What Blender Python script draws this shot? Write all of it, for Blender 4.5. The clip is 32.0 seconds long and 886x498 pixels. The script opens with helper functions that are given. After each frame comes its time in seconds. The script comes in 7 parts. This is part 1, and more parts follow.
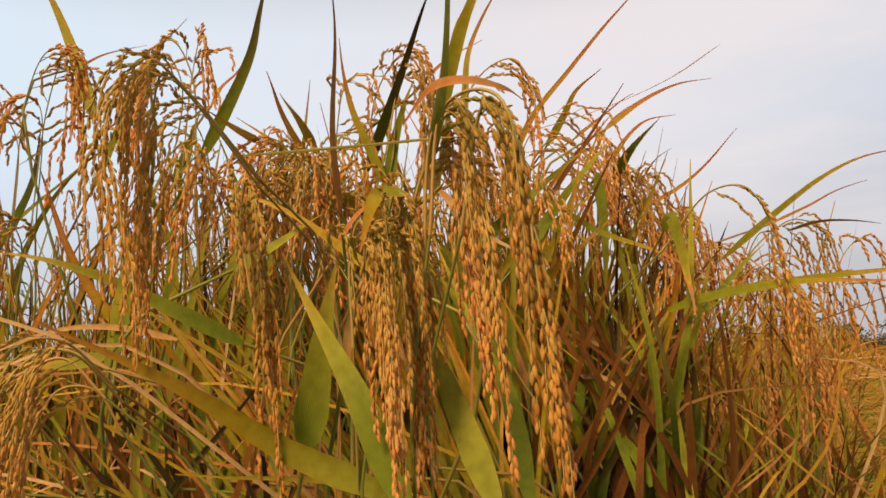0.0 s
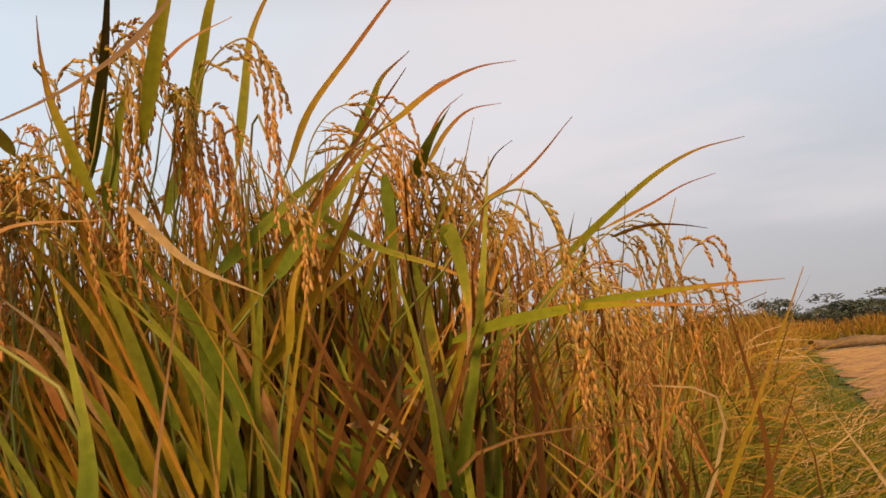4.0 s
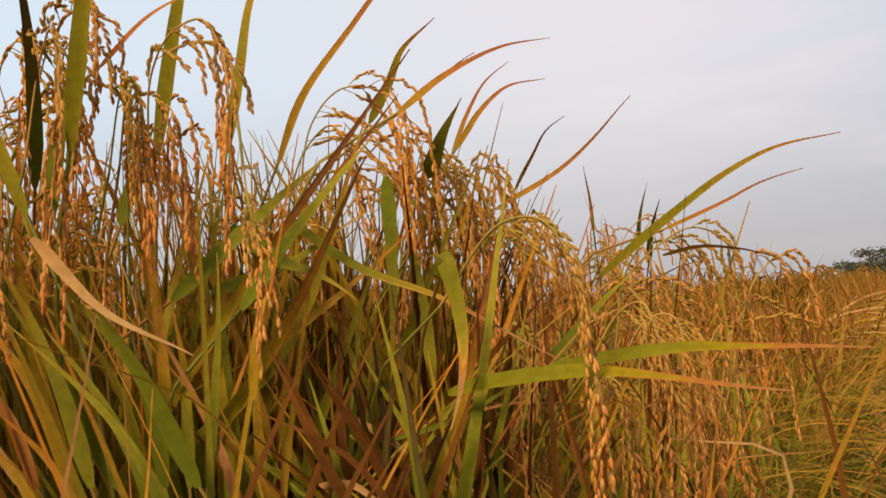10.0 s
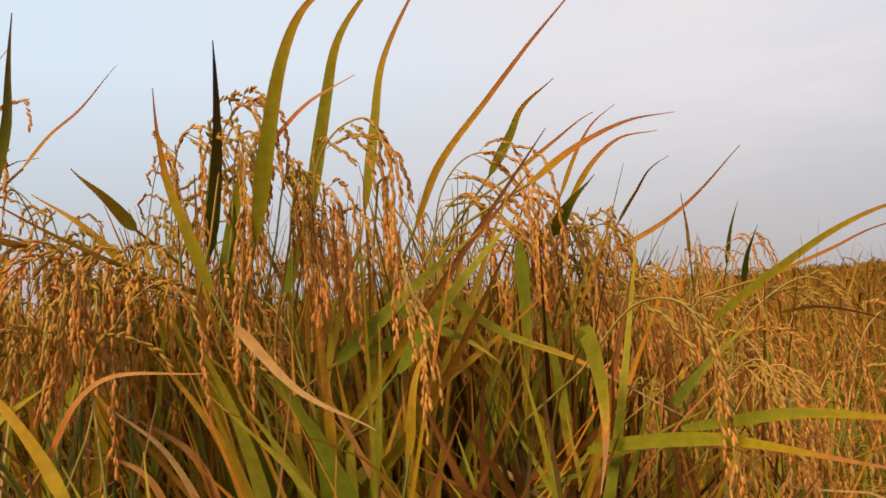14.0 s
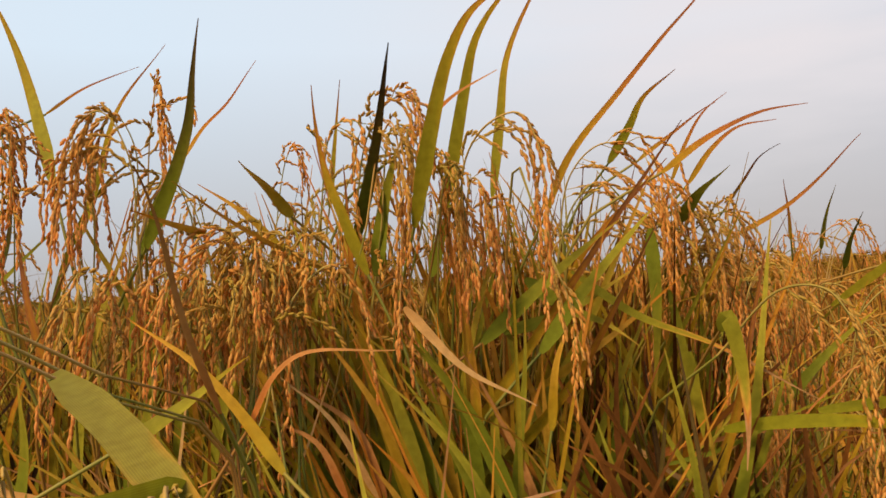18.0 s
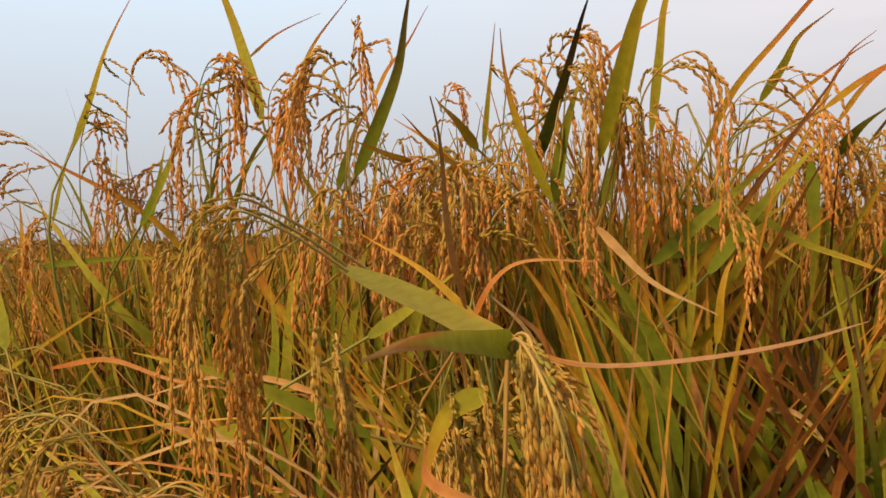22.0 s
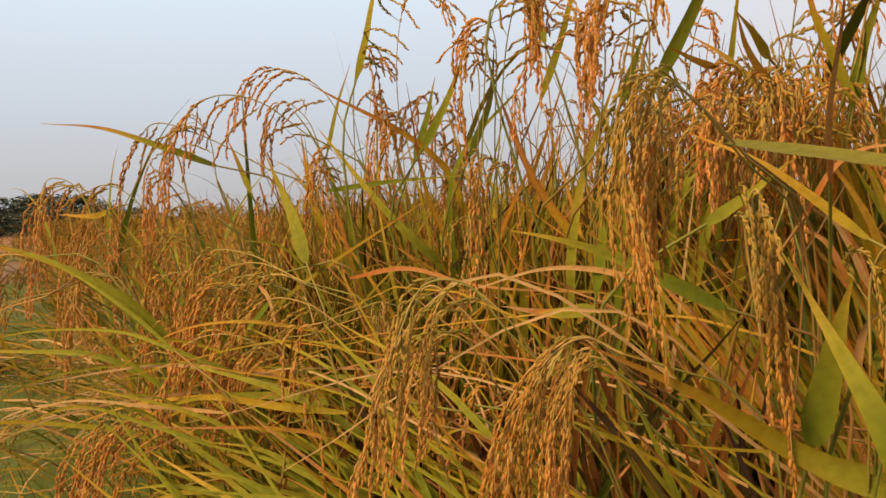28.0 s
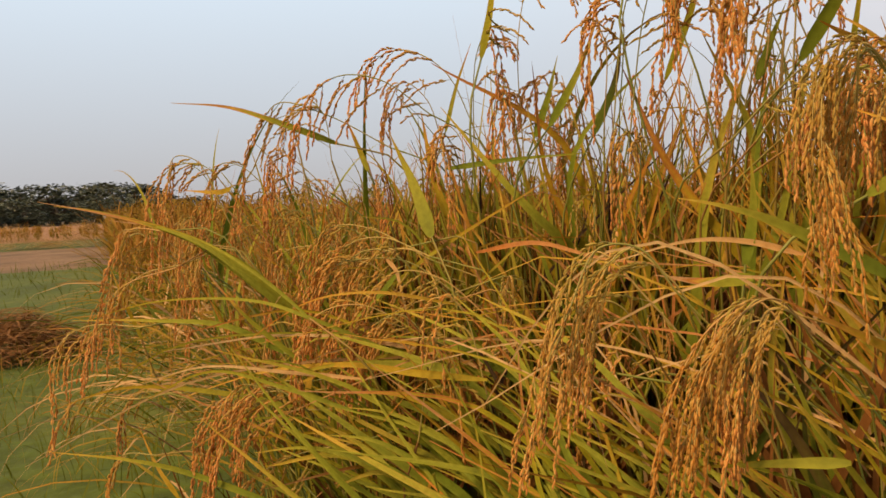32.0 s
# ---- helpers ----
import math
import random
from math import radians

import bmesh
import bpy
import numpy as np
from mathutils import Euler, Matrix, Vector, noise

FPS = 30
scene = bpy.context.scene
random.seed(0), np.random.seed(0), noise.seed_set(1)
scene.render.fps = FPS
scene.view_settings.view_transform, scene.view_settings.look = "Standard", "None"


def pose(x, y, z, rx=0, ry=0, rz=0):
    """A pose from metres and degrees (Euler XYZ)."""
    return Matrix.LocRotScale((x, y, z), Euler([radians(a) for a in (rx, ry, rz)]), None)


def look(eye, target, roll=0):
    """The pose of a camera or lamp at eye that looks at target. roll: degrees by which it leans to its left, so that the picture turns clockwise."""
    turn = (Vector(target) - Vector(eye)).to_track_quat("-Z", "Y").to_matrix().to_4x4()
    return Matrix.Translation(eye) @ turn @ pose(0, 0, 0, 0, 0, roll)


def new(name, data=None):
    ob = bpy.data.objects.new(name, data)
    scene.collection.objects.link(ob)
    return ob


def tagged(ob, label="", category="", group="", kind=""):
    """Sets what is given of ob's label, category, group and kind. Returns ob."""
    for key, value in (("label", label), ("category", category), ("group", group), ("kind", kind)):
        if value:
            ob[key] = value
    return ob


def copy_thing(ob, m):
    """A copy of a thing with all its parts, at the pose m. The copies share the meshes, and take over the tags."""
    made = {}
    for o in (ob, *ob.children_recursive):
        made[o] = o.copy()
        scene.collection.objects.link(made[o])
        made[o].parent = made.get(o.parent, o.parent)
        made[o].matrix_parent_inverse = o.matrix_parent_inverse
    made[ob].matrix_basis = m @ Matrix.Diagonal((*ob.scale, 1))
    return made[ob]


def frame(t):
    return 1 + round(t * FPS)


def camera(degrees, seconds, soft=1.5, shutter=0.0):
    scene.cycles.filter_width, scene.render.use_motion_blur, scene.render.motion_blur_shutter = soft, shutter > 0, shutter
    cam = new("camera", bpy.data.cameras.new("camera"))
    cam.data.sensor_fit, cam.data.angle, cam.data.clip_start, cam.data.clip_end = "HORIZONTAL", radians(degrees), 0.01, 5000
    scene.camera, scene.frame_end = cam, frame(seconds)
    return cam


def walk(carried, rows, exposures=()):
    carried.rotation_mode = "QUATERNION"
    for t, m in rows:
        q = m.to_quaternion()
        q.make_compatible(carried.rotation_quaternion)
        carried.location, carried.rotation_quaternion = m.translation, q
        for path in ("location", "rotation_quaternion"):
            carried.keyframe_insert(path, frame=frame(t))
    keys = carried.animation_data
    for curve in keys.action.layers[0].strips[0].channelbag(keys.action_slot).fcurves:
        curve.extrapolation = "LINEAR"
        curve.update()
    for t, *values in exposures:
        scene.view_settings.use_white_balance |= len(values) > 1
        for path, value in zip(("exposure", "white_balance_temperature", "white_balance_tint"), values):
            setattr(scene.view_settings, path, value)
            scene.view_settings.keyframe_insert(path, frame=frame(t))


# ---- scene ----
cam = camera(55.9, 32.0, soft=1.6)
ROWS = [
    (0, 0.0000, 0.0000, 0.7200, 99.13, 3.72, 1.10),
    (0.5, 0.0189, 0.0113, 0.7233, 99.54, 4.01, 0.61),
    (1, 0.0455, 0.0216, 0.7264, 99.94, 4.25, 0.03),
    (1.5, 0.0696, 0.0350, 0.7277, 100.12, 4.04, -0.40),
    (2, 0.0911, 0.0527, 0.7304, 100.33, 4.40, -1.69),
    (2.5, 0.1194, 0.0765, 0.7383, 100.40, 5.08, -2.38),
    (3, 0.1381, 0.0976, 0.7426, 100.09, 5.28, -2.72),
    (3.5, 0.1529, 0.1166, 0.7503, 98.85, 5.82, -2.53),
    (5.5, 0.1855, 0.2095, 0.7643, 96.90, 5.83, -2.91),
    (6, 0.1904, 0.2273, 0.7674, 95.88, 5.79, -3.09),
    (6.5, 0.1984, 0.2432, 0.7746, 94.64, 5.57, -2.16),
    (7, 0.2046, 0.2567, 0.7827, 94.47, 4.66, -1.36),
    (7.5, 0.2185, 0.2723, 0.7929, 93.93, 3.09, -0.91),
    (8, 0.2291, 0.2770, 0.7970, 93.13, 2.34, -0.69),
    (8.5, 0.2354, 0.2732, 0.8100, 93.15, 3.46, -0.41),
    (9, 0.2351, 0.2664, 0.8157, 93.14, 3.53, 0.16),
    (9.5, 0.2339, 0.2623, 0.8217, 93.46, 3.60, 1.75),
    (10, 0.2363, 0.2553, 0.8311, 94.01, 3.55, 3.22),
    (10.5, 0.2405, 0.2439, 0.8400, 94.27, 3.11, 3.85),
    (11, 0.2359, 0.2353, 0.8493, 93.58, 3.26, 4.26),
    (11.5, 0.2357, 0.2255, 0.8571, 93.24, 3.42, 4.62),
    (12, 0.2298, 0.2144, 0.8637, 93.24, 3.40, 4.95),
    (12.5, 0.2210, 0.2063, 0.8718, 93.20, 3.42, 5.52),
    (13, 0.2101, 0.2018, 0.8794, 93.20, 3.72, 6.44),
    (13.5, 0.1997, 0.1971, 0.8884, 93.29, 3.56, 6.94),
    (14, 0.1899, 0.1932, 0.8942, 93.03, 3.61, 7.59),
    (14.5, 0.1788, 0.1844, 0.9008, 92.89, 3.70, 8.16),
    (15, 0.1709, 0.1813, 0.9017, 92.59, 3.50, 8.63),
    (15.5, 0.1638, 0.1742, 0.9050, 92.32, 3.66, 9.11),
    (17.5, 0.1346, 0.1549, 0.9031, 92.08, 3.48, 11.01),
    (18, 0.1321, 0.1476, 0.8989, 92.12, 3.17, 11.62),
    (18.5, 0.1236, 0.1425, 0.8938, 91.99, 2.62, 12.18),
    (19, 0.1161, 0.1371, 0.8912, 91.59, 2.52, 12.71),
    (19.5, 0.1092, 0.1302, 0.8867, 90.89, 2.57, 13.29),
    (20, 0.1006, 0.1167, 0.8861, 90.41, 2.20, 14.09),
    (20.5, 0.0900, 0.1033, 0.8900, 90.13, 2.28, 14.94),
    (21, 0.0842, 0.0859, 0.8822, 89.59, 2.37, 15.69),
    (21.5, 0.0779, 0.0658, 0.8830, 88.95, 2.56, 16.59),
    (22, 0.0727, 0.0540, 0.8851, 88.66, 2.44, 17.57),
    (22.5, 0.0628, 0.0414, 0.8981, 89.22, 2.50, 18.11),
    (23, 0.0467, 0.0327, 0.9015, 89.34, 2.31, 18.80),
    (23.5, 0.0282, 0.0275, 0.8920, 88.63, 2.78, 20.52),
    (24, 0.0160, 0.0182, 0.8825, 88.14, 3.46, 21.65),
    (24.5, 0.0034, 0.0073, 0.8768, 87.75, 3.49, 22.36),
    (25, -0.0068, -0.0018, 0.8745, 87.42, 3.45, 23.29),
    (25.5, -0.0127, -0.0105, 0.8746, 87.73, 3.79, 23.51),
    (26, -0.0259, -0.0238, 0.8648, 87.80, 3.77, 23.98),
    (26.5, -0.0366, -0.0348, 0.8613, 87.86, 3.27, 24.77),
    (28.5, -0.0647, -0.0536, 0.8233, 86.86, 2.89, 26.74),
    (29, -0.0724, -0.0572, 0.8154, 86.62, 2.29, 27.23),
    (29.5, -0.0792, -0.0694, 0.8134, 86.68, 1.96, 27.40),
    (30, -0.0916, -0.0806, 0.8151, 86.67, 2.68, 28.45),
    (30.5, -0.1016, -0.0848, 0.8156, 86.59, 2.36, 29.29),
    (31, -0.1040, -0.0947, 0.8171, 86.72, 1.90, 28.92),
    (31.5, -0.1124, -0.1037, 0.8132, 86.66, 1.65, 28.54),
    (32, -0.1214, -0.1107, 0.8205, 86.79, 2.58, 29.91),
]
EXPOSURE = 0.0
walk(cam, [(t, pose(x, y, z, rx, ry, rz)) for t, x, y, z, rx, ry, rz in ROWS], [(0.0, EXPOSURE), (3.0, EXPOSURE - 0.10), (6.5, EXPOSURE - 0.10), (8.5, EXPOSURE - 0.04), (11.0, EXPOSURE - 0.04), (18.0, EXPOSURE - 0.03), (21.0, EXPOSURE + 0.03), (25.0, EXPOSURE + 0.06), (32.0, EXPOSURE)])

# ---- world, sun ----
SUN_EL, SUN_AZ = 46.0, 205.0   # degrees above the horizon; compass bearing from +y, clockwise
world = bpy.data.worlds.new("world")
scene.world = world
world.use_nodes = True
wn, wl = world.node_tree.nodes, world.node_tree.links
wn.clear()
w_out, w_bg = wn.new("ShaderNodeOutputWorld"), wn.new("ShaderNodeBackground")
sky = wn.new("ShaderNodeTexSky")
sky.sky_type, sky.sun_disc = "NISHITA", False
sky.sun_elevation, sky.sun_rotation = radians(SUN_EL), radians(SUN_AZ)
sky.air_density, sky.dust_density, sky.ozone_density = 1.0, 3.0, 1.5
w_co, w_sep = wn.new("ShaderNodeTexCoord"), wn.new("ShaderNodeSeparateXYZ")
wl.new(w_co.outputs["Generated"], w_sep.inputs[0])
# thin high cloud: a veil that whitens the sky, with soft pink streaks
w_map = wn.new("ShaderNodeMapping")
w_map.inputs["Scale"].default_value = (1.2, 1.2, 6.0)
w_map.inputs["Rotation"].default_value = (0.0, 0.55, 0.4)
w_noise = wn.new("ShaderNodeTexNoise")
w_noise.inputs["Scale"].default_value, w_noise.inputs["Detail"].default_value = 1.6, 5.0
wl.new(w_co.outputs["Generated"], w_map.inputs[0])
wl.new(w_map.outputs[0], w_noise.inputs["Vector"])
w_ramp = wn.new("ShaderNodeValToRGB")
w_ramp.color_ramp.elements[0].position, w_ramp.color_ramp.elements[0].color = 0.44, (0.0, 0.0, 0.0, 1)
w_ramp.color_ramp.elements[1].position, w_ramp.color_ramp.elements[1].color = 0.64, (1, 1, 1, 1)
wl.new(w_noise.outputs["Fac"], w_ramp.inputs[0])
w_side = wn.new("ShaderNodeMapRange")
w_side.inputs["From Min"].default_value, w_side.inputs["From Max"].default_value = -0.55, 0.75
wl.new(w_sep.outputs[0], w_side.inputs[0])
w_veil = wn.new("ShaderNodeValToRGB")
w_veil.color_ramp.elements[0].position, w_veil.color_ramp.elements[0].color = 0.05, (0.805, 0.925, 1.04, 1)
w_veil.color_ramp.elements[1].position, w_veil.color_ramp.elements[1].color = 0.95, (0.65, 0.70, 0.80, 1)
w_veil.color_ramp.elements.new(0.58).color = (0.895, 0.870, 0.905, 1)
wl.new(w_side.outputs[0], w_veil.inputs[0])
w_ten = wn.new("ShaderNodeMix"); w_ten.data_type, w_ten.blend_type = "RGBA", "MULTIPLY"
w_ten.inputs["Factor"].default_value = 1.0
w_ten.inputs["B"].default_value = (10.0, 10.0, 10.0, 1)
wl.new(w_veil.outputs[0], w_ten.inputs["A"])
w_haze = wn.new("ShaderNodeMapRange")
w_haze.inputs["From Min"].default_value, w_haze.inputs["From Max"].default_value = 0.0, 0.27
wl.new(w_sep.outputs[2], w_haze.inputs[0])
w_low = wn.new("ShaderNodeMix"); w_low.data_type = "RGBA"
w_low.inputs["A"].default_value = (5.4, 5.15, 5.2, 1)
wl.new(w_haze.outputs[0], w_low.inputs["Factor"])
wl.new(w_ten.outputs["Result"], w_low.inputs["B"])
w_pink = wn.new("ShaderNodeMix"); w_pink.data_type = "RGBA"
w_pink.inputs["B"].default_value = (9.4, 8.7, 8.8, 1)
w_mul = wn.new("ShaderNodeMath"); w_mul.operation = "MULTIPLY"
wl.new(w_ramp.outputs[0], w_mul.inputs[0]); wl.new(w_haze.outputs[0], w_mul.inputs[1])
w_mul2 = wn.new("ShaderNodeMath"); w_mul2.operation = "MULTIPLY"
w_sidep = wn.new("ShaderNodeMapRange")
w_sidep.inputs["From Min"].default_value, w_sidep.inputs["From Max"].default_value = -0.30, 0.20
wl.new(w_sep.outputs[0], w_sidep.inputs[0])
wl.new(w_mul.outputs[0], w_mul2.inputs[0]); wl.new(w_sidep.outputs[0], w_mul2.inputs[1])
wl.new(w_mul2.outputs[0], w_pink.inputs["Factor"])
wl.new(w_low.outputs["Result"], w_pink.inputs["A"])
w_mix = wn.new("ShaderNodeMix"); w_mix.data_type = "RGBA"
w_mix.inputs["Factor"].default_value = 0.92
wl.new(sky.outputs[0], w_mix.inputs["A"])
# the low sun's warm haze fills the sky round it
w_dot = wn.new("ShaderNodeVectorMath"); w_dot.operation = "DOT_PRODUCT"
w_dot.inputs[1].default_value = (math.sin(radians(SUN_AZ)) * 0.80, math.cos(radians(SUN_AZ)) * 0.80, 0.60)
wl.new(w_co.outputs["Generated"], w_dot.inputs[0])
w_warm = wn.new("ShaderNodeMapRange")
w_warm.inputs["From Min"].default_value, w_warm.inputs["From Max"].default_value = 0.25, 0.95
wl.new(w_dot.outputs["Value"], w_warm.inputs[0])
w_glow = wn.new("ShaderNodeMix"); w_glow.data_type = "RGBA"
w_glow.inputs["B"].default_value = (2.6, 1.9, 1.2, 1)
wl.new(w_warm.outputs[0], w_glow.inputs["Factor"]); wl.new(w_pink.outputs["Result"], w_glow.inputs["A"])
w_top = wn.new("ShaderNodeMapRange")
w_top.inputs["From Min"].default_value, w_top.inputs["From Max"].default_value = 0.40, 0.75
wl.new(w_sep.outputs[2], w_top.inputs[0])
w_zen = wn.new("ShaderNodeMix"); w_zen.data_type = "RGBA"
w_zen.inputs["B"].default_value = (0.8, 0.85, 0.95, 1)
wl.new(w_top.outputs[0], w_zen.inputs["Factor"]); wl.new(w_glow.outputs["Result"], w_zen.inputs["A"])
wl.new(w_zen.outputs["Result"], w_mix.inputs["B"])
wl.new(w_mix.outputs["Result"], w_bg.inputs["Color"])
w_bg.inputs["Strength"].default_value = 0.096
wl.new(w_bg.outputs[0], w_out.inputs[0])

sun = new("sun", bpy.data.lights.new("sun", "SUN"))
sun.data.energy, sun.data.angle, sun.data.color = 5.1, radians(20.0), (1.0, 0.655, 0.325)
a, e = radians(SUN_AZ), radians(SUN_EL)
sun.matrix_world = look((math.sin(a) * math.cos(e) * 50, math.cos(a) * math.cos(e) * 50, math.sin(e) * 50), (0, 0, 0))

# ---- materials ----
def material(name, rough=0.6):
    m = bpy.data.materials.new(name)
    m.use_nodes = True
    n, l = m.node_tree.nodes, m.node_tree.links
    b = n["Principled BSDF"]
    b.inputs["Roughness"].default_value = rough
    return m, n, l, b

def ramp(n, stops):
    r = n.new("ShaderNodeValToRGB")
    e = r.color_ramp.elements
    while len(e) < len(stops):
        e.new(0.5)
    for el, (p, c) in zip(e, stops):
        el.position, el.color = p, (*c, 1)
    return r

def mixed(n, l, kind, fac, a, b):
    m = n.new("ShaderNodeMix")
    m.data_type, m.blend_type = "RGBA", kind
    for sock, v in ((m.inputs["Factor"], fac), (m.inputs["A"], a), (m.inputs["B"], b)):
        if hasattr(v, "is_output"):
            l.new(v, sock)
        elif isinstance(v, tuple):
            sock.default_value = (*v, 1)
        else:
            sock.default_value = v
    return m.outputs["Result"]

def noise_tex(n, l, scale, detail=3.0, coord="Object", stretch=None):
    c = n.new("ShaderNodeTexCoord")
    t = n.new("ShaderNodeTexNoise")
    t.inputs["Scale"].default_value, t.inputs["Detail"].default_value = scale, detail
    if stretch:
        mp = n.new("ShaderNodeMapping")
        mp.inputs["Scale"].default_value = stretch
        l.new(c.outputs[coord], mp.inputs[0]); l.new(mp.outputs[0], t.inputs["Vector"])
    else:
        l.new(c.outputs[coord], t.inputs["Vector"])
    return t.outputs["Fac"]

def blade(name, stops, see=0.2, rough=0.5, island=False, age=0.5):
    """A leaf blade: colour runs from base to tip along v, with veins across u and blotches."""
    m, n, l, b = material(name, rough)
    uv = n.new("ShaderNodeUVMap")
    sp = n.new("ShaderNodeSeparateXYZ")
    l.new(uv.outputs[0], sp.inputs[0])
    if island:
        info = n.new("ShaderNodeNewGeometry"); rnd = info.outputs["Random Per Island"]
    else:
        info = n.new("ShaderNodeObjectInfo"); rnd = info.outputs["Random"]
    blot = noise_tex(n, l, 14.0, 4.0)
    # v shifted by the leaf's own age and by blotches
    sh = n.new("ShaderNodeMath"); sh.operation = "MULTIPLY_ADD"
    l.new(rnd, sh.inputs[0]); sh.inputs[1].default_value = age; l.new(sp.outputs[1], sh.inputs[2])
    sh2 = n.new("ShaderNodeMath"); sh2.operation = "MULTIPLY_ADD"
    l.new(blot, sh2.inputs[0]); sh2.inputs[1].default_value = 0.5; l.new(sh.outputs[0], sh2.inputs[2])
    # the margins age first
    ab = n.new("ShaderNodeMath"); ab.operation = "SUBTRACT"; l.new(sp.outputs[0], ab.inputs[0]); ab.inputs[1].default_value = 0.5
    ab2 = n.new("ShaderNodeMath"); ab2.operation = "ABSOLUTE"; l.new(ab.outputs[0], ab2.inputs[0])
    sh3 = n.new("ShaderNodeMath"); sh3.operation = "MULTIPLY_ADD"
    l.new(ab2.outputs[0], sh3.inputs[0]); sh3.inputs[1].default_value = 0.28; l.new(sh2.outputs[0], sh3.inputs[2])
    sh4 = n.new("ShaderNodeMath"); sh4.operation = "MULTIPLY"; l.new(sh3.outputs[0], sh4.inputs[0]); sh4.inputs[1].default_value = 0.47
    r = ramp(n, stops)
    l.new(sh4.outputs[0], r.inputs[0])
    wv = n.new("ShaderNodeTexWave")
    wv.inputs["Scale"].default_value, wv.inputs["Distortion"].default_value = 5.5, 0.8
    l.new(uv.outputs[0], wv.inputs["Vector"])
    wr = ramp(n, [(0.0, (0.78, 0.78, 0.74)), (1.0, (1.08, 1.08, 1.05))])
    l.new(wv.outputs["Fac"], wr.inputs[0])
    col = mixed(n, l, "MULTIPLY", 0.45, r.outputs[0], wr.outputs[0])
    fine = noise_tex(n, l, 160.0, 2.0)
    fr = ramp(n, [(0.3, (0.75, 0.72, 0.66)), (0.65, (1.1, 1.1, 1.05))])
    l.new(fine, fr.inputs[0])
    col = mixed(n, l, "MULTIPLY", 0.6, col, fr.outputs[0])
    l.new(col, b.inputs["Base Color"])
    b.inputs["Specular IOR Level"].default_value = 0.10
    bp = n.new("ShaderNodeBump"); bp.inputs["Strength"].default_value, bp.inputs["Distance"].default_value = 0.25, 0.001
    l.new(wv.outputs["Fac"], bp.inputs["Height"]); l.new(bp.outputs[0], b.inputs["Normal"])
    tr = n.new("ShaderNodeBsdfTranslucent"); l.new(col, tr.inputs[0])
    mx = n.new("ShaderNodeMixShader"); mx.inputs[0].default_value = see
    l.new(b.outputs[0], mx.inputs[1]); l.new(tr.outputs[0], mx.inputs[2])
    l.new(mx.outputs[0], n["Material Output"].inputs["Surface"])
    return m

GREEN, LIME, YELLOW = (0.150, 0.205, 0.022), (0.335, 0.335, 0.042), (0.57, 0.36, 0.065)
ORANGE, BROWN, STRAW = (0.48, 0.20, 0.055), (0.24, 0.105, 0.05), (0.52, 0.31, 0.13)
leaf_green = blade("leaf_green", [(0.0, GREEN), (0.40, (0.17, 0.22, 0.024)), (0.64, LIME), (0.84, YELLOW), (0.95, ORANGE), (1.0, BROWN)])
leaf_lime = blade("leaf_lime", [(0.0, (0.13, 0.175, 0.020)), (0.44, LIME), (0.62, (0.36, 0.26, 0.02)), (0.80, ORANGE), (0.92, (0.36, 0.16, 0.06)), (1.0, BROWN)])
leaf_gold = blade("leaf_gold", [(0.0, LIME), (0.34, (0.36, 0.25, 0.02)), (0.56, YELLOW), (0.74, (0.48, 0.20, 0.025)), (0.9, ORANGE), (1.0, BROWN)])
leaf_dry = blade("leaf_dry", [(0.0, (0.26, 0.11, 0.035)), (0.3, (0.44, 0.17, 0.05)), (0.55, (0.52, 0.28, 0.12)), (0.8, (0.34, 0.18, 0.07)), (1.0, BROWN)], 0.15, 0.7)
leaf_pale = blade("leaf_pale", [(0.0, ORANGE), (0.25, STRAW), (0.6, (0.62, 0.44, 0.24)), (1.0, (0.5, 0.33, 0.17))], 0.2, 0.7)
leaf_dark = blade("leaf_dark", [(0.0, GREEN), (0.40, (0.11, 0.15, 0.022)), (0.55, (0.12, 0.09, 0.03)), (0.72, (0.05, 0.03, 0.025)), (1.0, (0.035, 0.022, 0.02))])
field_leaf = blade("field_leaf", [(0.0, (0.16, 0.16, 0.02)), (0.35, (0.27, 0.215, 0.03)), (0.6, (0.43, 0.26, 0.048)), (0.85, (0.42, 0.18, 0.042)), (1.0, BROWN)], 0.2, 0.6, island=True)
grass_leaf = blade("grass_leaf", [(0.0, (0.07, 0.095, 0.011)), (0.6, (0.14, 0.165, 0.018)), (1.0, (0.27, 0.23, 0.03))], 0.3, 0.55, island=True)
straw_leaf = blade("straw_leaf", [(0.0, (0.40, 0.24, 0.11)), (0.5, (0.56, 0.38, 0.2)), (1.0, (0.33, 0.19, 0.09))], 0.1, 0.75, island=True)

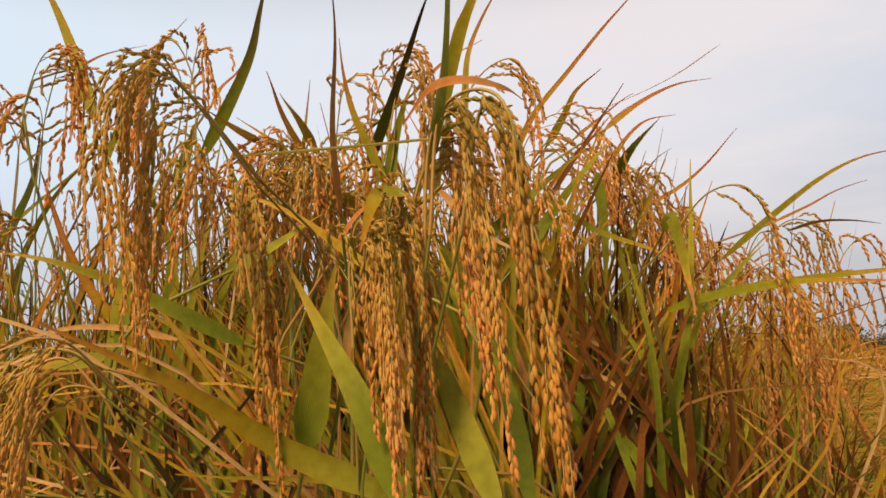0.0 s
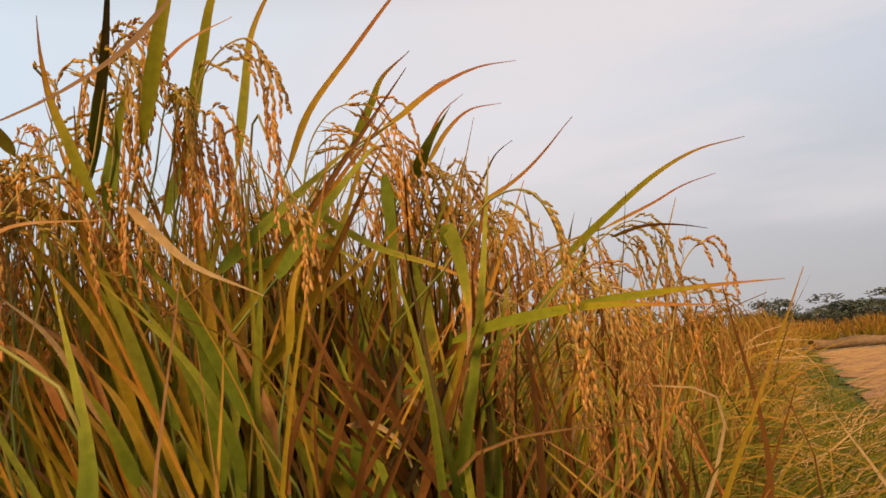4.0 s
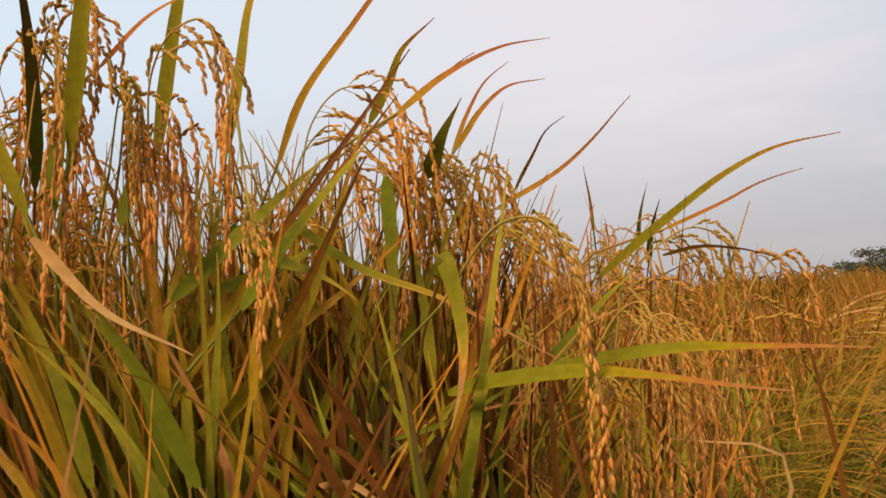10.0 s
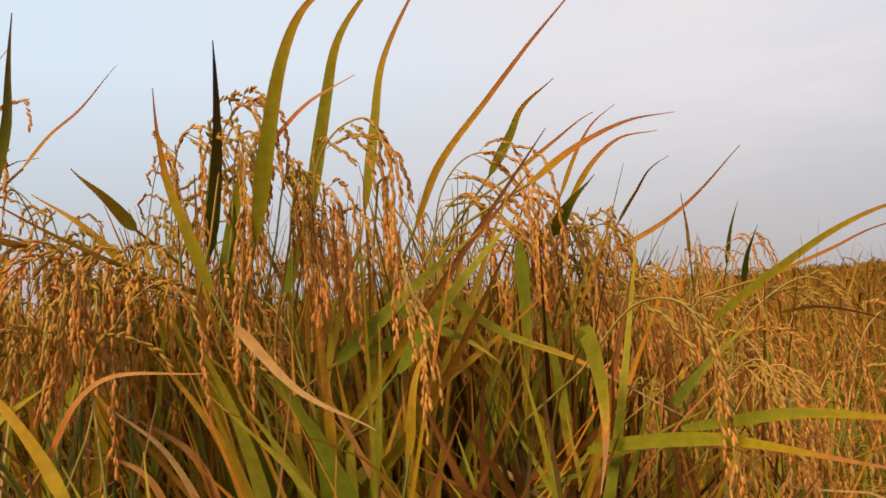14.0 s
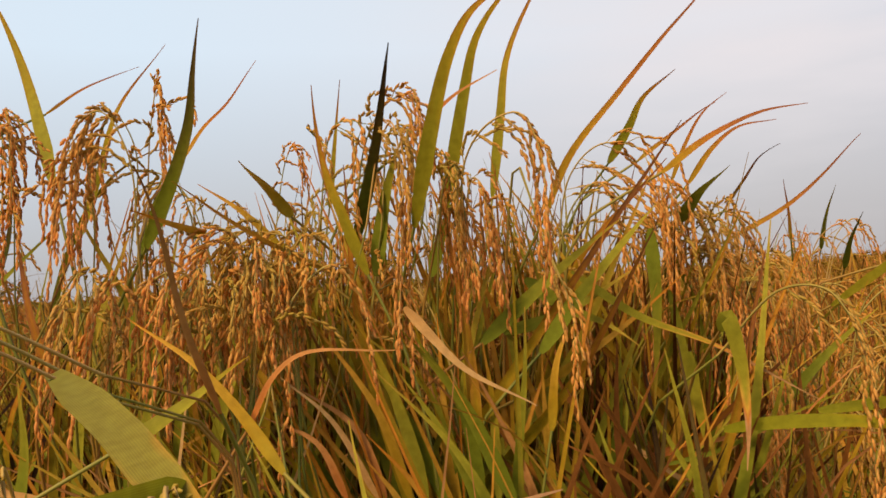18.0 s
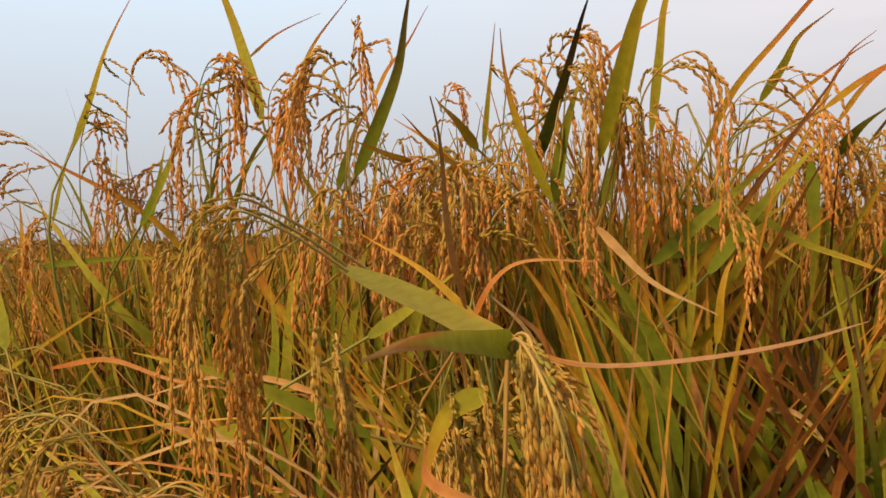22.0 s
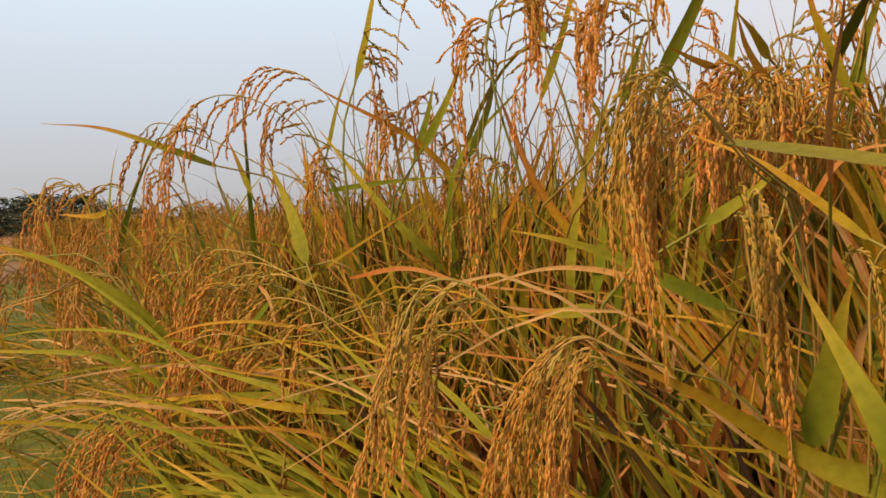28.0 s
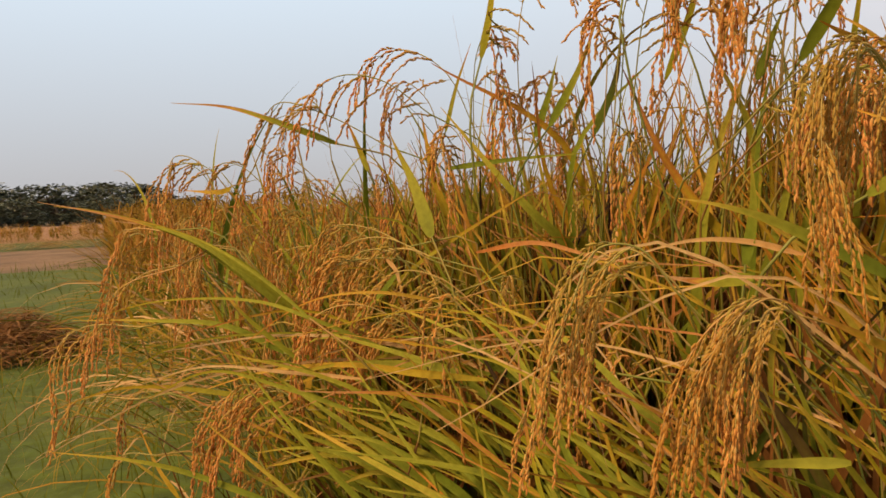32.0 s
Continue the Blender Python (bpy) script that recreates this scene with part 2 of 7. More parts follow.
def grain_material(name, low, mid, high, green):
    m, n, l, b = material(name, 0.6)
    b.inputs["Specular IOR Level"].default_value = 0.15
    g = n.new("ShaderNodeNewGeometry")
    o = n.new("ShaderNodeObjectInfo")
    r = ramp(n, [(0.0, low), (0.45, mid), (1.0, high)])
    sm = n.new("ShaderNodeMath"); sm.operation = "ADD"
    l.new(g.outputs["Random Per Island"], sm.inputs[0]); l.new(o.outputs["Random"], sm.inputs[1])
    fc = n.new("ShaderNodeMath"); fc.operation = "FRACT"; l.new(sm.outputs[0], fc.inputs[0])
    l.new(fc.outputs[0], r.inputs[0])
    uv = n.new("ShaderNodeUVMap"); sp = n.new("ShaderNodeSeparateXYZ"); l.new(uv.outputs[0], sp.inputs[0])
    gm = n.new("ShaderNodeMath"); gm.operation = "MULTIPLY_ADD"
    l.new(o.outputs["Random"], gm.inputs[0]); gm.inputs[1].default_value = -0.30; l.new(sp.outputs[1], gm.inputs[2])
    gr = ramp(n, [(0.0, (0.85, 0.85, 0.85)), (0.30, (0.32, 0.32, 0.32)), (0.6, (0, 0, 0))])
    l.new(gm.outputs[0], gr.inputs[0])
    col = mixed(n, l, "MIX", gr.outputs[0], r.outputs[0], green)
    fine = noise_tex(n, l, 420.0, 2.0)
    fr = ramp(n, [(0.3, (0.84, 0.79, 0.72)), (0.7, (1.14, 1.12, 1.08))])
    l.new(fine, fr.inputs[0])
    col = mixed(n, l, "MULTIPLY", 0.8, col, fr.outputs[0])
    l.new(col, b.inputs["Base Color"])
    bp = n.new("ShaderNodeBump"); bp.inputs["Strength"].default_value, bp.inputs["Distance"].default_value = 0.3, 0.0006
    l.new(fine, bp.inputs["Height"]); l.new(bp.outputs[0], b.inputs["Normal"])
    tr = n.new("ShaderNodeBsdfTranslucent"); l.new(col, tr.inputs[0])
    mx = n.new("ShaderNodeMixShader"); mx.inputs[0].default_value = 0.42
    l.new(b.outputs[0], mx.inputs[1]); l.new(tr.outputs[0], mx.inputs[2])
    l.new(mx.outputs[0], n["Material Output"].inputs["Surface"])
    return m

grain_gold = grain_material("grain_gold", (0.60, 0.26, 0.075), (0.83, 0.42, 0.145), (0.92, 0.57, 0.24), (0.48, 0.42, 0.09))
grain_pale = grain_material("grain_pale", (0.64, 0.29, 0.075), (0.84, 0.46, 0.145), (0.92, 0.61, 0.24), (0.46, 0.46, 0.11))
field_grain = grain_material("field_grain", (0.38, 0.17, 0.04), (0.54, 0.27, 0.065), (0.64, 0.37, 0.11), (0.36, 0.28, 0.05))
grain_lime = grain_material("grain_lime", (0.52, 0.24, 0.05), (0.70, 0.37, 0.09), (0.80, 0.49, 0.15), (0.40, 0.45, 0.12))

def stem_material(name, stops):
    m, n, l, b = material(name, 0.55)
    f = noise_tex(n, l, 9.0, 3.0, stretch=(1, 1, 0.4))
    o = n.new("ShaderNodeObjectInfo")
    ad = n.new("ShaderNodeMath"); ad.operation = "MULTIPLY_ADD"
    l.new(o.outputs["Random"], ad.inputs[0]); ad.inputs[1].default_value = 0.5; l.new(f, ad.inputs[2])
    sb = n.new("ShaderNodeMath"); sb.operation = "SUBTRACT"; l.new(ad.outputs[0], sb.inputs[0]); sb.inputs[1].default_value = 0.25
    r = ramp(n, stops)
    l.new(sb.outputs[0], r.inputs[0])
    l.new(r.outputs[0], b.inputs["Base Color"])
    return m

culm_mat = stem_material("culm", [(0.15, (0.10, 0.14, 0.025)), (0.45, (0.22, 0.23, 0.04)), (0.7, (0.31, 0.17, 0.040)), (0.95, (0.16, 0.07, 0.028))])
rachis_mat = stem_material("rachis", [(0.2, (0.20, 0.22, 0.05)), (0.55, (0.44, 0.34, 0.10)), (0.9, (0.54, 0.31, 0.11))])

def ground_material(name, c0, c1, c2, scale, bump=0.02):
    m, n, l, b = material(name, 0.9)
    f1, f2 = noise_tex(n, l, scale, 6.0), noise_tex(n, l, scale * 12, 4.0)
    r = ramp(n, [(0.3, c0), (0.52, c1), (0.75, c2)])
    l.new(f1, r.inputs[0])
    fr = ramp(n, [(0.3, (0.6, 0.6, 0.6)), (0.7, (1.2, 1.2, 1.2))])
    l.new(f2, fr.inputs[0])
    l.new(mixed(n, l, "MULTIPLY", 0.8, r.outputs[0], fr.outputs[0]), b.inputs["Base Color"])
    bp = n.new("ShaderNodeBump"); bp.inputs["Distance"].default_value = bump
    l.new(f2, bp.inputs["Height"]); l.new(bp.outputs[0], b.inputs["Normal"])
    return m

soil_mat = ground_material("soil", (0.10, 0.075, 0.045), (0.17, 0.12, 0.065), (0.14, 0.14, 0.05), 1.2)
stubble_mat = ground_material("stubble", (0.24, 0.125, 0.06), (0.38, 0.21, 0.105), (0.48, 0.29, 0.155), 2.2, 0.05)
turf_mat = ground_material("turf", (0.050, 0.082, 0.010), (0.082, 0.128, 0.014), (0.130, 0.155, 0.024), 0.8)
plough_mat = ground_material("plough", (0.13, 0.085, 0.05), (0.22, 0.14, 0.08), (0.27, 0.19, 0.11), 0.8)
bark_mat = ground_material("bark", (0.05, 0.04, 0.03), (0.10, 0.08, 0.06), (0.14, 0.11, 0.08), 3.0)

m_, n_, l_, b_ = material("crown_leaf", 0.6)
g_ = n_.new("ShaderNodeNewGeometry")
r_ = ramp(n_, [(0.0, (0.045, 0.062, 0.045)), (0.6, (0.07, 0.09, 0.06)), (1.0, (0.10, 0.12, 0.075))])
l_.new(g_.outputs["Random Per Island"], r_.inputs[0]); l_.new(r_.outputs[0], b_.inputs["Base Color"])
crown_mat = m_

# ---- shapes ----
rng = np.random.default_rng(7)

def mesh_of(name, verts, faces, uvs=None, smooth=True):
    me = bpy.data.meshes.new(name)
    verts, faces = np.asarray(verts, dtype=np.float32), [tuple(map(int, f)) for f in faces] if not isinstance(faces, np.ndarray) else faces
    if isinstance(faces, np.ndarray):
        nf, k = faces.shape
        me.vertices.add(len(verts)); me.vertices.foreach_set("co", verts.ravel())
        me.loops.add(nf * k); me.loops.foreach_set("vertex_index", faces.astype(np.int32).ravel())
        me.polygons.add(nf)
        me.polygons.foreach_set("loop_start", np.arange(0, nf * k, k, dtype=np.int32))
    else:
        me.from_pydata(verts.tolist(), [], faces)
    me.update(calc_edges=True)
    if uvs is not None:
        idx = np.zeros(len(me.loops), dtype=np.int32)
        me.loops.foreach_get("vertex_index", idx)
        layer = me.uv_layers.new(name="UVMap")
        layer.data.foreach_set("uv", np.asarray(uvs, dtype=np.float32)[idx].ravel())
    if smooth:
        me.polygons.foreach_set("use_smooth", np.ones(len(me.polygons), dtype=bool))
    me.update()
    return me

def part(name, me, mat, parent=None, label="", m=None):
    if not me.materials:
        me.materials.append(mat)
    ob = new(name, me)
    ob.parent = parent
    if m is not None:
        ob.matrix_basis = m
    if label:
        ob["label"] = label
    return ob

def thing(name, label, category, group="", at=(0, 0, 0)):
    ob = new(name)
    ob.empty_display_size = 0.05
    ob.location = at
    return tagged(ob, label, category, group)

def smooth_line(pts, n):
    """n points on a smooth line through the few given ones."""
    p = np.asarray(pts, dtype=float)
    if len(p) == 2:
        s = np.linspace(0, 1, n)[:, None]
        return p[0] * (1 - s) + p[1] * s
    q = np.vstack([2 * p[0] - p[1], p, 2 * p[-1] - p[-2]])
    d = np.concatenate([[0], np.cumsum(np.sqrt(np.linalg.norm(np.diff(q, axis=0), axis=1)) + 1e-6)])
    out, want = [], np.linspace(d[1], d[-2], n)
    for t in want:
        i = int(np.clip(np.searchsorted(d, t, side="right") - 1, 1, len(p) - 1))
        t0, t1, t2, t3 = d[i - 1:i + 3]
        a1 = (t1 - t) / (t1 - t0) * q[i - 1] + (t - t0) / (t1 - t0) * q[i]
        a2 = (t2 - t) / (t2 - t1) * q[i] + (t - t1) / (t2 - t1) * q[i + 1]
        a3 = (t3 - t) / (t3 - t2) * q[i + 1] + (t - t2) / (t3 - t2) * q[i + 2]
        b1 = (t2 - t) / (t2 - t0) * a1 + (t - t0) / (t2 - t0) * a2
        b2 = (t3 - t) / (t3 - t1) * a2 + (t - t1) / (t3 - t1) * a3
        out.append((t2 - t) / (t2 - t1) * b1 + (t - t1) / (t2 - t1) * b2)
    return np.array(out)

def tangents(line):
    t = np.gradient(line, axis=0)
    return t / (np.linalg.norm(t, axis=1, keepdims=True) + 1e-9)

def strip(line, width, face=(0, -1, 0.25), twist=0.0, fold=0.25, taper=0.16, point=0.74, snapped=False):
    """A blade along a line: three points across, folded at the midrib, tapered to the tip."""
    n = len(line)
    s = np.linspace(0, 1, n)
    t = tangents(line)
    f = np.asarray(face, dtype=float)
    if abs(t[n // 2] @ f) > 0.75 * np.linalg.norm(f):
        f = np.array([f[0], 0.6, 0.8])
    side = np.cross(t, f)
    side /= np.linalg.norm(side, axis=1, keepdims=True) + 1e-9
    nrm = np.cross(side, t)
    if twist:
        c, k = np.cos(twist * s)[:, None], np.sin(twist * s)[:, None]
        side, nrm = side * c + nrm * k, nrm * c - side * k
    w = width * np.minimum(1, (s / taper) ** 0.6 * 0.75 + 0.25) * np.clip(1 - s, 0.0, 1) ** (1 / point) * (1 + 0.7 * s) * 0.5 + 0.00035
    if snapped:
        w = np.where(s < 0.38, width * 0.5 * np.minimum(1, 0.45 + s * 5) * (1 - 0.35 * s), width * 0.5 * np.maximum(0.19, 0.85 - (s - 0.38) * 6)) * np.minimum(1, (1.02 - s) * 12)
    w = w[:, None]
    v = np.empty((n, 3, 3))
    v[:, 0], v[:, 1], v[:, 2] = line - side * w, line + nrm * w * -fold, line + side * w
    i = np.arange(n - 1)[:, None] * 3
    faces = np.vstack([i + [0, 1, 4, 3], i + [1, 2, 5, 4]])
    uv = np.empty((n, 3, 2))
    uv[:, :, 0] = [0.0, 0.5, 1.0]
    uv[:, :, 1] = s[:, None]
    return v.reshape(-1, 3), faces, uv.reshape(-1, 2)

def tube(line, r0, r1, sides=5):
    n = len(line)
    t = tangents(line)
    a = np.cross(t, [0.3, 1, 0.2]); a /= np.linalg.norm(a, axis=1, keepdims=True) + 1e-9
    b = np.cross(t, a)
    s = np.linspace(0, 1, n)
    r = (r0 * (1 - s) + r1 * s)[:, None, None]
    ang = np.linspace(0, 2 * np.pi, sides, endpoint=False)
    v = line[:, None] + r * (np.cos(ang)[None, :, None] * a[:, None] + np.sin(ang)[None, :, None] * b[:, None])
    i, j = np.meshgrid(np.arange(n - 1), np.arange(sides), indexing="ij")
    k = (j + 1) % sides
    faces = np.stack([i * sides + j, i * sides + k, (i + 1) * sides + k, (i + 1) * sides + j], -1).reshape(-1, 4)
    uv = np.stack([np.tile(ang / 6.3, (n, 1)), np.tile(s[:, None], (1, sides))], -1)
    return v.reshape(-1, 3), faces, uv.reshape(-1, 2)

def joined(pieces):
    vs, fs, us, k = [], [], [], 0
    for v, f, u in pieces:
        vs.append(v); fs.append(f + k); us.append(u); k += len(v)
    return np.vstack(vs), np.vstack(fs), np.vstack(us)

# a single grain: a plump spindle; a finer one for the nearest panicles, a simpler one for the rest
def spindle(sides, rings):
    ang = np.linspace(0, 2 * np.pi, sides, endpoint=False)
    v = np.array([[q * math.cos(a), q * math.sin(a) * 0.8, z] for z, q in rings for a in ang])
    f = np.array([[i * sides + j, i * sides + (j + 1) % sides, (i + 1) * sides + (j + 1) % sides, (i + 1) * sides + j] for i in range(len(rings) - 1) for j in range(sides)])
    return v, f

FINE = spindle(4, [(-0.5, 0.10), (-0.22, 0.86), (0.16, 1.0), (0.5, 0.06)])
PLAIN = spindle(3, [(-0.5, 0.12), (-0.02, 1.05), (0.5, 0.06)])

def grains_at(pos, way, along, size, r, form):
    """Grains at pos, pointing along way; along: their place on the panicle, 0 top to 1 end."""
    n = len(pos)
    gv, gf = form
    w = way / (np.linalg.norm(way, axis=1, keepdims=True) + 1e-9)
    h = r.normal(size=(n, 3))
    a = np.cross(w, h); a /= np.linalg.norm(a, axis=1, keepdims=True) + 1e-9
    b = np.cross(w, a)
    ln = size * r.uniform(0.85, 1.12, n)
    rad = ln * 0.190 * r.uniform(0.85, 1.1, n)
    v = (pos[:, None] + gv[None, :, 0:1] * (a * rad[:, None])[:, None] + gv[None, :, 1:2] * (b * rad[:, None])[:, None]
         + gv[None, :, 2:3] * (w * ln[:, None])[:, None])
    f = (gf[None] + (np.arange(n) * len(gv))[:, None, None]).reshape(-1, 4)
    uv = np.empty((n, len(gv), 2)); uv[..., 0] = 0.5; uv[..., 1] = along[:, None]
    return v.reshape(-1, 3), f, uv.reshape(-1, 2)

def panicle_shape(line, r, branches=9, reach=0.10, spread=0.020, size=0.0076, gap=0.0050, start=0.10, form=None):
    """The stalk and branches (one mesh) and the grains (another) of a drooping panicle whose main stalk is the line.
    The branches leave the stalk on all sides and hang down along it like ropes."""
    n = len(line)
    stalk = [tube(line, 0.0010, 0.0004, 4)]
    t = tangents(line)
    seg = np.linalg.norm(np.diff(line, axis=0), axis=1).sum()
    step = seg / (n - 1)
    pos, way, along = [], [], []
    starts = np.linspace(start, 0.88, branches) + r.uniform(-0.03, 0.03, branches)
    down = np.array([0, 0, -1.0])
    for q in starts:
        i = int(np.clip(q * (n - 1), 0, n - 2))
        out = r.normal(size=3); out -= t[i] * (out @ t[i]); out /= np.linalg.norm(out) + 1e-9
        ln = reach * r.uniform(0.6, 1.4) * (1.1 - 0.35 * q)
        k = max(6, int(ln / 0.010))
        ds, p, c = ln / (k - 1), line[i].copy(), [line[i].copy()]
        for j in range(k - 1):
            u = j / (k - 1)
            ax = t[min(n - 1, i + int(j * ds / step))]
            d = ax * 0.75 + down * (0.35 + 0.7 * u) + out * (spread / 0.016) * max(0.0, 0.50 - 1.1 * u)
            p = p + d / np.linalg.norm(d) * ds
            c.append(p)
        c = np.array(c)
        stalk.append(tube(c, 0.00045, 0.00025, 3))
        ct = tangents(c)
        m = max(3, int(ln / gap))
        for w in np.linspace(0.14, 1.0, m):
            x = w * (k - 1); a = int(min(x, k - 2)); fx = x - a
            pp, tt = c[a] * (1 - fx) + c[a + 1] * fx, ct[a]
            o = r.normal(size=3); o -= tt * (o @ tt); o /= np.linalg.norm(o) + 1e-9
            pos.append(pp + o * 0.0012); way.append(tt + o * 0.15); along.append(q * 0.7 + w * 0.3)
    for w in np.linspace(0.5, 1.0, max(3, int(seg * 0.5 / gap))):
        i = int(min(w * (n - 1), n - 2))
        o = r.normal(size=3)
        pos.append(line[i] + o * 0.0010 + (line[i + 1] - line[i]) * r.random()); way.append(t[i] + o * 0.1); along.append(w)
    pos, way, along = np.array(pos), np.array(way), np.array(along)
    if form == "loose":
        return joined(stalk), (pos, way, along)
    return joined(stalk), grains_at(pos, way, along, size, r, form or PLAIN)

# ---- ground, distance ----
EDGE_R, DIR_R = np.array([0.40, 1.0]), np.array([0.43, 0.90])     # the field's edge that runs off ahead
EDGE_L, DIR_L = np.array([-1.00, 0.80]), np.array([-0.788, 0.616])   # the edge that runs off to the other side

def cross2(a, b):
    return a[0] * b[1] - a[1] * b[0]

def inside(x, y):
    """How far a place lies inside the standing rice (metres from the nearest edge; negative: outside)."""
    p = np.array([x, y])
    return min(cross2(DIR_R, p - EDGE_R), -cross2(DIR_L, p - EDGE_L), y - 0.78 - 0.06 * math.sin(3 * x))

ground = part("ground", mesh_of("ground", [(-2500, -2500, -0.03), (2500, -2500, -0.03), (2500, 2500, -0.03), (-2500, 2500, -0.03)], np.array([[0, 1, 2, 3]])), soil_mat)
tagged(ground, "dry brown earth of flat farmland", "ground", kind="structure")

def flat_patch(name, corners, mat, label, z):
    c = np.array(corners, dtype=float)
    n = 40
    rows = []
    for i in range(n + 1):
        for j in range(n + 1):
            u, w = i / n, j / n
            p = (c[0] * (1 - u) + c[1] * u) * (1 - w) + (c[3] * (1 - u) + c[2] * u) * w
            rag = 0.22 * min(4, 1 + 0.1 * np.linalg.norm(p)) * (1 if i in (0, n) or j in (0, n) else 0)
            rows.append((p[0] + rag * noise.noise(Vector((p[0], p[1], 1.0))), p[1] + rag * noise.noise(Vector((p[0], p[1], 2.0))), z + 0.015 * noise.noise(Vector((p[0] * 0.8, p[1] * 0.8, 0)))))
    f = np.array([[i * (n + 1) + j, (i + 1) * (n + 1) + j, (i + 1) * (n + 1) + j + 1, i * (n + 1) + j + 1] for i in range(n) for j in range(n)])
    ob = part(name, mesh_of(name, rows, f), mat)
    return tagged(ob, label, name.replace("_", " "), kind="structure")

def edge_point(d, off):
    """d metres along the field's edge ahead, off metres outside it."""
    p = EDGE_R + DIR_R * d
    return (p[0] + 0.90 * off, p[1] - 0.43 * off)

def edge_left(d, off):
    p = EDGE_L + DIR_L * d
    return (p[0] - 0.59 * off, p[1] - 0.81 * off)

stubble_field = flat_patch("stubble_field", [edge_point(-9.0, 0.72), edge_point(-9.0, 60), edge_point(27, 60), edge_point(27, 0.55)], stubble_mat, "harvested rice field covered with pale cut straw", 0.0)
turf_strip = flat_patch("grass_strip", [edge_point(-3, -0.3), edge_point(-3, 0.8), edge_point(27, 0.6), edge_point(27, -0.2)], turf_mat, "narrow strip of short green grass beside the rice", 0.004)
turf_left = flat_patch("grass_field", [edge_left(-3.5, -1.2), edge_left(-3.5, 30), edge_left(14, 30), edge_left(14, -0.6)], turf_mat, "green grass field beside the standing rice", 0.004)
plough_left = flat_patch("bare_field", [edge_left(14, -0.5), edge_left(14, 60), edge_left(24, 60), edge_left(24, -0.5)], plough_mat, "bare brown earth beyond the green grass", 0.004)
turf_far = flat_patch("grass_field", [edge_left(24, -0.5), edge_left(24, 90), edge_left(34, 90), edge_left(34, -0.5)], turf_mat, "second strip of green grass far off", 0.004)
stubble_far = flat_patch("stubble_field", [edge_left(34, -0.5), edge_left(34, 120), edge_left(110, 120), edge_left(110, -0.5)], stubble_mat, "far harvested field with straw", 0.004)

# ---- templates for whole rice plants ----
def blade_line(r, length, lift, bend, side=0.0, n=12):
    """A leaf from the origin that rises at `lift` degrees and bends over by `bend` degrees towards +x."""
    a = np.radians(lift) - np.radians(bend) * np.linspace(0, 1, n) ** 1.6
    step = length / (n - 1)
    x = np.concatenate([[0], np.cumsum(np.cos(a[:-1]) * step)])
    z = np.concatenate([[0], np.cumsum(np.sin(a[:-1]) * step)])
    y = side * length * np.linspace(0, 1, n) ** 2
    return np.stack([x, y, z], 1)

LEAF_MESHES = []
for i, (length, lift, bend, width, mat) in enumerate([
        (0.34, 84, 20, 0.011, leaf_green), (0.40, 78, 45, 0.012, leaf_green), (0.44, 72, 90, 0.012, leaf_lime), (0.38, 65, 110, 0.011, leaf_lime),
        (0.30, 86, 12, 0.010, leaf_lime), (0.46, 70, 60, 0.013, leaf_green), (0.42, 60, 125, 0.010, leaf_gold), (0.36, 76, 35, 0.010, leaf_gold),
        (0.40, 50, 130, 0.007, leaf_dry), (0.34, 62, 150, 0.006, leaf_dry), (0.48, 80, 70, 0.012, leaf_lime), (0.30, 40, 140, 0.008, leaf_pale),
        (0.42, 66, 100, 0.008, leaf_dry), (0.36, 82, 30, 0.012, leaf_green)]):
    line = blade_line(rng, length, lift, bend, rng.uniform(-0.15, 0.15))
    v, f, uv = strip(line, width, face=(-0.35, 0.25, 1.0), twist=rng.uniform(-0.9, 0.9))
    me = mesh_of("leaf", v, f, uv); me.materials.append(mat)
    LEAF_MESHES.append(me)

PANICLE_MESHES = []
for i in range(9):
    up, over = rng.uniform(0.05, 0.10), rng.uniform(0.05, 0.10)
    drop = rng.uniform(0.08, 0.17)
    line = smooth_line([(0, 0, 0), (over * 0.25, 0, up * 0.75), (over * 0.75, 0, up), (over * 1.05, 0.01, up - drop * 0.45), (over * 1.12, 0.012, up - drop)], 26)
    st, g = panicle_shape(line, rng, branches=int(rng.integers(8, 12)), reach=rng.uniform(0.075, 0.11), spread=rng.uniform(0.008, 0.018), size=0.0074, gap=0.0054)
    a, b = mesh_of("stalk", *st), mesh_of("grain_cluster", *g)
    a.materials.append(rachis_mat); b.materials.append((grain_gold, grain_pale, grain_gold, grain_gold, grain_pale, grain_gold, grain_lime, grain_gold, grain_pale)[i])
    PANICLE_MESHES.append((a, b))

CULM_MESHES = []
for i in range(4):
    lean = rng.uniform(0.02, 0.16)
    line = np.array([(lean * s ** 2, 0.012 * math.sin(3 * s), s) for s in np.linspace(0, 1, 9)])
    me = mesh_of("culm", *tube(line, 0.0024, 0.0014, 5)); me.materials.append(culm_mat)
    CULM_MESHES.append((me, lean))

PLANT_LABELS = ("clump of ripe rice with drooping golden panicles and green-yellow blades",
                "ripe rice clump, blades turning orange, heavy hanging panicles",
                "rice clump with upright green blades and nodding golden panicles",
                "rice clump with dry straw-coloured lower blades and ripe panicles")

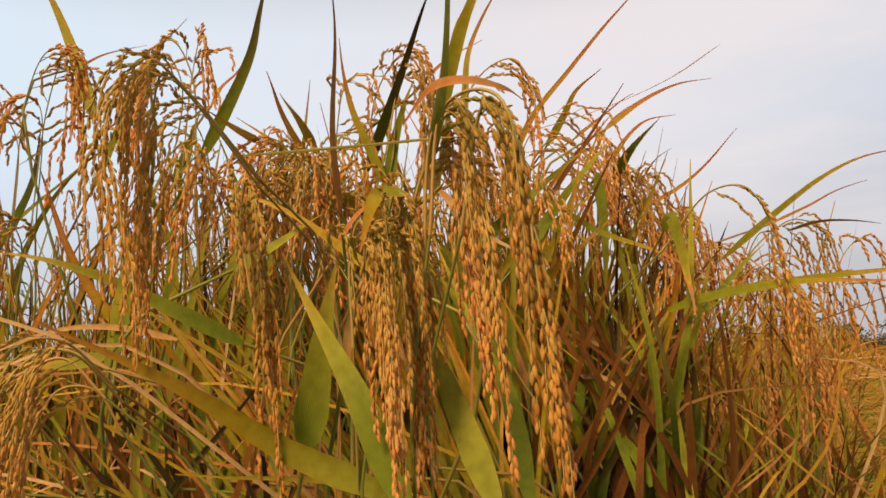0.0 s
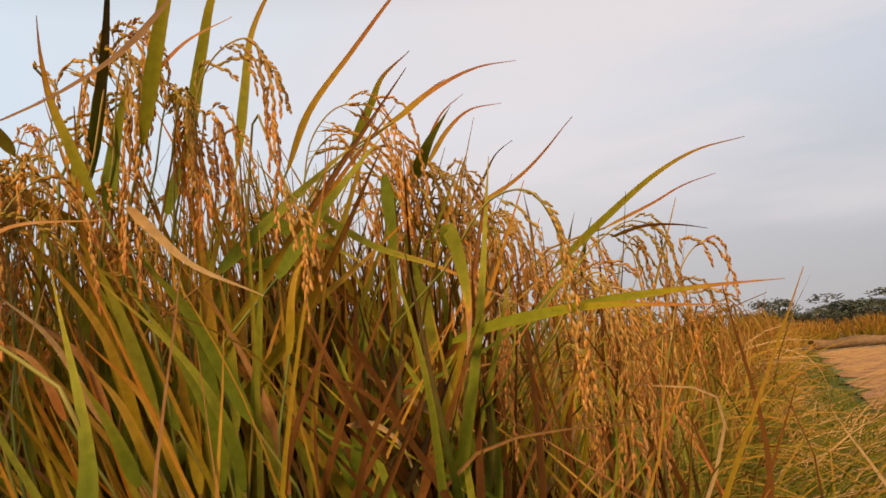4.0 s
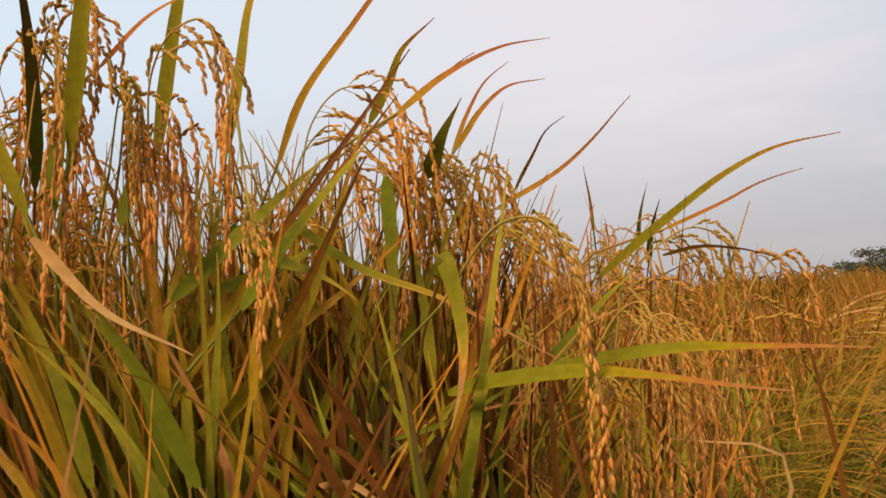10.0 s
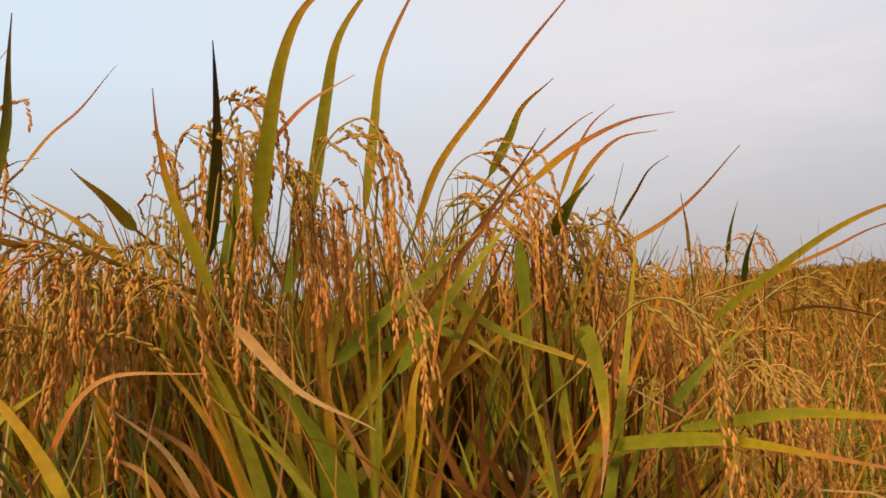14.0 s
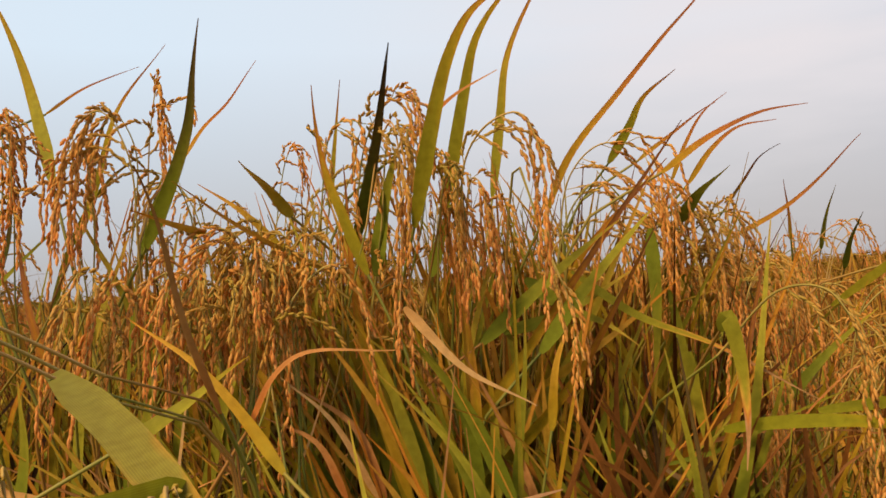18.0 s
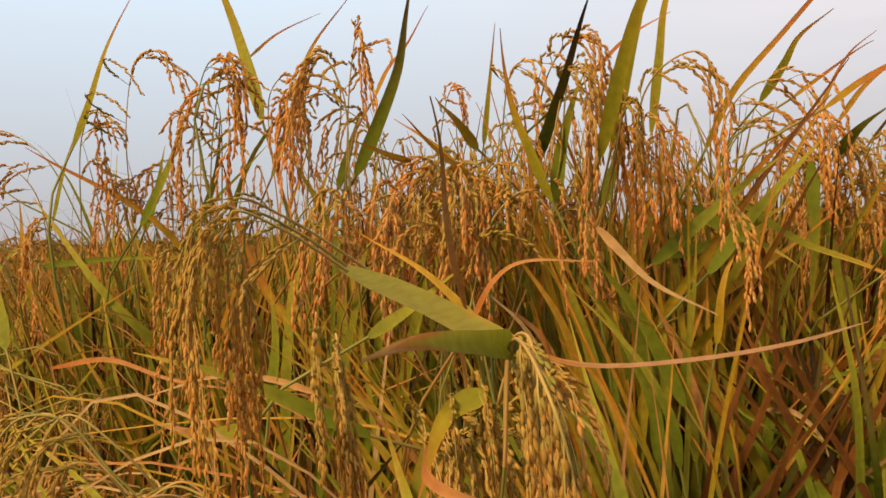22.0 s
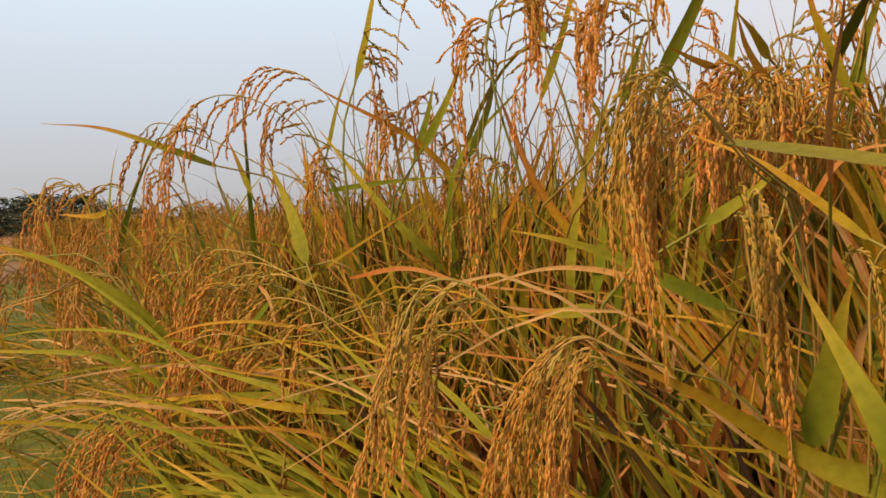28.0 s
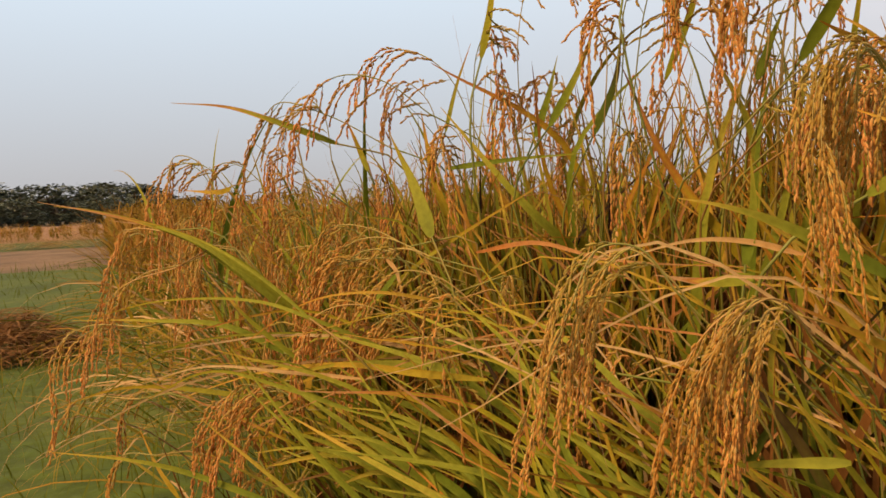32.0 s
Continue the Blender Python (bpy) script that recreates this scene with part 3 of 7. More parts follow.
def rice_clump(r, culms, height, label):
    plant = thing("rice_plant", label, "rice plant", "rice plants of the field")
    for i in range(culms):
        az = 360 * (i + r.uniform(-0.3, 0.3)) / culms
        me, lean = CULM_MESHES[int(r.integers(4))]
        h = height * r.uniform(0.82, 1.05)
        base = pose(r.uniform(-0.03, 0.03), r.uniform(-0.03, 0.03), -0.02, 0, r.uniform(0, 7), az)
        part("culm", me, culm_mat, plant, m=base @ Matrix.Diagonal((1, 1, h, 1)))
        tip = base @ Vector((lean, 0.0, h))
        a, b = PANICLE_MESHES[int(r.integers(len(PANICLE_MESHES)))]
        pm = Matrix.Translation(tip) @ pose(0, 0, 0, r.uniform(-8, 8), r.uniform(-8, 8), az + r.uniform(-60, 60)) @ Matrix.Scale(r.uniform(0.9, 1.15), 4)
        if r.random() < 0.8:
            st = part("panicle", a, rachis_mat, plant, m=pm)
            tagged(part("grain_cluster", b, grain_gold, st, "plump golden grains"), kind="stuff")
        for j in range(int(r.integers(3, 5))):
            s = (0.93, 0.74, 0.55, 0.38)[j] * r.uniform(0.85, 1.05)
            at = base @ Vector((lean * s ** 2, 0, h * s))
            k = int(r.choice([0, 1, 4, 5, 13, 10, 2])) if j == 0 else int(r.choice([1, 2, 3, 5, 6, 7, 10])) if j < 2 else int(r.choice([3, 6, 8, 9, 11, 12]))
            part("leaf", LEAF_MESHES[k], leaf_green, plant, m=Matrix.Translation(at) @ pose(0, 0, 0, 0, r.uniform(-8, 12), az + r.uniform(-110, 110)) @ Matrix.Scale(r.uniform(0.8, 1.15), 4))
    return plant

CLUMPS = [rice_clump(rng, int(rng.integers(5, 7)), rng.uniform(0.80, 0.90), PLANT_LABELS[i % 4]) for i in range(6)]

# ---- the near field in loose rows ----
spots = []
for iy in range(0, 9):
    for ix in range(-11, 9):
        x, y = ix * 0.20 + (iy % 2) * 0.1 + rng.uniform(-0.05, 0.05), 0.98 + iy * 0.19 + rng.uniform(-0.05, 0.05)
        if inside(x, y) > 0.06 and abs(x) < 0.75 * y + 0.55:
            spots.append((x, y))
for x, y in ((-0.78, 1.02), (-0.62, 1.06), (-0.45, 1.0), (-0.34, 1.08), (-0.12, 1.06), (-0.05, 1.05), (0.04, 1.08), (0.10, 1.07), (0.13, 1.14), (0.24, 1.10), (0.30, 1.18)):
    spots.append((x, y))
used = 0
spots = [p for p in spots if not (p[0] < -0.9 and p[1] < 1.2) and not (p[0] > 0.16 and p[1] < 1.12) and not (p[0] > 0.34 and p[1] < 1.9 and inside(*p) < 0.34)]
for x, y in spots:
    m = pose(x, y, 0, 0, 0, rng.uniform(0, 360)) @ Matrix.Scale(rng.uniform(0.88, 1.06) * (0.92 if y > 1.9 else 0.88 if y > 1.3 else 0.82 if x > 0.0 else 0.93) * (0.84 if x > 0.25 and inside(x, y) < 0.35 else 1.0), 4)
    if used < len(CLUMPS):
        CLUMPS[used].matrix_basis = m
    else:
        copy_thing(CLUMPS[int(rng.integers(len(CLUMPS)))], m)
    used += 1

# ---- the far rice: one sheet of blades and strands ----
def far_rice(name, places, r, blades, strands, label, height=0.95, res=(9, 4)):
    pieces_l, pieces_g = [], []
    for x, y, k in places:
        for _ in range(blades):
            az, lift, ln = r.uniform(0, 2 * np.pi), r.uniform(55, 88), r.uniform(0.5, 0.95) * height
            n = 5
            a = np.radians(lift) - np.radians(r.uniform(10, 100)) * np.linspace(0, 1, n) ** 1.7
            st = ln / (n - 1)
            q = np.concatenate([[0], np.cumsum(np.cos(a[:-1]) * st)]); z = np.concatenate([[0], np.cumsum(np.sin(a[:-1]) * st)])
            b0 = r.uniform(0.0, 0.30)
            line = np.stack([x + r.uniform(-.07, .07) + q * math.cos(az), y + r.uniform(-.07, .07) + q * math.sin(az), b0 + z], 1)
            pieces_l.append(strip(line, 0.013 * k, face=(math.cos(az) * -0.4, math.sin(az) * -0.4 - 0.3, 1), twist=r.uniform(-1, 1)))
        for _ in range(strands):
            az, top, out = r.uniform(0, 2 * np.pi), height * r.uniform(0.62, 1.04), r.uniform(0.05, 0.16)
            dz = r.uniform(0.14, 0.26)
            p0 = np.array([x, y, top - 0.05]); d = np.array([math.cos(az), math.sin(az), 0])
            line = smooth_line([p0, p0 + d * out * 0.6 + [0, 0, 0.045], p0 + d * out + [0, 0, -dz * 0.4], p0 + d * out * 1.05 + [0, 0, -dz]], res[0])
            v, f, uv = tube(line, 0.0018 * k, 0.0030 * k, res[1])
            v += r.normal(size=v.shape) * 0.0013 * k
            pieces_g.append((v, f, uv))
    ob = part(name, mesh_of(name, *joined(pieces_l)), field_leaf)
    tagged(ob, label, "rice field", kind="stuff")
    gr = part("grain_heads", mesh_of("grain_heads", *joined(pieces_g)), field_grain, ob)
    tagged(gr, kind="stuff")
    return ob

mid = []
for iy in range(0, 26):
    for ix in range(-40, 40):
        y = 2.6 + iy * 0.24
        x = ix * 0.24 + (iy % 2) * 0.12
        x, y = x + rng.uniform(-.07, .07), y + rng.uniform(-.07, .07)
        if inside(x, y) > 0.04 and inside(x, y) < 1.4 or (inside(x, y) > 0.04 and y < 4.2):
            mid.append((x, y, 1.2))
far_rice("standing_rice", mid, rng, 18, 14, "ripe golden rice standing in a dense field", 0.90, (7, 3))
deep = []
for iy in range(34):
    for ix in range(-30, 22):
        x, y = ix * 0.55 + rng.uniform(-.2, .2), 4.2 + iy * 0.55 + rng.uniform(-.2, .2)
        if inside(x, y) > 1.3:
            deep.append((x, y, 2.6))
far_rice("standing_rice", deep, rng, 7, 5, "ripe rice filling the middle of the field", 0.90, (5, 3))
far = []
for d in np.arange(7.5, 27, 0.45):
    for off in (-0.05, -0.4, -0.8, -1.2):
        x, y = edge_point(d + rng.uniform(-.15, .15), off + rng.uniform(-.12, .12)); far.append((x, y, 2.6))
    for off in (-0.05, -0.5, -1.0):
        x, y = edge_left(d - 3 + rng.uniform(-.15, .15), off + rng.uniform(-.12, .12)); far.append((x, y, 2.4))
far_rice("standing_rice", far, rng, 9, 6, "ripe rice along the far edge of the field", 0.95, (6, 3))
band = []
for off in np.arange(-7, 26, 0.36):
    for d in (33.3, 33.8, 34.4, 35.2, 36.5):
        x, y = edge_point(d + rng.uniform(-.2, .2), off + rng.uniform(-.2, .2)); band.append((x, y, 5.0))
far_rice("standing_rice", band, rng, 16, 8, "far block of standing golden rice behind the cut field", 1.05, (5, 3))

# ---- far trees ----
def tree(r, x, y, h):
    t = thing("tree", "distant broadleaf tree with a dark uneven crown", "tree", "trees along the horizon", (x, y, 0))
    line = smooth_line([(0, 0, -0.2), (r.uniform(-.2, .2), 0, h * 0.3), (r.uniform(-.4, .4), 0, h * 0.62)], 6)
    limbs = [tube(line, 0.035 * h, 0.014 * h, 6)]
    for _ in range(4):
        a = r.uniform(0, 6.3)
        limbs.append(tube(smooth_line([line[3], line[3] + [math.cos(a) * h * .16, math.sin(a) * h * .16, h * .18], line[3] + [math.cos(a) * h * .3, math.sin(a) * h * .3, h * .32]], 5), 0.014 * h, 0.004 * h, 4))
    part("trunk", mesh_of("trunk", *joined(limbs)), bark_mat, t)
    nclump, vs = int(r.integers(14, 19)), []
    for _ in range(nclump):
        a, q, zz = r.uniform(0, 6.3), r.uniform(0, 0.42) * h, r.uniform(0.04, 0.88) * h
        c = np.array([math.cos(a) * q, math.sin(a) * q, zz]); rad = h * r.uniform(0.10, 0.19)
        d = r.normal(size=(110, 3)); d /= np.linalg.norm(d, axis=1, keepdims=True)
        p = c + d * rad * r.uniform(0.5, 1.1, (110, 1)) * [1, 1, 0.8]
        e1 = r.normal(size=(110, 3)); e2 = r.normal(size=(110, 3)); s = h * 0.020
        e1 *= s / np.linalg.norm(e1, axis=1, keepdims=True); e2 *= s / np.linalg.norm(e2, axis=1, keepdims=True)
        vs.append(np.stack([p - e1, p + e2, p + e1, p - e2], 1).reshape(-1, 3))
    v = np.vstack(vs)
    part("crown", mesh_of("crown", v, np.arange(len(v)).reshape(-1, 4), smooth=False), crown_mat, t)
    return t

TREES = [tree(rng, 0, 0, 7.0) for _ in range(5)]
k = 0
for az in np.concatenate([np.arange(23, 48, 0.55), -np.arange(48, 78, 0.55)]):
    dist = rng.uniform(120, 170)
    a = radians(az + rng.uniform(-0.4, 0.4))
    m = pose(math.sin(a) * dist, math.cos(a) * dist, 0, 0, 0, rng.uniform(0, 360)) @ Matrix.Diagonal((1.7, 1.7, 1.0, 1.0)) @ Matrix.Scale(rng.uniform(0.62, 0.95) * (0.88 if az > 0 else 1.1) * dist / 140, 4)
    if k < len(TREES):
        TREES[k].matrix_basis = m
    else:
        copy_thing(TREES[k % 5], m)
    k += 1

# a low earth bank in front of the far rice
bank = []
for i in range(40):
    x, y = edge_point(30.6 + 0.3 * math.sin(i), 0.6 + i * 0.5)
    bank.append((x, y, 0.06))
b_line = smooth_line(bank, 60)
bv, bf, buv = tube(b_line, 0.26, 0.22, 7)
bv[:, 2] = np.maximum(bv[:, 2] + 0.05 * np.sin(bv[:, 0] * 5.0), -0.02)
tagged(part("earth_bank", mesh_of("earth_bank", bv, bf, buv), plough_mat), "low earth bank between the cut field and the far rice", "bank", kind="structure")

# the block of low ripe rice beyond the bare field
band = []
for off in np.arange(-4, 26, 0.5):
    for d in (35.0, 35.8, 37.0):
        x, y = edge_left(d + rng.uniform(-.2, .2), off + rng.uniform(-.2, .2)); band.append((x, y, 5.0))
far_rice("standing_rice", band, rng, 12, 6, "low ripe rice beyond the bare earth field", 0.62, (5, 3))

def block(name, lo, hi):
    x0, y0, z0 = lo; x1, y1, z1 = hi
    v = [(x0, y0, z0), (x1, y0, z0), (x1, y1, z0), (x0, y1, z0), (x0, y0, z1), (x1, y0, z1), (x1, y1, z1), (x0, y1, z1)]
    return mesh_of(name, v, np.array([[0, 3, 2, 1], [4, 5, 6, 7], [0, 1, 5, 4], [1, 2, 6, 5], [2, 3, 7, 6], [3, 0, 4, 7]]), smooth=False)

shelter_wall_mat = ground_material("shelter_wall", (0.45, 0.43, 0.40), (0.55, 0.53, 0.50), (0.62, 0.60, 0.57), 2.0)
shelter_roof_mat = ground_material("shelter_roof", (0.10, 0.22, 0.40), (0.14, 0.28, 0.48), (0.20, 0.34, 0.52), 2.0)

def far_shelter(x, y, turn):
    s = thing("shelter", "low far pump shelter with pale walls and a blue sheet roof", "shelter")
    part("wall", block("wall", (-1.1, -0.8, 0.0), (1.1, 0.8, 0.72)), shelter_wall_mat, s)
    part("roof", block("roof", (-1.4, -1.1, 0.724), (1.4, 1.1, 0.95)), shelter_roof_mat, s)
    part("door", block("door", (-0.3, -0.84, 0.0), (0.3, -0.803, 0.66)), bark_mat, s)
    s.matrix_basis = pose(x, y, 0, 0, 0, turn)
    return s

far_shelter(-54.4, 44.0, 51.0)
# ---- shapes for plants that are placed stem by stem ----
leaf_greentip = blade("leaf_green_orange_tip", [(0.0, (0.18, 0.21, 0.014)), (0.36, (0.25, 0.27, 0.02)), (0.46, (0.38, 0.32, 0.022)), (0.52, ORANGE), (0.60, (0.46, 0.26, 0.12)), (1.0, STRAW)], 0.3, age=0.1)
leaf_limetip = blade("leaf_lime_dry_tip", [(0.0, (0.20, 0.25, 0.03)), (0.40, (0.32, 0.32, 0.035)), (0.46, YELLOW), (0.50, ORANGE), (0.54, (0.48, 0.29, 0.15)), (1.0, (0.46, 0.30, 0.18))], 0.3, age=0.1)
leaf_brokentip = blade("leaf_pale_green_dry_tail", [(0.0, (0.24, 0.27, 0.07)), (0.34, (0.32, 0.31, 0.06)), (0.385, YELLOW), (0.42, ORANGE), (0.46, (0.54, 0.32, 0.18)), (1.0, (0.52, 0.33, 0.20))], 0.35, age=0.1)
leaf_neartip = blade("leaf_green_brown_tip", [(0.0, (0.16, 0.19, 0.014)), (0.36, (0.22, 0.24, 0.018)), (0.50, LIME), (0.56, ORANGE), (0.60, STRAW), (1.0, BROWN)], 0.65, age=0.1)
leaf_darktip = blade("leaf_green_dark_tip", [(0.0, GREEN), (0.40, (0.125, 0.155, 0.014)), (0.62, (0.16, 0.12, 0.035)), (0.78, (0.14, 0.06, 0.035)), (1.0, (0.10, 0.045, 0.03))])
leaf_limetall = blade("leaf_lime_rusty_tip", [(0.0, (0.19, 0.21, 0.016)), (0.30, (0.33, 0.315, 0.026)), (0.44, (0.48, 0.35, 0.03)), (0.52, (0.46, 0.21, 0.03)), (0.60, (0.28, 0.12, 0.05)), (1.0, (0.20, 0.09, 0.05))], 0.4, age=0.1)
leaf_rusttip = blade("leaf_rusty", [(0.0, (0.26, 0.24, 0.02)), (0.26, (0.44, 0.27, 0.03)), (0.40, (0.44, 0.18, 0.045)), (0.55, (0.30, 0.12, 0.06)), (1.0, (0.22, 0.10, 0.07))], 0.25, age=0.2)
# old and row blades: colours darkened to stand for the shade inside the clumps
old_shaded_leaf = blade("old_shaded_blade", [(0.0, (0.030, 0.013, 0.005)), (0.4, (0.060, 0.025, 0.008)), (0.7, (0.13, 0.052, 0.014)), (1.0, (0.06, 0.025, 0.010))], 0.08, 0.8, island=True)
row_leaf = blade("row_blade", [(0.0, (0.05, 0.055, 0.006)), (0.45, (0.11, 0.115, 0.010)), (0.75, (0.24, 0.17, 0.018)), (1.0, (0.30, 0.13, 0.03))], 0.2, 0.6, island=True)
# dead sheaths, browned well down so that the colour deepens the shade
leaf_dead_shaded = blade("leaf_dead_sheath_shaded", [(0.0, (0.05, 0.022, 0.008)), (0.4, (0.10, 0.042, 0.013)), (0.7, (0.20, 0.085, 0.022)), (1.0, (0.14, 0.06, 0.025))], 0.08, 0.8)
BLADES = {"limetall": leaf_limetall, "rusttip": leaf_rusttip, "dead_shaded": leaf_dead_shaded, "green": leaf_green, "lime": leaf_lime, "gold": leaf_gold, "dry": leaf_dry, "pale": leaf_pale, "dark": leaf_dark,
          "dark2": leaf_darktip, "greentip": leaf_greentip, "limetip": leaf_limetip, "broken": leaf_brokentip, "neartip": leaf_neartip}
HEADS = {"gold": grain_gold, "pale": grain_pale, "lime": grain_lime}
pick = np.random.default_rng(21)

def near_plant(x, y, label, key=""):
    p = thing("rice_plant", label, "rice plant", "rice plants of the field")
    p["foot"], p["key"] = (x, y), key
    return p

def culm_to(plant, top, ahead, r0=0.0021, r1=0.0012):
    """The stem from the plant's foot to a point, which it reaches in the direction `ahead`."""
    x, y = plant["foot"]
    a = np.array([x + pick.uniform(-0.035, 0.035), y + pick.uniform(-0.03, 0.03), -0.02])
    b = np.asarray(top)
    d = np.asarray(ahead) / (np.linalg.norm(ahead) + 1e-9)
    q = b - d * 0.12 * np.clip(np.linalg.norm(b - a), 0.2, 0.8)
    m = a * 0.5 + q * 0.5 + [0, 0.02, 0]
    m[:2] = a[:2] * 0.68 + q[:2] * 0.32
    line = smooth_line([a, m, q, b], 16)
    return part("culm", mesh_of("culm", *tube(line, r0, r1, 6)), culm_mat, plant)

def leaf(plant, kind, width, *pts):
    line = smooth_line(pts, 26)
    wob = np.linspace(0, 1, 26)[:, None] * pick.normal(size=3) * 0.002
    line = line + wob * np.sin(np.linspace(0, 5, 26))[:, None]
    face = (0.0, -0.36, 0.93) if kind == "broken" else (0.95, 0.0, 0.20) if kind == "neartip" else (0.0, -1.0, 0.45) if kind == "greentip" else (pick.uniform(-0.2, 0.2), -1, 0.25 + pick.uniform(-0.1, 0.2))
    v, f, uv = strip(line, width * 0.92 / 1000, face=face, twist=0.0 if kind in ("greentip", "neartip", "broken") else pick.uniform(-0.3, 0.3), fold=pick.uniform(0.12, 0.35), taper=0.4 if kind == "greentip" else 0.16, point=0.75, snapped=kind == "broken")
    ob = part("leaf", mesh_of("leaf", v, f, uv), BLADES[kind], plant)
    rise = np.subtract(pts[1], pts[0])
    if rise[2] > 0.35 * np.linalg.norm(rise):
        culm_to(plant, pts[0], rise)
    return ob

# single grains for the panicles that hang nearest: one mesh for each stretch of the panicle
LOOSE = []
for v_ in (0.08, 0.22, 0.36, 0.50, 0.64, 0.78, 0.92):
    gv, gf = spindle(7, [(-0.5, 0.10), (-0.34, 0.62), (-0.08, 1.0), (0.20, 0.90), (0.40, 0.45), (0.5, 0.05)])
    LOOSE.append(mesh_of("grain", gv * [0.20, 0.20, 1.0], gf, np.tile([0.5, v_], (len(gv), 1))))
left_over = {"near": 300, "nearleft": 300}

def panicle(plant, kind, reach, branches, spread, *pts):
    line = smooth_line(pts, 40)
    near = left_over.get(plant["key"], 0)
    close = plant["key"] in ("near", "nearleft")
    size = 0.0052 if close else 0.0070
    st, g = panicle_shape(line, pick, branches=branches + (9 if plant["key"] == "near" else 5 if close else 1), reach=reach / 1000, spread=spread * (0.6 if plant["key"] == "near" else 0.8 if pts[-1][1] < 0.56 else 1.3) / 1000, size=size, gap=0.0025 if close else 0.0033, start=0.22, form="loose" if near else FINE)
    stalk = part("panicle", mesh_of("panicle", *st), rachis_mat, plant)
    label = "ripe golden grains" if kind == "gold" else "pale yellow grains" if kind == "pale" else "greenish yellow grains"
    if near:
        pos, way, along = g
        n = min(near, len(pos))
        left_over[plant["key"]] = near - n
        order = pick.permutation(len(pos))
        for i in order[:n]:
            q = Vector(way[i]).to_track_quat("Z", "Y")
            k = size * pick.uniform(0.85, 1.12)
            me = LOOSE[int(min(6, along[i] * 7))]
            ob = part("grain", me, HEADS[kind], stalk, m=Matrix.LocRotScale(Vector(pos[i]), q, (k, k, k)))
        rest = order[n:]
        if len(rest) == 0:
            culm_to(plant, pts[0], np.subtract(pts[1], pts[0]), 0.0020, 0.0010)
            return stalk
        g = grains_at(pos[rest], way[rest], along[rest], size, pick, FINE)
    tagged(part("grain_cluster", mesh_of("grain_cluster", *g), HEADS[kind], stalk, label), kind="stuff")
    culm_to(plant, pts[0], np.subtract(pts[1], pts[0]), 0.0011 if close else 0.0020, 0.0008 if close else 0.0010)
    return stalk
# ---- the nearest plants, stem by stem ----
plant_near = near_plant(0.02, 0.45, "rice clump close by, broad green blades and pale hanging panicles", "near")
panicle(plant_near, "lime", 68, 6, 14, (-0.009, 0.381, 0.788), (-0.000, 0.365, 0.841), (0.023, 0.316, 0.830), (0.030, 0.315, 0.802), (0.032, 0.313, 0.757), (0.035, 0.311, 0.718), (0.036, 0.310, 0.693))
panicle(plant_near, "pale", 56, 4, 10, (0.005, 0.365, 0.784), (0.018, 0.339, 0.834), (0.026, 0.327, 0.808), (0.035, 0.318, 0.744), (0.038, 0.314, 0.706))
panicle(plant_near, "pale", 64, 6, 14, (-0.014, 0.398, 0.764), (-0.005, 0.381, 0.836), (0.009, 0.356, 0.843), (0.013, 0.348, 0.803), (0.016, 0.339, 0.755), (0.018, 0.335, 0.715))
panicle(plant_near, "gold", 64, 6, 14, (-0.029, 0.415, 0.755), (-0.010, 0.398, 0.824), (0.002, 0.390, 0.833), (0.007, 0.381, 0.787), (0.011, 0.373, 0.729))
panicle(plant_near, "pale", 75, 8, 12, (-0.046, 0.43, 0.734), (-0.042, 0.41, 0.790), (-0.033, 0.396, 0.798), (-0.031, 0.385, 0.756), (-0.029, 0.366, 0.692))
panicle(plant_near, "gold", 65, 7, 12, (-0.034, 0.45, 0.733), (-0.030, 0.44, 0.785), (-0.025, 0.430, 0.792), (-0.019, 0.420, 0.747), (-0.018, 0.406, 0.694))
leaf(plant_near, "broken", 20, (-0.128, 0.495, 0.866), (-0.058, 0.438, 0.850), (0.003, 0.384, 0.835), (0.028, 0.374, 0.831), (0.066, 0.360, 0.835), (0.098, 0.343, 0.843), (0.116, 0.328, 0.851))
leaf(plant_near, "neartip", 16, (-.007, .402, .833), (-.003, .377, .838), (.002, .327, .846), (.007, .242, .858), (0.010, 0.200, 0.860))
leaf(plant_near, "dry", 5, (-0.014, 0.300, 0.817), (-0.001, 0.265, 0.818), (0.010, 0.258, 0.816), (0.022, 0.260, 0.813), (0.029, 0.270, 0.812))
leaf(plant_near, "lime", 17, (0.014, 0.400, 0.661), (-0.007, 0.430, 0.717), (-0.017, 0.440, 0.747), (-0.029, 0.450, 0.785))
leaf(plant_near, "green", 14, (0.033, 0.450, 0.653), (0.028, 0.500, 0.710), (0.015, 0.540, 0.747), (-0.010, 0.580, 0.826))
leaf(plant_near, "pale", 6, (-0.061, 0.450, 0.729), (-0.055, 0.440, 0.758), (-0.044, 0.430, 0.773))
leaf(plant_near, "lime", 13, (-0.021, 0.400, 0.815), (-0.033, 0.380, 0.807), (-0.039, 0.360, 0.781))
plant_nearleft = near_plant(-0.12, 0.52, "leaning rice clump with large panicles and lodged blades", "nearleft")
leaf(plant_nearleft, "dry", 5, (-0.072, 0.550, 0.836), (-0.070, 0.521, 0.876), (-0.063, 0.483, 0.923), (-0.062, 0.456, 0.952))
leaf(plant_nearleft, "lime", 17, (-.04, .45, .664), (-.09, .43, .692), (-.136, .40, .728), (-.188, .368, .760))
panicle(plant_nearleft, "gold", 75, 9, 12, (-0.109, 0.460, 0.750), (-0.114, 0.450, 0.817), (-0.106, 0.434, 0.835), (-0.100, 0.430, 0.800), (-0.097, 0.430, 0.757), (-0.095, 0.430, 0.705))
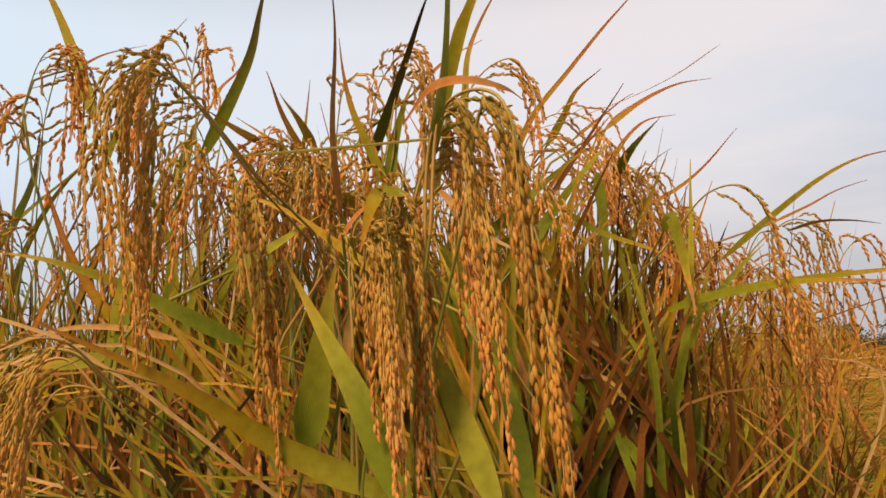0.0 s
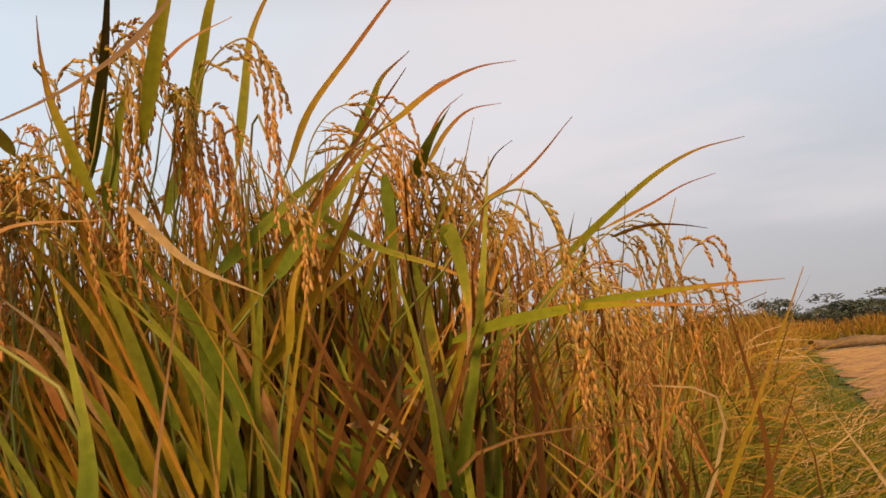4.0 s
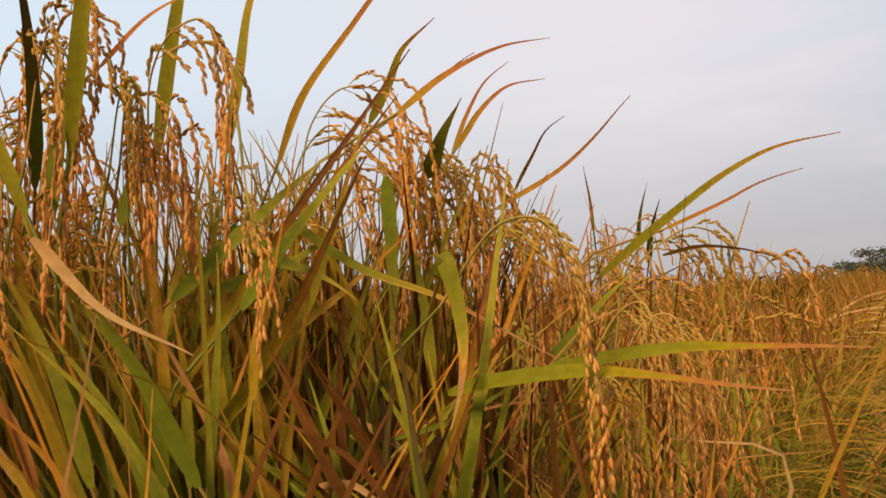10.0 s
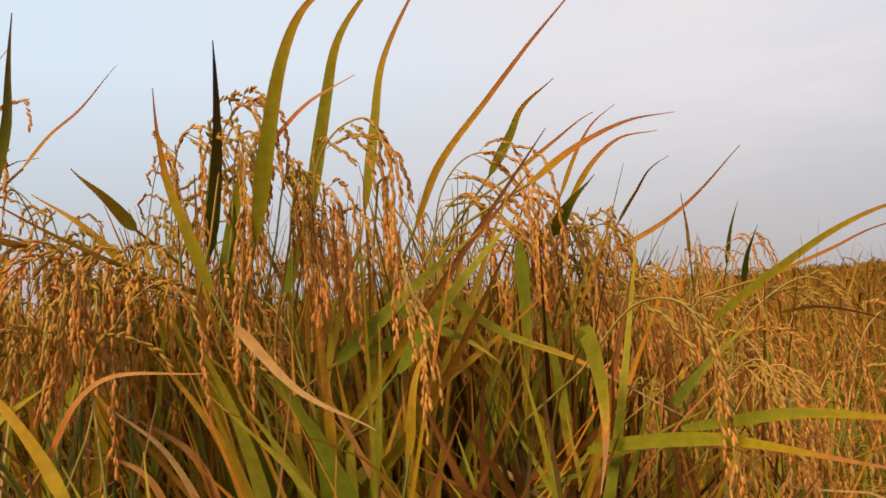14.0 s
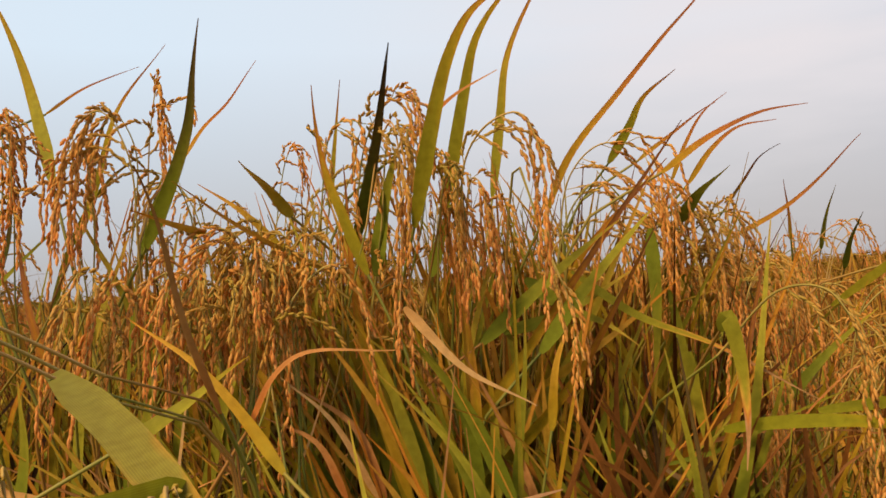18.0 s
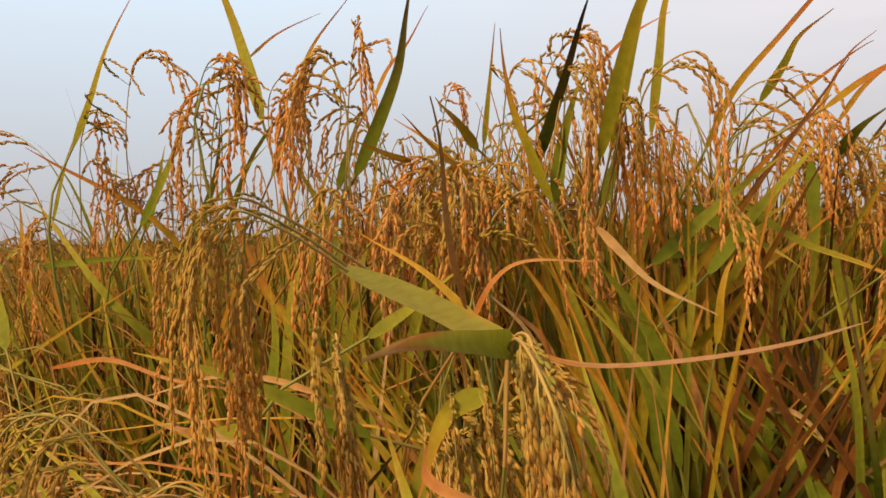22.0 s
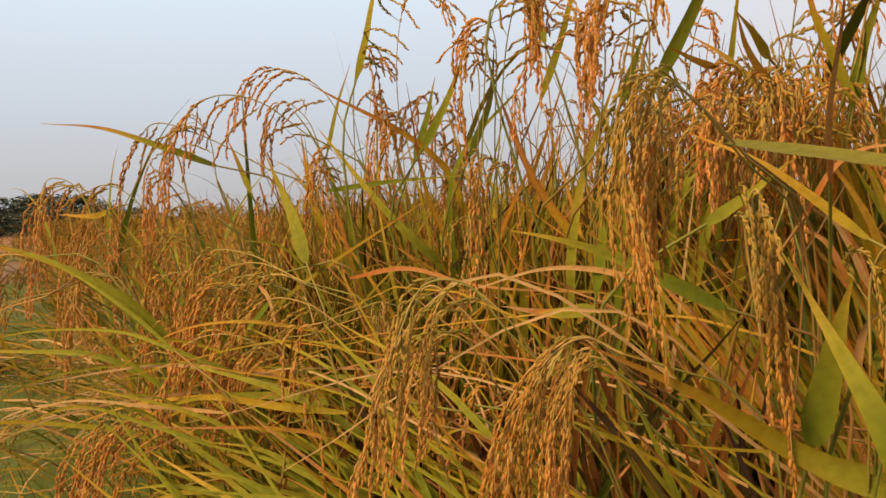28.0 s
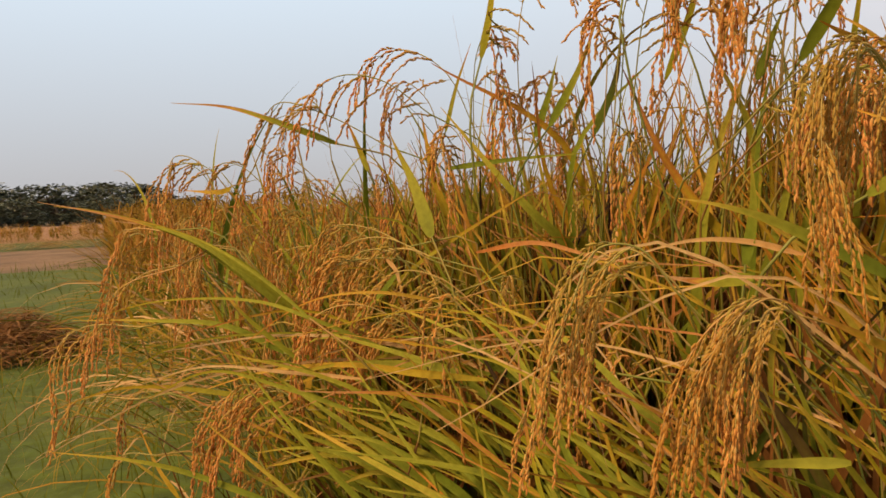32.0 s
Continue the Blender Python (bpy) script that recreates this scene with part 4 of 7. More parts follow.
panicle(plant_nearleft, "lime", 80, 8, 18, (-0.123, 0.528, 0.860), (-0.146, 0.463, 0.895), (-0.158, 0.428, 0.905), (-0.169, 0.421, 0.887), (-0.172, 0.409, 0.851), (-0.166, 0.398, 0.819), (-0.159, 0.386, 0.787))
panicle(plant_nearleft, "lime", 75, 7, 18, (-0.116, 0.506, 0.853), (-0.139, 0.447, 0.888), (-0.151, 0.416, 0.898), (-0.156, 0.435, 0.864), (-0.171, 0.452, 0.832), (-0.181, 0.469, 0.796), (-0.186, 0.484, 0.761))
panicle(plant_nearleft, "pale", 70, 6, 18, (-0.120, 0.522, 0.852), (-0.140, 0.463, 0.887), (-0.150, 0.432, 0.897), (-0.159, 0.438, 0.872), (-0.167, 0.440, 0.837), (-0.169, 0.443, 0.804), (-0.169, 0.445, 0.770))
panicle(plant_nearleft, "gold", 80, 8, 16, (-0.053, 0.430, 0.741), (-0.051, 0.420, 0.790), (-0.044, 0.410, 0.803), (-0.038, 0.400, 0.772), (-0.036, 0.400, 0.717))
panicle(plant_nearleft, "lime", 80, 8, 16, (-0.032, 0.420, 0.745), (-0.030, 0.410, 0.803), (-0.024, 0.400, 0.815), (-0.020, 0.400, 0.783), (-0.020, 0.400, 0.724))

leaf(plant_nearleft, "green", 22, (-0.083, 0.450, 0.690), (-0.070, 0.440, 0.750), (-0.057, 0.430, 0.791))
leaf(plant_nearleft, "lime", 8, (-0.160, 0.420, 0.658), (-0.202, 0.420, 0.653), (-0.256, 0.420, 0.642))
leaf(plant_nearleft, "green", 20, (-0.028, 0.400, 0.664), (-0.048, 0.410, 0.711), (-0.069, 0.430, 0.752), (-0.092, 0.454, 0.799))

leaf(plant_nearleft, "green", 13, (-0.140, 0.550, 0.754), (-0.174, 0.530, 0.775), (-0.217, 0.510, 0.799), (-0.244, 0.500, 0.808), (-0.275, 0.500, 0.814))
panicle(plant_nearleft, "pale", 75, 5, 18, (-0.271, 0.500, 0.708), (-0.296, 0.490, 0.741), (-0.333, 0.480, 0.779), (-0.355, 0.470, 0.751), (-0.374, 0.460, 0.695), (-0.392, 0.450, 0.621))
panicle(plant_nearleft, "lime", 75, 5, 18, (-0.198, 0.470, 0.724), (-0.217, 0.460, 0.747), (-0.232, 0.450, 0.741), (-0.249, 0.430, 0.722), (-0.266, 0.420, 0.681), (-0.279, 0.420, 0.636))
panicle(plant_nearleft, "gold", 70, 4, 16, (-0.197, 0.490, 0.705), (-0.208, 0.480, 0.729), (-0.224, 0.470, 0.730), (-0.238, 0.460, 0.695), (-0.233, 0.450, 0.646))
panicle(plant_nearleft, "gold", 60, 3, 12, (-0.314, 0.540, 0.698), (-0.327, 0.520, 0.732), (-0.341, 0.510, 0.738), (-0.347, 0.500, 0.713), (-0.353, 0.490, 0.685))
panicle(plant_nearleft, "pale", 80, 5, 18, (-0.268, 0.460, 0.751), (-0.291, 0.450, 0.783), (-0.316, 0.440, 0.784), (-0.330, 0.420, 0.747), (-0.349, 0.410, 0.686), (-0.365, 0.400, 0.620))
panicle(plant_nearleft, "lime", 80, 5, 18, (-0.188, 0.450, 0.739), (-0.210, 0.440, 0.751), (-0.220, 0.420, 0.742), (-0.236, 0.410, 0.712), (-0.253, 0.400, 0.639))
panicle(plant_nearleft, "pale", 75, 5, 18, (-0.262, 0.500, 0.724), (-0.278, 0.480, 0.759), (-0.306, 0.470, 0.781), (-0.327, 0.465, 0.756), (-0.345, 0.460, 0.708), (-0.360, 0.455, 0.639))
panicle(plant_nearleft, "lime", 75, 5, 18, (-0.183, 0.450, 0.728), (-0.198, 0.420, 0.753), (-0.209, 0.400, 0.752), (-0.228, 0.395, 0.730), (-0.242, 0.390, 0.691), (-0.253, 0.390, 0.649))
panicle(plant_nearleft, "pale", 75, 5, 18, (-0.180, 0.450, 0.721), (-0.192, 0.420, 0.746), (-0.202, 0.410, 0.748), (-0.212, 0.405, 0.722), (-0.218, 0.400, 0.690), (-0.223, 0.400, 0.656))
plant_centre = near_plant(-0.02, 0.90, "tall ripe rice clump with upright blades and hanging golden panicles", "centre")
leaf(plant_centre, "dark", 13, (-0.082, 0.830, 0.935), (-0.055, 0.783, 0.977), (-0.032, 0.737, 1.011), (-0.012, 0.690, 1.039), (-0.000, 0.660, 1.052))
leaf(plant_centre, "limetall", 15, (-0.008, 0.736, 0.938), (0.013, 0.711, 1.000), (0.032, 0.691, 1.046), (0.049, 0.678, 1.070), (0.065, 0.670, 1.080), (0.109, 0.652, 1.095))
leaf(plant_centre, "limetall", 14, (-0.013, 0.880, 0.959), (0.013, 0.861, 1.061), (0.028, 0.852, 1.106), (0.055, 0.844, 1.138), (0.088, 0.837, 1.161))
leaf(plant_centre, "limetall", 12, (0.020, 0.954, 0.977), (0.031, 0.971, 1.060), (0.040, 0.984, 1.124), (0.065, 0.996, 1.182), (0.086, 1.003, 1.215))
leaf(plant_centre, "dry", 5, (-0.028, 0.820, 1.014), (0.008, 0.820, 1.048), (0.049, 0.820, 1.068))
leaf(plant_centre, "rusttip", 8, (0.074, 0.910, 0.953), (0.099, 0.897, 1.003), (0.145, 0.881, 1.053), (0.184, 0.867, 1.093), (0.204, 0.860, 1.111), (0.240, 0.847, 1.144))
leaf(plant_centre, "limetall", 11, (-0.055, 0.770, 0.906), (-0.072, 0.771, 0.948), (-0.086, 0.772, 0.986), (-0.091, 0.773, 1.020), (-0.093, 0.774, 1.060))
leaf(plant_centre, "limetall", 9, (-0.201, 1.110, 0.994), (-0.192, 1.108, 1.055), (-0.178, 1.104, 1.147))
leaf(plant_centre, "green", 15, (-0.057, 0.800, 0.905), (-0.049, 0.800, 0.959), (-0.035, 0.790, 0.993), (-0.022, 0.790, 1.018))
leaf(plant_centre, "green", 12, (-0.016, 0.820, 0.902), (-0.001, 0.820, 0.947), (0.013, 0.820, 0.978))
leaf(plant_centre, "green", 15, (0.026, 0.800, 0.847), (0.087, 0.800, 0.900), (0.141, 0.800, 0.938))
leaf(plant_centre, "pale", 8, (-0.007, 0.690, 0.882), (0.011, 0.690, 0.863), (0.036, 0.690, 0.837), (0.074, 0.690, 0.814))
panicle(plant_centre, "gold", 80, 8, 16, (-0.081, 0.820, 0.929), (-0.063, 0.810, 1.016), (-0.040, 0.800, 1.045), (-0.019, 0.795, 1.048), (-0.015, 0.790, 1.022))
panicle(plant_centre, "gold", 70, 10, 12, (-0.055, 0.770, 0.940), (-0.037, 0.760, 1.006), (-0.025, 0.750, 1.019), (-0.016, 0.740, 0.973), (-0.019, 0.735, 0.911), (-0.024, 0.730, 0.844))
panicle(plant_centre, "gold", 70, 8, 12, (-0.051, 0.800, 0.941), (-0.036, 0.790, 1.020), (-0.022, 0.780, 1.021), (-0.017, 0.770, 0.976), (-0.020, 0.770, 0.929))
panicle(plant_centre, "gold", 75, 10, 14, (0.014, 0.800, 0.936), (0.025, 0.780, 0.991), (0.047, 0.760, 1.013), (0.071, 0.750, 1.017), (0.085, 0.745, 0.989), (0.088, 0.740, 0.941), (0.089, 0.735, 0.889))
panicle(plant_centre, "gold", 65, 8, 12, (-0.002, 0.790, 0.937), (0.009, 0.780, 0.979), (0.020, 0.770, 0.986), (0.025, 0.765, 0.942), (0.031, 0.760, 0.892))
panicle(plant_centre, "pale", 60, 7, 14, (-0.023, 0.820, 0.939), (-0.008, 0.810, 0.993), (0.004, 0.800, 1.000), (0.009, 0.800, 0.963), (0.011, 0.800, 0.923))
panicle(plant_centre, "pale", 60, 6, 12, (0.078, 0.800, 0.932), (0.089, 0.770, 0.905), (0.099, 0.750, 0.880), (0.107, 0.740, 0.837))
panicle(plant_centre, "lime", 60, 5, 12, (-0.118, 0.780, 0.882), (-0.122, 0.760, 0.909), (-0.108, 0.740, 0.934), (-0.105, 0.740, 0.908), (-0.111, 0.730, 0.884))
leaf(plant_centre, "gold", 14, (0.005, 0.790, 0.681), (-0.006, 0.800, 0.779), (-0.010, 0.805, 0.869))
leaf(plant_centre, "green", 15, (0.050, 0.770, 0.730), (0.018, 0.760, 0.802), (-0.002, 0.750, 0.837), (-0.020, 0.740, 0.865))
leaf(plant_centre, "lime", 12, (0.056, 0.820, 0.670), (0.050, 0.825, 0.773), (0.043, 0.830, 0.845))
leaf(plant_centre, "gold", 9, (0.011, 0.720, 0.693), (-0.008, 0.710, 0.754), (-0.040, 0.700, 0.796))
leaf(plant_centre, "gold", 9, (0.002, 0.700, 0.697), (-0.019, 0.690, 0.756), (-0.035, 0.680, 0.783))
leaf(plant_centre, "green", 14, (0.028, 0.760, 0.684), (0.025, 0.750, 0.734), (0.002, 0.740, 0.793), (-0.021, 0.730, 0.833))
leaf(plant_centre, "green", 11, (-0.005, 0.680, 0.702), (-0.020, 0.670, 0.746), (-0.034, 0.660, 0.771))
leaf(plant_centre, "dry", 9, (0.069, 0.800, 0.672), (0.059, 0.800, 0.734), (0.031, 0.790, 0.806), (0.014, 0.780, 0.842))
leaf(plant_centre, "lime", 9, (0.091, 0.830, 0.664), (0.069, 0.820, 0.723), (0.052, 0.810, 0.781))
leaf(plant_centre, "green", 11, (0.045, 0.750, 0.684), (0.040, 0.740, 0.727), (0.018, 0.730, 0.774), (-0.037, 0.710, 0.836))
leaf(plant_centre, "green", 10, (0.118, 0.840, 0.659), (0.101, 0.840, 0.702), (0.076, 0.830, 0.730), (0.032, 0.820, 0.755))
leaf(plant_centre, "lime", 8, (0.137, 0.860, 0.654), (0.115, 0.860, 0.690), (0.093, 0.850, 0.718), (0.068, 0.840, 0.750))
leaf(plant_centre, "gold", 10, (-0.030, 0.770, 0.733), (-0.048, 0.750, 0.805), (-0.097, 0.730, 0.888))
leaf(plant_centre, "dry", 9, (-0.047, 0.760, 0.736), (-0.067, 0.750, 0.793), (-0.105, 0.730, 0.830))
leaf(plant_centre, "green", 8, (0.045, 0.800, 0.724), (0.059, 0.790, 0.812), (0.062, 0.780, 0.877))
leaf(plant_centre, "lime", 10, (0.033, 0.800, 0.724), (0.032, 0.800, 0.803), (0.028, 0.790, 0.852))
leaf(plant_centre, "green", 13, (-0.006, 0.780, 0.730), (-0.029, 0.770, 0.792), (-0.062, 0.750, 0.864))
leaf(plant_centre, "green", 13, (0.021, 0.790, 0.727), (0.013, 0.780, 0.798), (-0.026, 0.760, 0.865))
leaf(plant_centre, "gold", 9, (0.073, 0.830, 0.716), (0.070, 0.830, 0.779), (0.072, 0.820, 0.834))
leaf(plant_centre, "pale", 6, (-0.047, 0.740, 0.742), (-0.073, 0.720, 0.803), (-0.101, 0.700, 0.838))
leaf(plant_centre, "dry", 7, (-0.064, 0.720, 0.747), (-0.082, 0.710, 0.789), (-0.115, 0.700, 0.812))
leaf(plant_centre, "lime", 13, (-0.018, 0.770, 0.733), (-0.030, 0.760, 0.794), (-0.046, 0.750, 0.846), (-0.064, 0.740, 0.885))
leaf(plant_centre, "green", 8, (0.005, 0.800, 0.725), (-0.001, 0.790, 0.771), (-0.020, 0.780, 0.820), (-0.083, 0.760, 0.881))
leaf(plant_centre, "lime", 9, (0.093, 0.860, 0.707), (0.082, 0.860, 0.754), (0.090, 0.860, 0.829))
plant_rightc = near_plant(0.16, 1.02, "rice clump with arching panicles of fine drooping strands", "rightc")
panicle(plant_rightc, "pale", 115, 14, 24, (0.078, 0.950, 0.894), (0.096, 0.940, 0.989), (0.126, 0.925, 1.015), (0.161, 0.915, 1.007), (0.183, 0.910, 0.978), (0.193, 0.900, 0.927))
panicle(plant_rightc, "pale", 110, 12, 24, (0.095, 0.970, 0.882), (0.132, 0.960, 0.955), (0.165, 0.950, 0.979), (0.193, 0.940, 0.955), (0.205, 0.940, 0.902))
panicle(plant_rightc, "gold", 100, 10, 20, (0.138, 0.960, 0.880), (0.178, 0.950, 0.941), (0.208, 0.940, 0.954), (0.224, 0.930, 0.916), (0.226, 0.920, 0.856))
panicle(plant_rightc, "gold", 100, 10, 22, (0.159, 0.990, 0.867), (0.205, 0.980, 0.930), (0.241, 0.970, 0.948), (0.257, 0.960, 0.910), (0.261, 0.950, 0.843))
leaf(plant_rightc, "limetall", 12, (0.133, 1.040, 1.012), (0.157, 1.023, 1.047), (0.171, 1.011, 1.072), (0.202, 0.994, 1.094))
leaf(plant_rightc, "rusttip", 8, (0.176, 0.874, 0.979), (0.214, 0.871, 1.005), (0.256, 0.868, 1.022), (0.293, 0.866, 1.025))
leaf(plant_rightc, "rusttip", 5, (0.162, 1.000, 1.007), (0.194, 0.996, 1.032), (0.241, 0.990, 1.051))
leaf(plant_rightc, "rusttip", 7, (0.214, 1.066, 0.986), (0.240, 1.060, 1.021), (0.267, 1.055, 1.041), (0.304, 1.050, 1.045))
leaf(plant_rightc, "green", 17, (0.192, 0.940, 0.939), (0.206, 0.892, 0.960), (0.227, 0.830, 0.979))
leaf(plant_rightc, "rusttip", 6, (0.205, 1.180, 1.001), (0.225, 1.182, 1.046), (0.247, 1.183, 1.082), (0.274, 1.184, 1.103))
leaf(plant_rightc, "rusttip", 5, (0.277, 1.276, 0.971), (0.295, 1.246, 1.002), (0.312, 1.221, 1.025), (0.337, 1.196, 1.036))
leaf(plant_rightc, "rusttip", 6, (0.250, 1.060, 0.924), (0.306, 1.060, 0.955), (0.348, 1.060, 0.986), (0.383, 1.060, 1.018))
leaf(plant_rightc, "limetip", 14, (.205, .790, .850), (.209, .778, .861), (.216, .778, .832), (.218, .775, .806), (.216, .758, .785), (.210, .732, .764))
leaf(plant_rightc, "green", 14, (0.164, 0.880, 0.933), (0.165, 0.880, 0.862), (0.159, 0.880, 0.774))
leaf(plant_rightc, "gold", 9, (0.103, 0.940, 0.898), (0.120, 0.940, 0.840), (0.146, 0.940, 0.777), (0.162, 0.940, 0.720))
leaf(plant_rightc, "limetip", 9, (0.178, 0.900, 0.879), (0.186, 0.900, 0.821), (0.193, 0.900, 0.753), (0.211, 0.900, 0.705))
leaf(plant_rightc, "gold", 9, (0.062, 0.860, 0.802), (0.121, 0.860, 0.839), (0.188, 0.860, 0.898))
leaf(plant_rightc, "gold", 9, (0.060, 0.880, 0.770), (0.067, 0.880, 0.828), (0.087, 0.880, 0.880))
leaf(plant_rightc, "limetip", 8, (0.098, 0.830, 0.900), (0.149, 0.830, 0.861), (0.207, 0.830, 0.836), (0.278, 0.830, 0.795))
leaf(plant_rightc, "green", 12, (0.116, 0.900, 0.706), (0.128, 0.900, 0.774), (0.135, 0.900, 0.842))
leaf(plant_rightc, "green", 13, (0.039, 0.840, 0.852), (0.091, 0.840, 0.868), (0.156, 0.840, 0.900))
leaf(plant_rightc, "pale", 5, (0.123, 0.860, 0.763), (0.162, 0.860, 0.735), (0.202, 0.860, 0.701), (0.241, 0.860, 0.663))
leaf(plant_rightc, "pale", 6, (0.113, 0.820, 0.717), (0.137, 0.820, 0.716), (0.159, 0.820, 0.694), (0.169, 0.820, 0.665))
leaf(plant_rightc, "green", 15, (0.072, 0.800, 0.838), (0.104, 0.800, 0.880), (0.149, 0.800, 0.930), (0.167, 0.800, 0.949))
leaf(plant_rightc, "green", 14, (0.061, 0.820, 0.896), (0.089, 0.820, 0.876), (0.116, 0.820, 0.861), (0.147, 0.820, 0.833))
leaf(plant_rightc, "gold", 9, (0.077, 0.800, 0.778), (0.085, 0.800, 0.833), (0.100, 0.800, 0.872))
leaf(plant_rightc, "green", 11, (0.114, 0.850, 0.666), (0.128, 0.850, 0.739), (0.140, 0.860, 0.834))
leaf(plant_rightc, "limetip", 11, (0.188, 0.860, 0.829), (0.191, 0.860, 0.793), (0.198, 0.860, 0.753), (0.218, 0.860, 0.695))
leaf(plant_rightc, "gold", 9, (0.157, 0.900, 0.799), (0.177, 0.900, 0.769), (0.162, 0.900, 0.706), (0.153, 0.900, 0.654))
plant_edge = near_plant(0.34, 0.98, "rice clump at the field's edge, panicles hanging outward", "edge")
panicle(plant_edge, "pale", 70, 6, 12, (0.203, 0.800, 0.831), (0.244, 0.765, 0.879), (0.269, 0.745, 0.879), (0.282, 0.740, 0.859), (0.290, 0.735, 0.817), (0.295, 0.730, 0.771), (0.299, 0.730, 0.722))
panicle(plant_edge, "gold", 100, 11, 24, (0.345, 1.000, 0.833), (0.377, 1.000, 0.866), (0.419, 1.000, 0.888), (0.450, 1.000, 0.870), (0.463, 1.000, 0.822), (0.471, 1.000, 0.754))
panicle(plant_edge, "gold", 90, 10, 20, (0.163, 0.960, 0.841), (0.189, 0.950, 0.905), (0.215, 0.940, 0.910), (0.235, 0.930, 0.861), (0.235, 0.920, 0.796))
panicle(plant_edge, "gold", 90, 10, 20, (0.188, 0.990, 0.842), (0.226, 0.980, 0.907), (0.258, 0.970, 0.910), (0.277, 0.960, 0.851), (0.275, 0.950, 0.774))
panicle(plant_edge, "gold", 90, 10, 20, (0.232, 1.020, 0.841), (0.265, 1.010, 0.898), (0.287, 1.000, 0.905), (0.303, 0.990, 0.858), (0.305, 0.980, 0.798))
panicle(plant_edge, "gold", 80, 10, 18, (0.308, 0.920, 0.775), (0.334, 0.900, 0.819), (0.349, 0.880, 0.825), (0.359, 0.870, 0.777), (0.357, 0.865, 0.715), (0.351, 0.860, 0.647))
panicle(plant_edge, "gold", 80, 10, 18, (0.336, 0.970, 0.763), (0.364, 0.950, 0.811), (0.382, 0.940, 0.813), (0.392, 0.930, 0.757), (0.393, 0.925, 0.699), (0.391, 0.920, 0.643))
panicle(plant_edge, "gold", 80, 9, 18, (0.352, 1.000, 0.751), (0.388, 0.990, 0.801), (0.406, 0.980, 0.793), (0.416, 0.970, 0.729), (0.416, 0.960, 0.654))
panicle(plant_edge, "gold", 60, 7, 12, (0.240, 0.900, 0.790), (0.254, 0.890, 0.816), (0.254, 0.880, 0.770), (0.253, 0.870, 0.712))
panicle(plant_edge, "pale", 80, 9, 20, (0.309, 1.030, 0.767), (0.342, 1.020, 0.819), (0.369, 1.010, 0.832), (0.377, 1.000, 0.781), (0.377, 1.000, 0.717))
panicle(plant_edge, "gold", 70, 7, 14, (0.312, 0.980, 0.724), (0.328, 0.970, 0.764), (0.339, 0.960, 0.758), (0.346, 0.955, 0.702), (0.348, 0.950, 0.648))
panicle(plant_edge, "gold", 90, 9, 20, (0.310, 1.100, 0.841), (0.349, 1.090, 0.873), (0.376, 1.080, 0.857), (0.380, 1.080, 0.796))
panicle(plant_edge, "gold", 90, 9, 20, (0.375, 1.120, 0.787), (0.409, 1.110, 0.826), (0.437, 1.100, 0.816), (0.441, 1.100, 0.755))
leaf(plant_edge, "greentip", 15, (.205, .808, .775), (.227, .790, .781), (.285, .758, .787), (.325, .725, .788), (.386, .692, .783))
leaf(plant_edge, "greentip", 13, (.272, .806, .788), (.30, .802, .792), (.353, .80, .797), (.40, .765, .796), (.445, .735, .793))
leaf(plant_edge, "limetall", 10, (0.341, 1.040, 0.852), (0.393, 1.008, 0.895), (0.442, 0.977, 0.930), (0.483, 0.952, 0.947), (0.527, 0.926, 0.951))
leaf(plant_edge, "rusttip", 4, (0.406, 1.060, 0.892), (0.463, 1.056, 0.915), (0.495, 1.053, 0.929), (0.535, 1.050, 0.938))
leaf(plant_edge, "rusttip", 5, (0.373, 0.914, 0.861), (0.396, 0.889, 0.865), (0.417, 0.863, 0.860), (0.435, 0.836, 0.850))
leaf(plant_edge, "green", 12, (0.272, 0.950, 0.769), (0.319, 0.950, 0.820), (0.359, 0.950, 0.852))
leaf(plant_edge, "green", 4, (0.159, 0.840, 0.741), (0.206, 0.840, 0.753), (0.270, 0.840, 0.785), (0.316, 0.840, 0.806))
leaf(plant_edge, "dry", 8, (0.151, 0.900, 0.735), (0.198, 0.900, 0.748), (0.265, 0.900, 0.755))
leaf(plant_edge, "green", 10, (0.251, 0.980, 0.640), (0.244, 0.980, 0.721), (0.221, 0.980, 0.796))
leaf(plant_edge, "green", 10, (0.389, 1.000, 0.616), (0.364, 1.000, 0.676), (0.329, 1.000, 0.743))
plant_left = near_plant(-0.26, 0.88, "tall rice clump with dense golden panicles and green blades", "left")
leaf(plant_left, "dark2", 16, (-0.219, 0.730, 0.936), (-0.194, 0.718, 0.973), (-0.166, 0.703, 1.020), (-0.153, 0.692, 1.054), (-0.139, 0.680, 1.090))
leaf(plant_left, "rusttip", 7, (-0.237, 0.826, 1.018), (-0.237, 0.868, 1.056), (-0.228, 0.903, 1.085), (-0.218, 0.954, 1.135))
leaf(plant_left, "lime", 17, (-0.346, 0.796, 1.002), (-0.362, 0.804, 1.050), (-0.389, 0.816, 1.118), (-0.413, 0.824, 1.166), (-0.434, 0.830, 1.200))
leaf(plant_left, "limetall", 12, (-0.382, 0.876, 0.952), (-0.353, 0.874, 1.017), (-0.328, 0.872, 1.082), (-0.275, 0.870, 1.140))
leaf(plant_left, "rusttip", 5, (-0.381, 0.836, 1.074), (-0.371, 0.882, 1.108), (-0.344, 0.940, 1.140))
leaf(plant_left, "gold", 17, (-0.084, 0.874, 0.896), (-0.117, 0.787, 0.924), (-0.135, 0.688, 0.952), (-0.136, 0.620, 0.968))
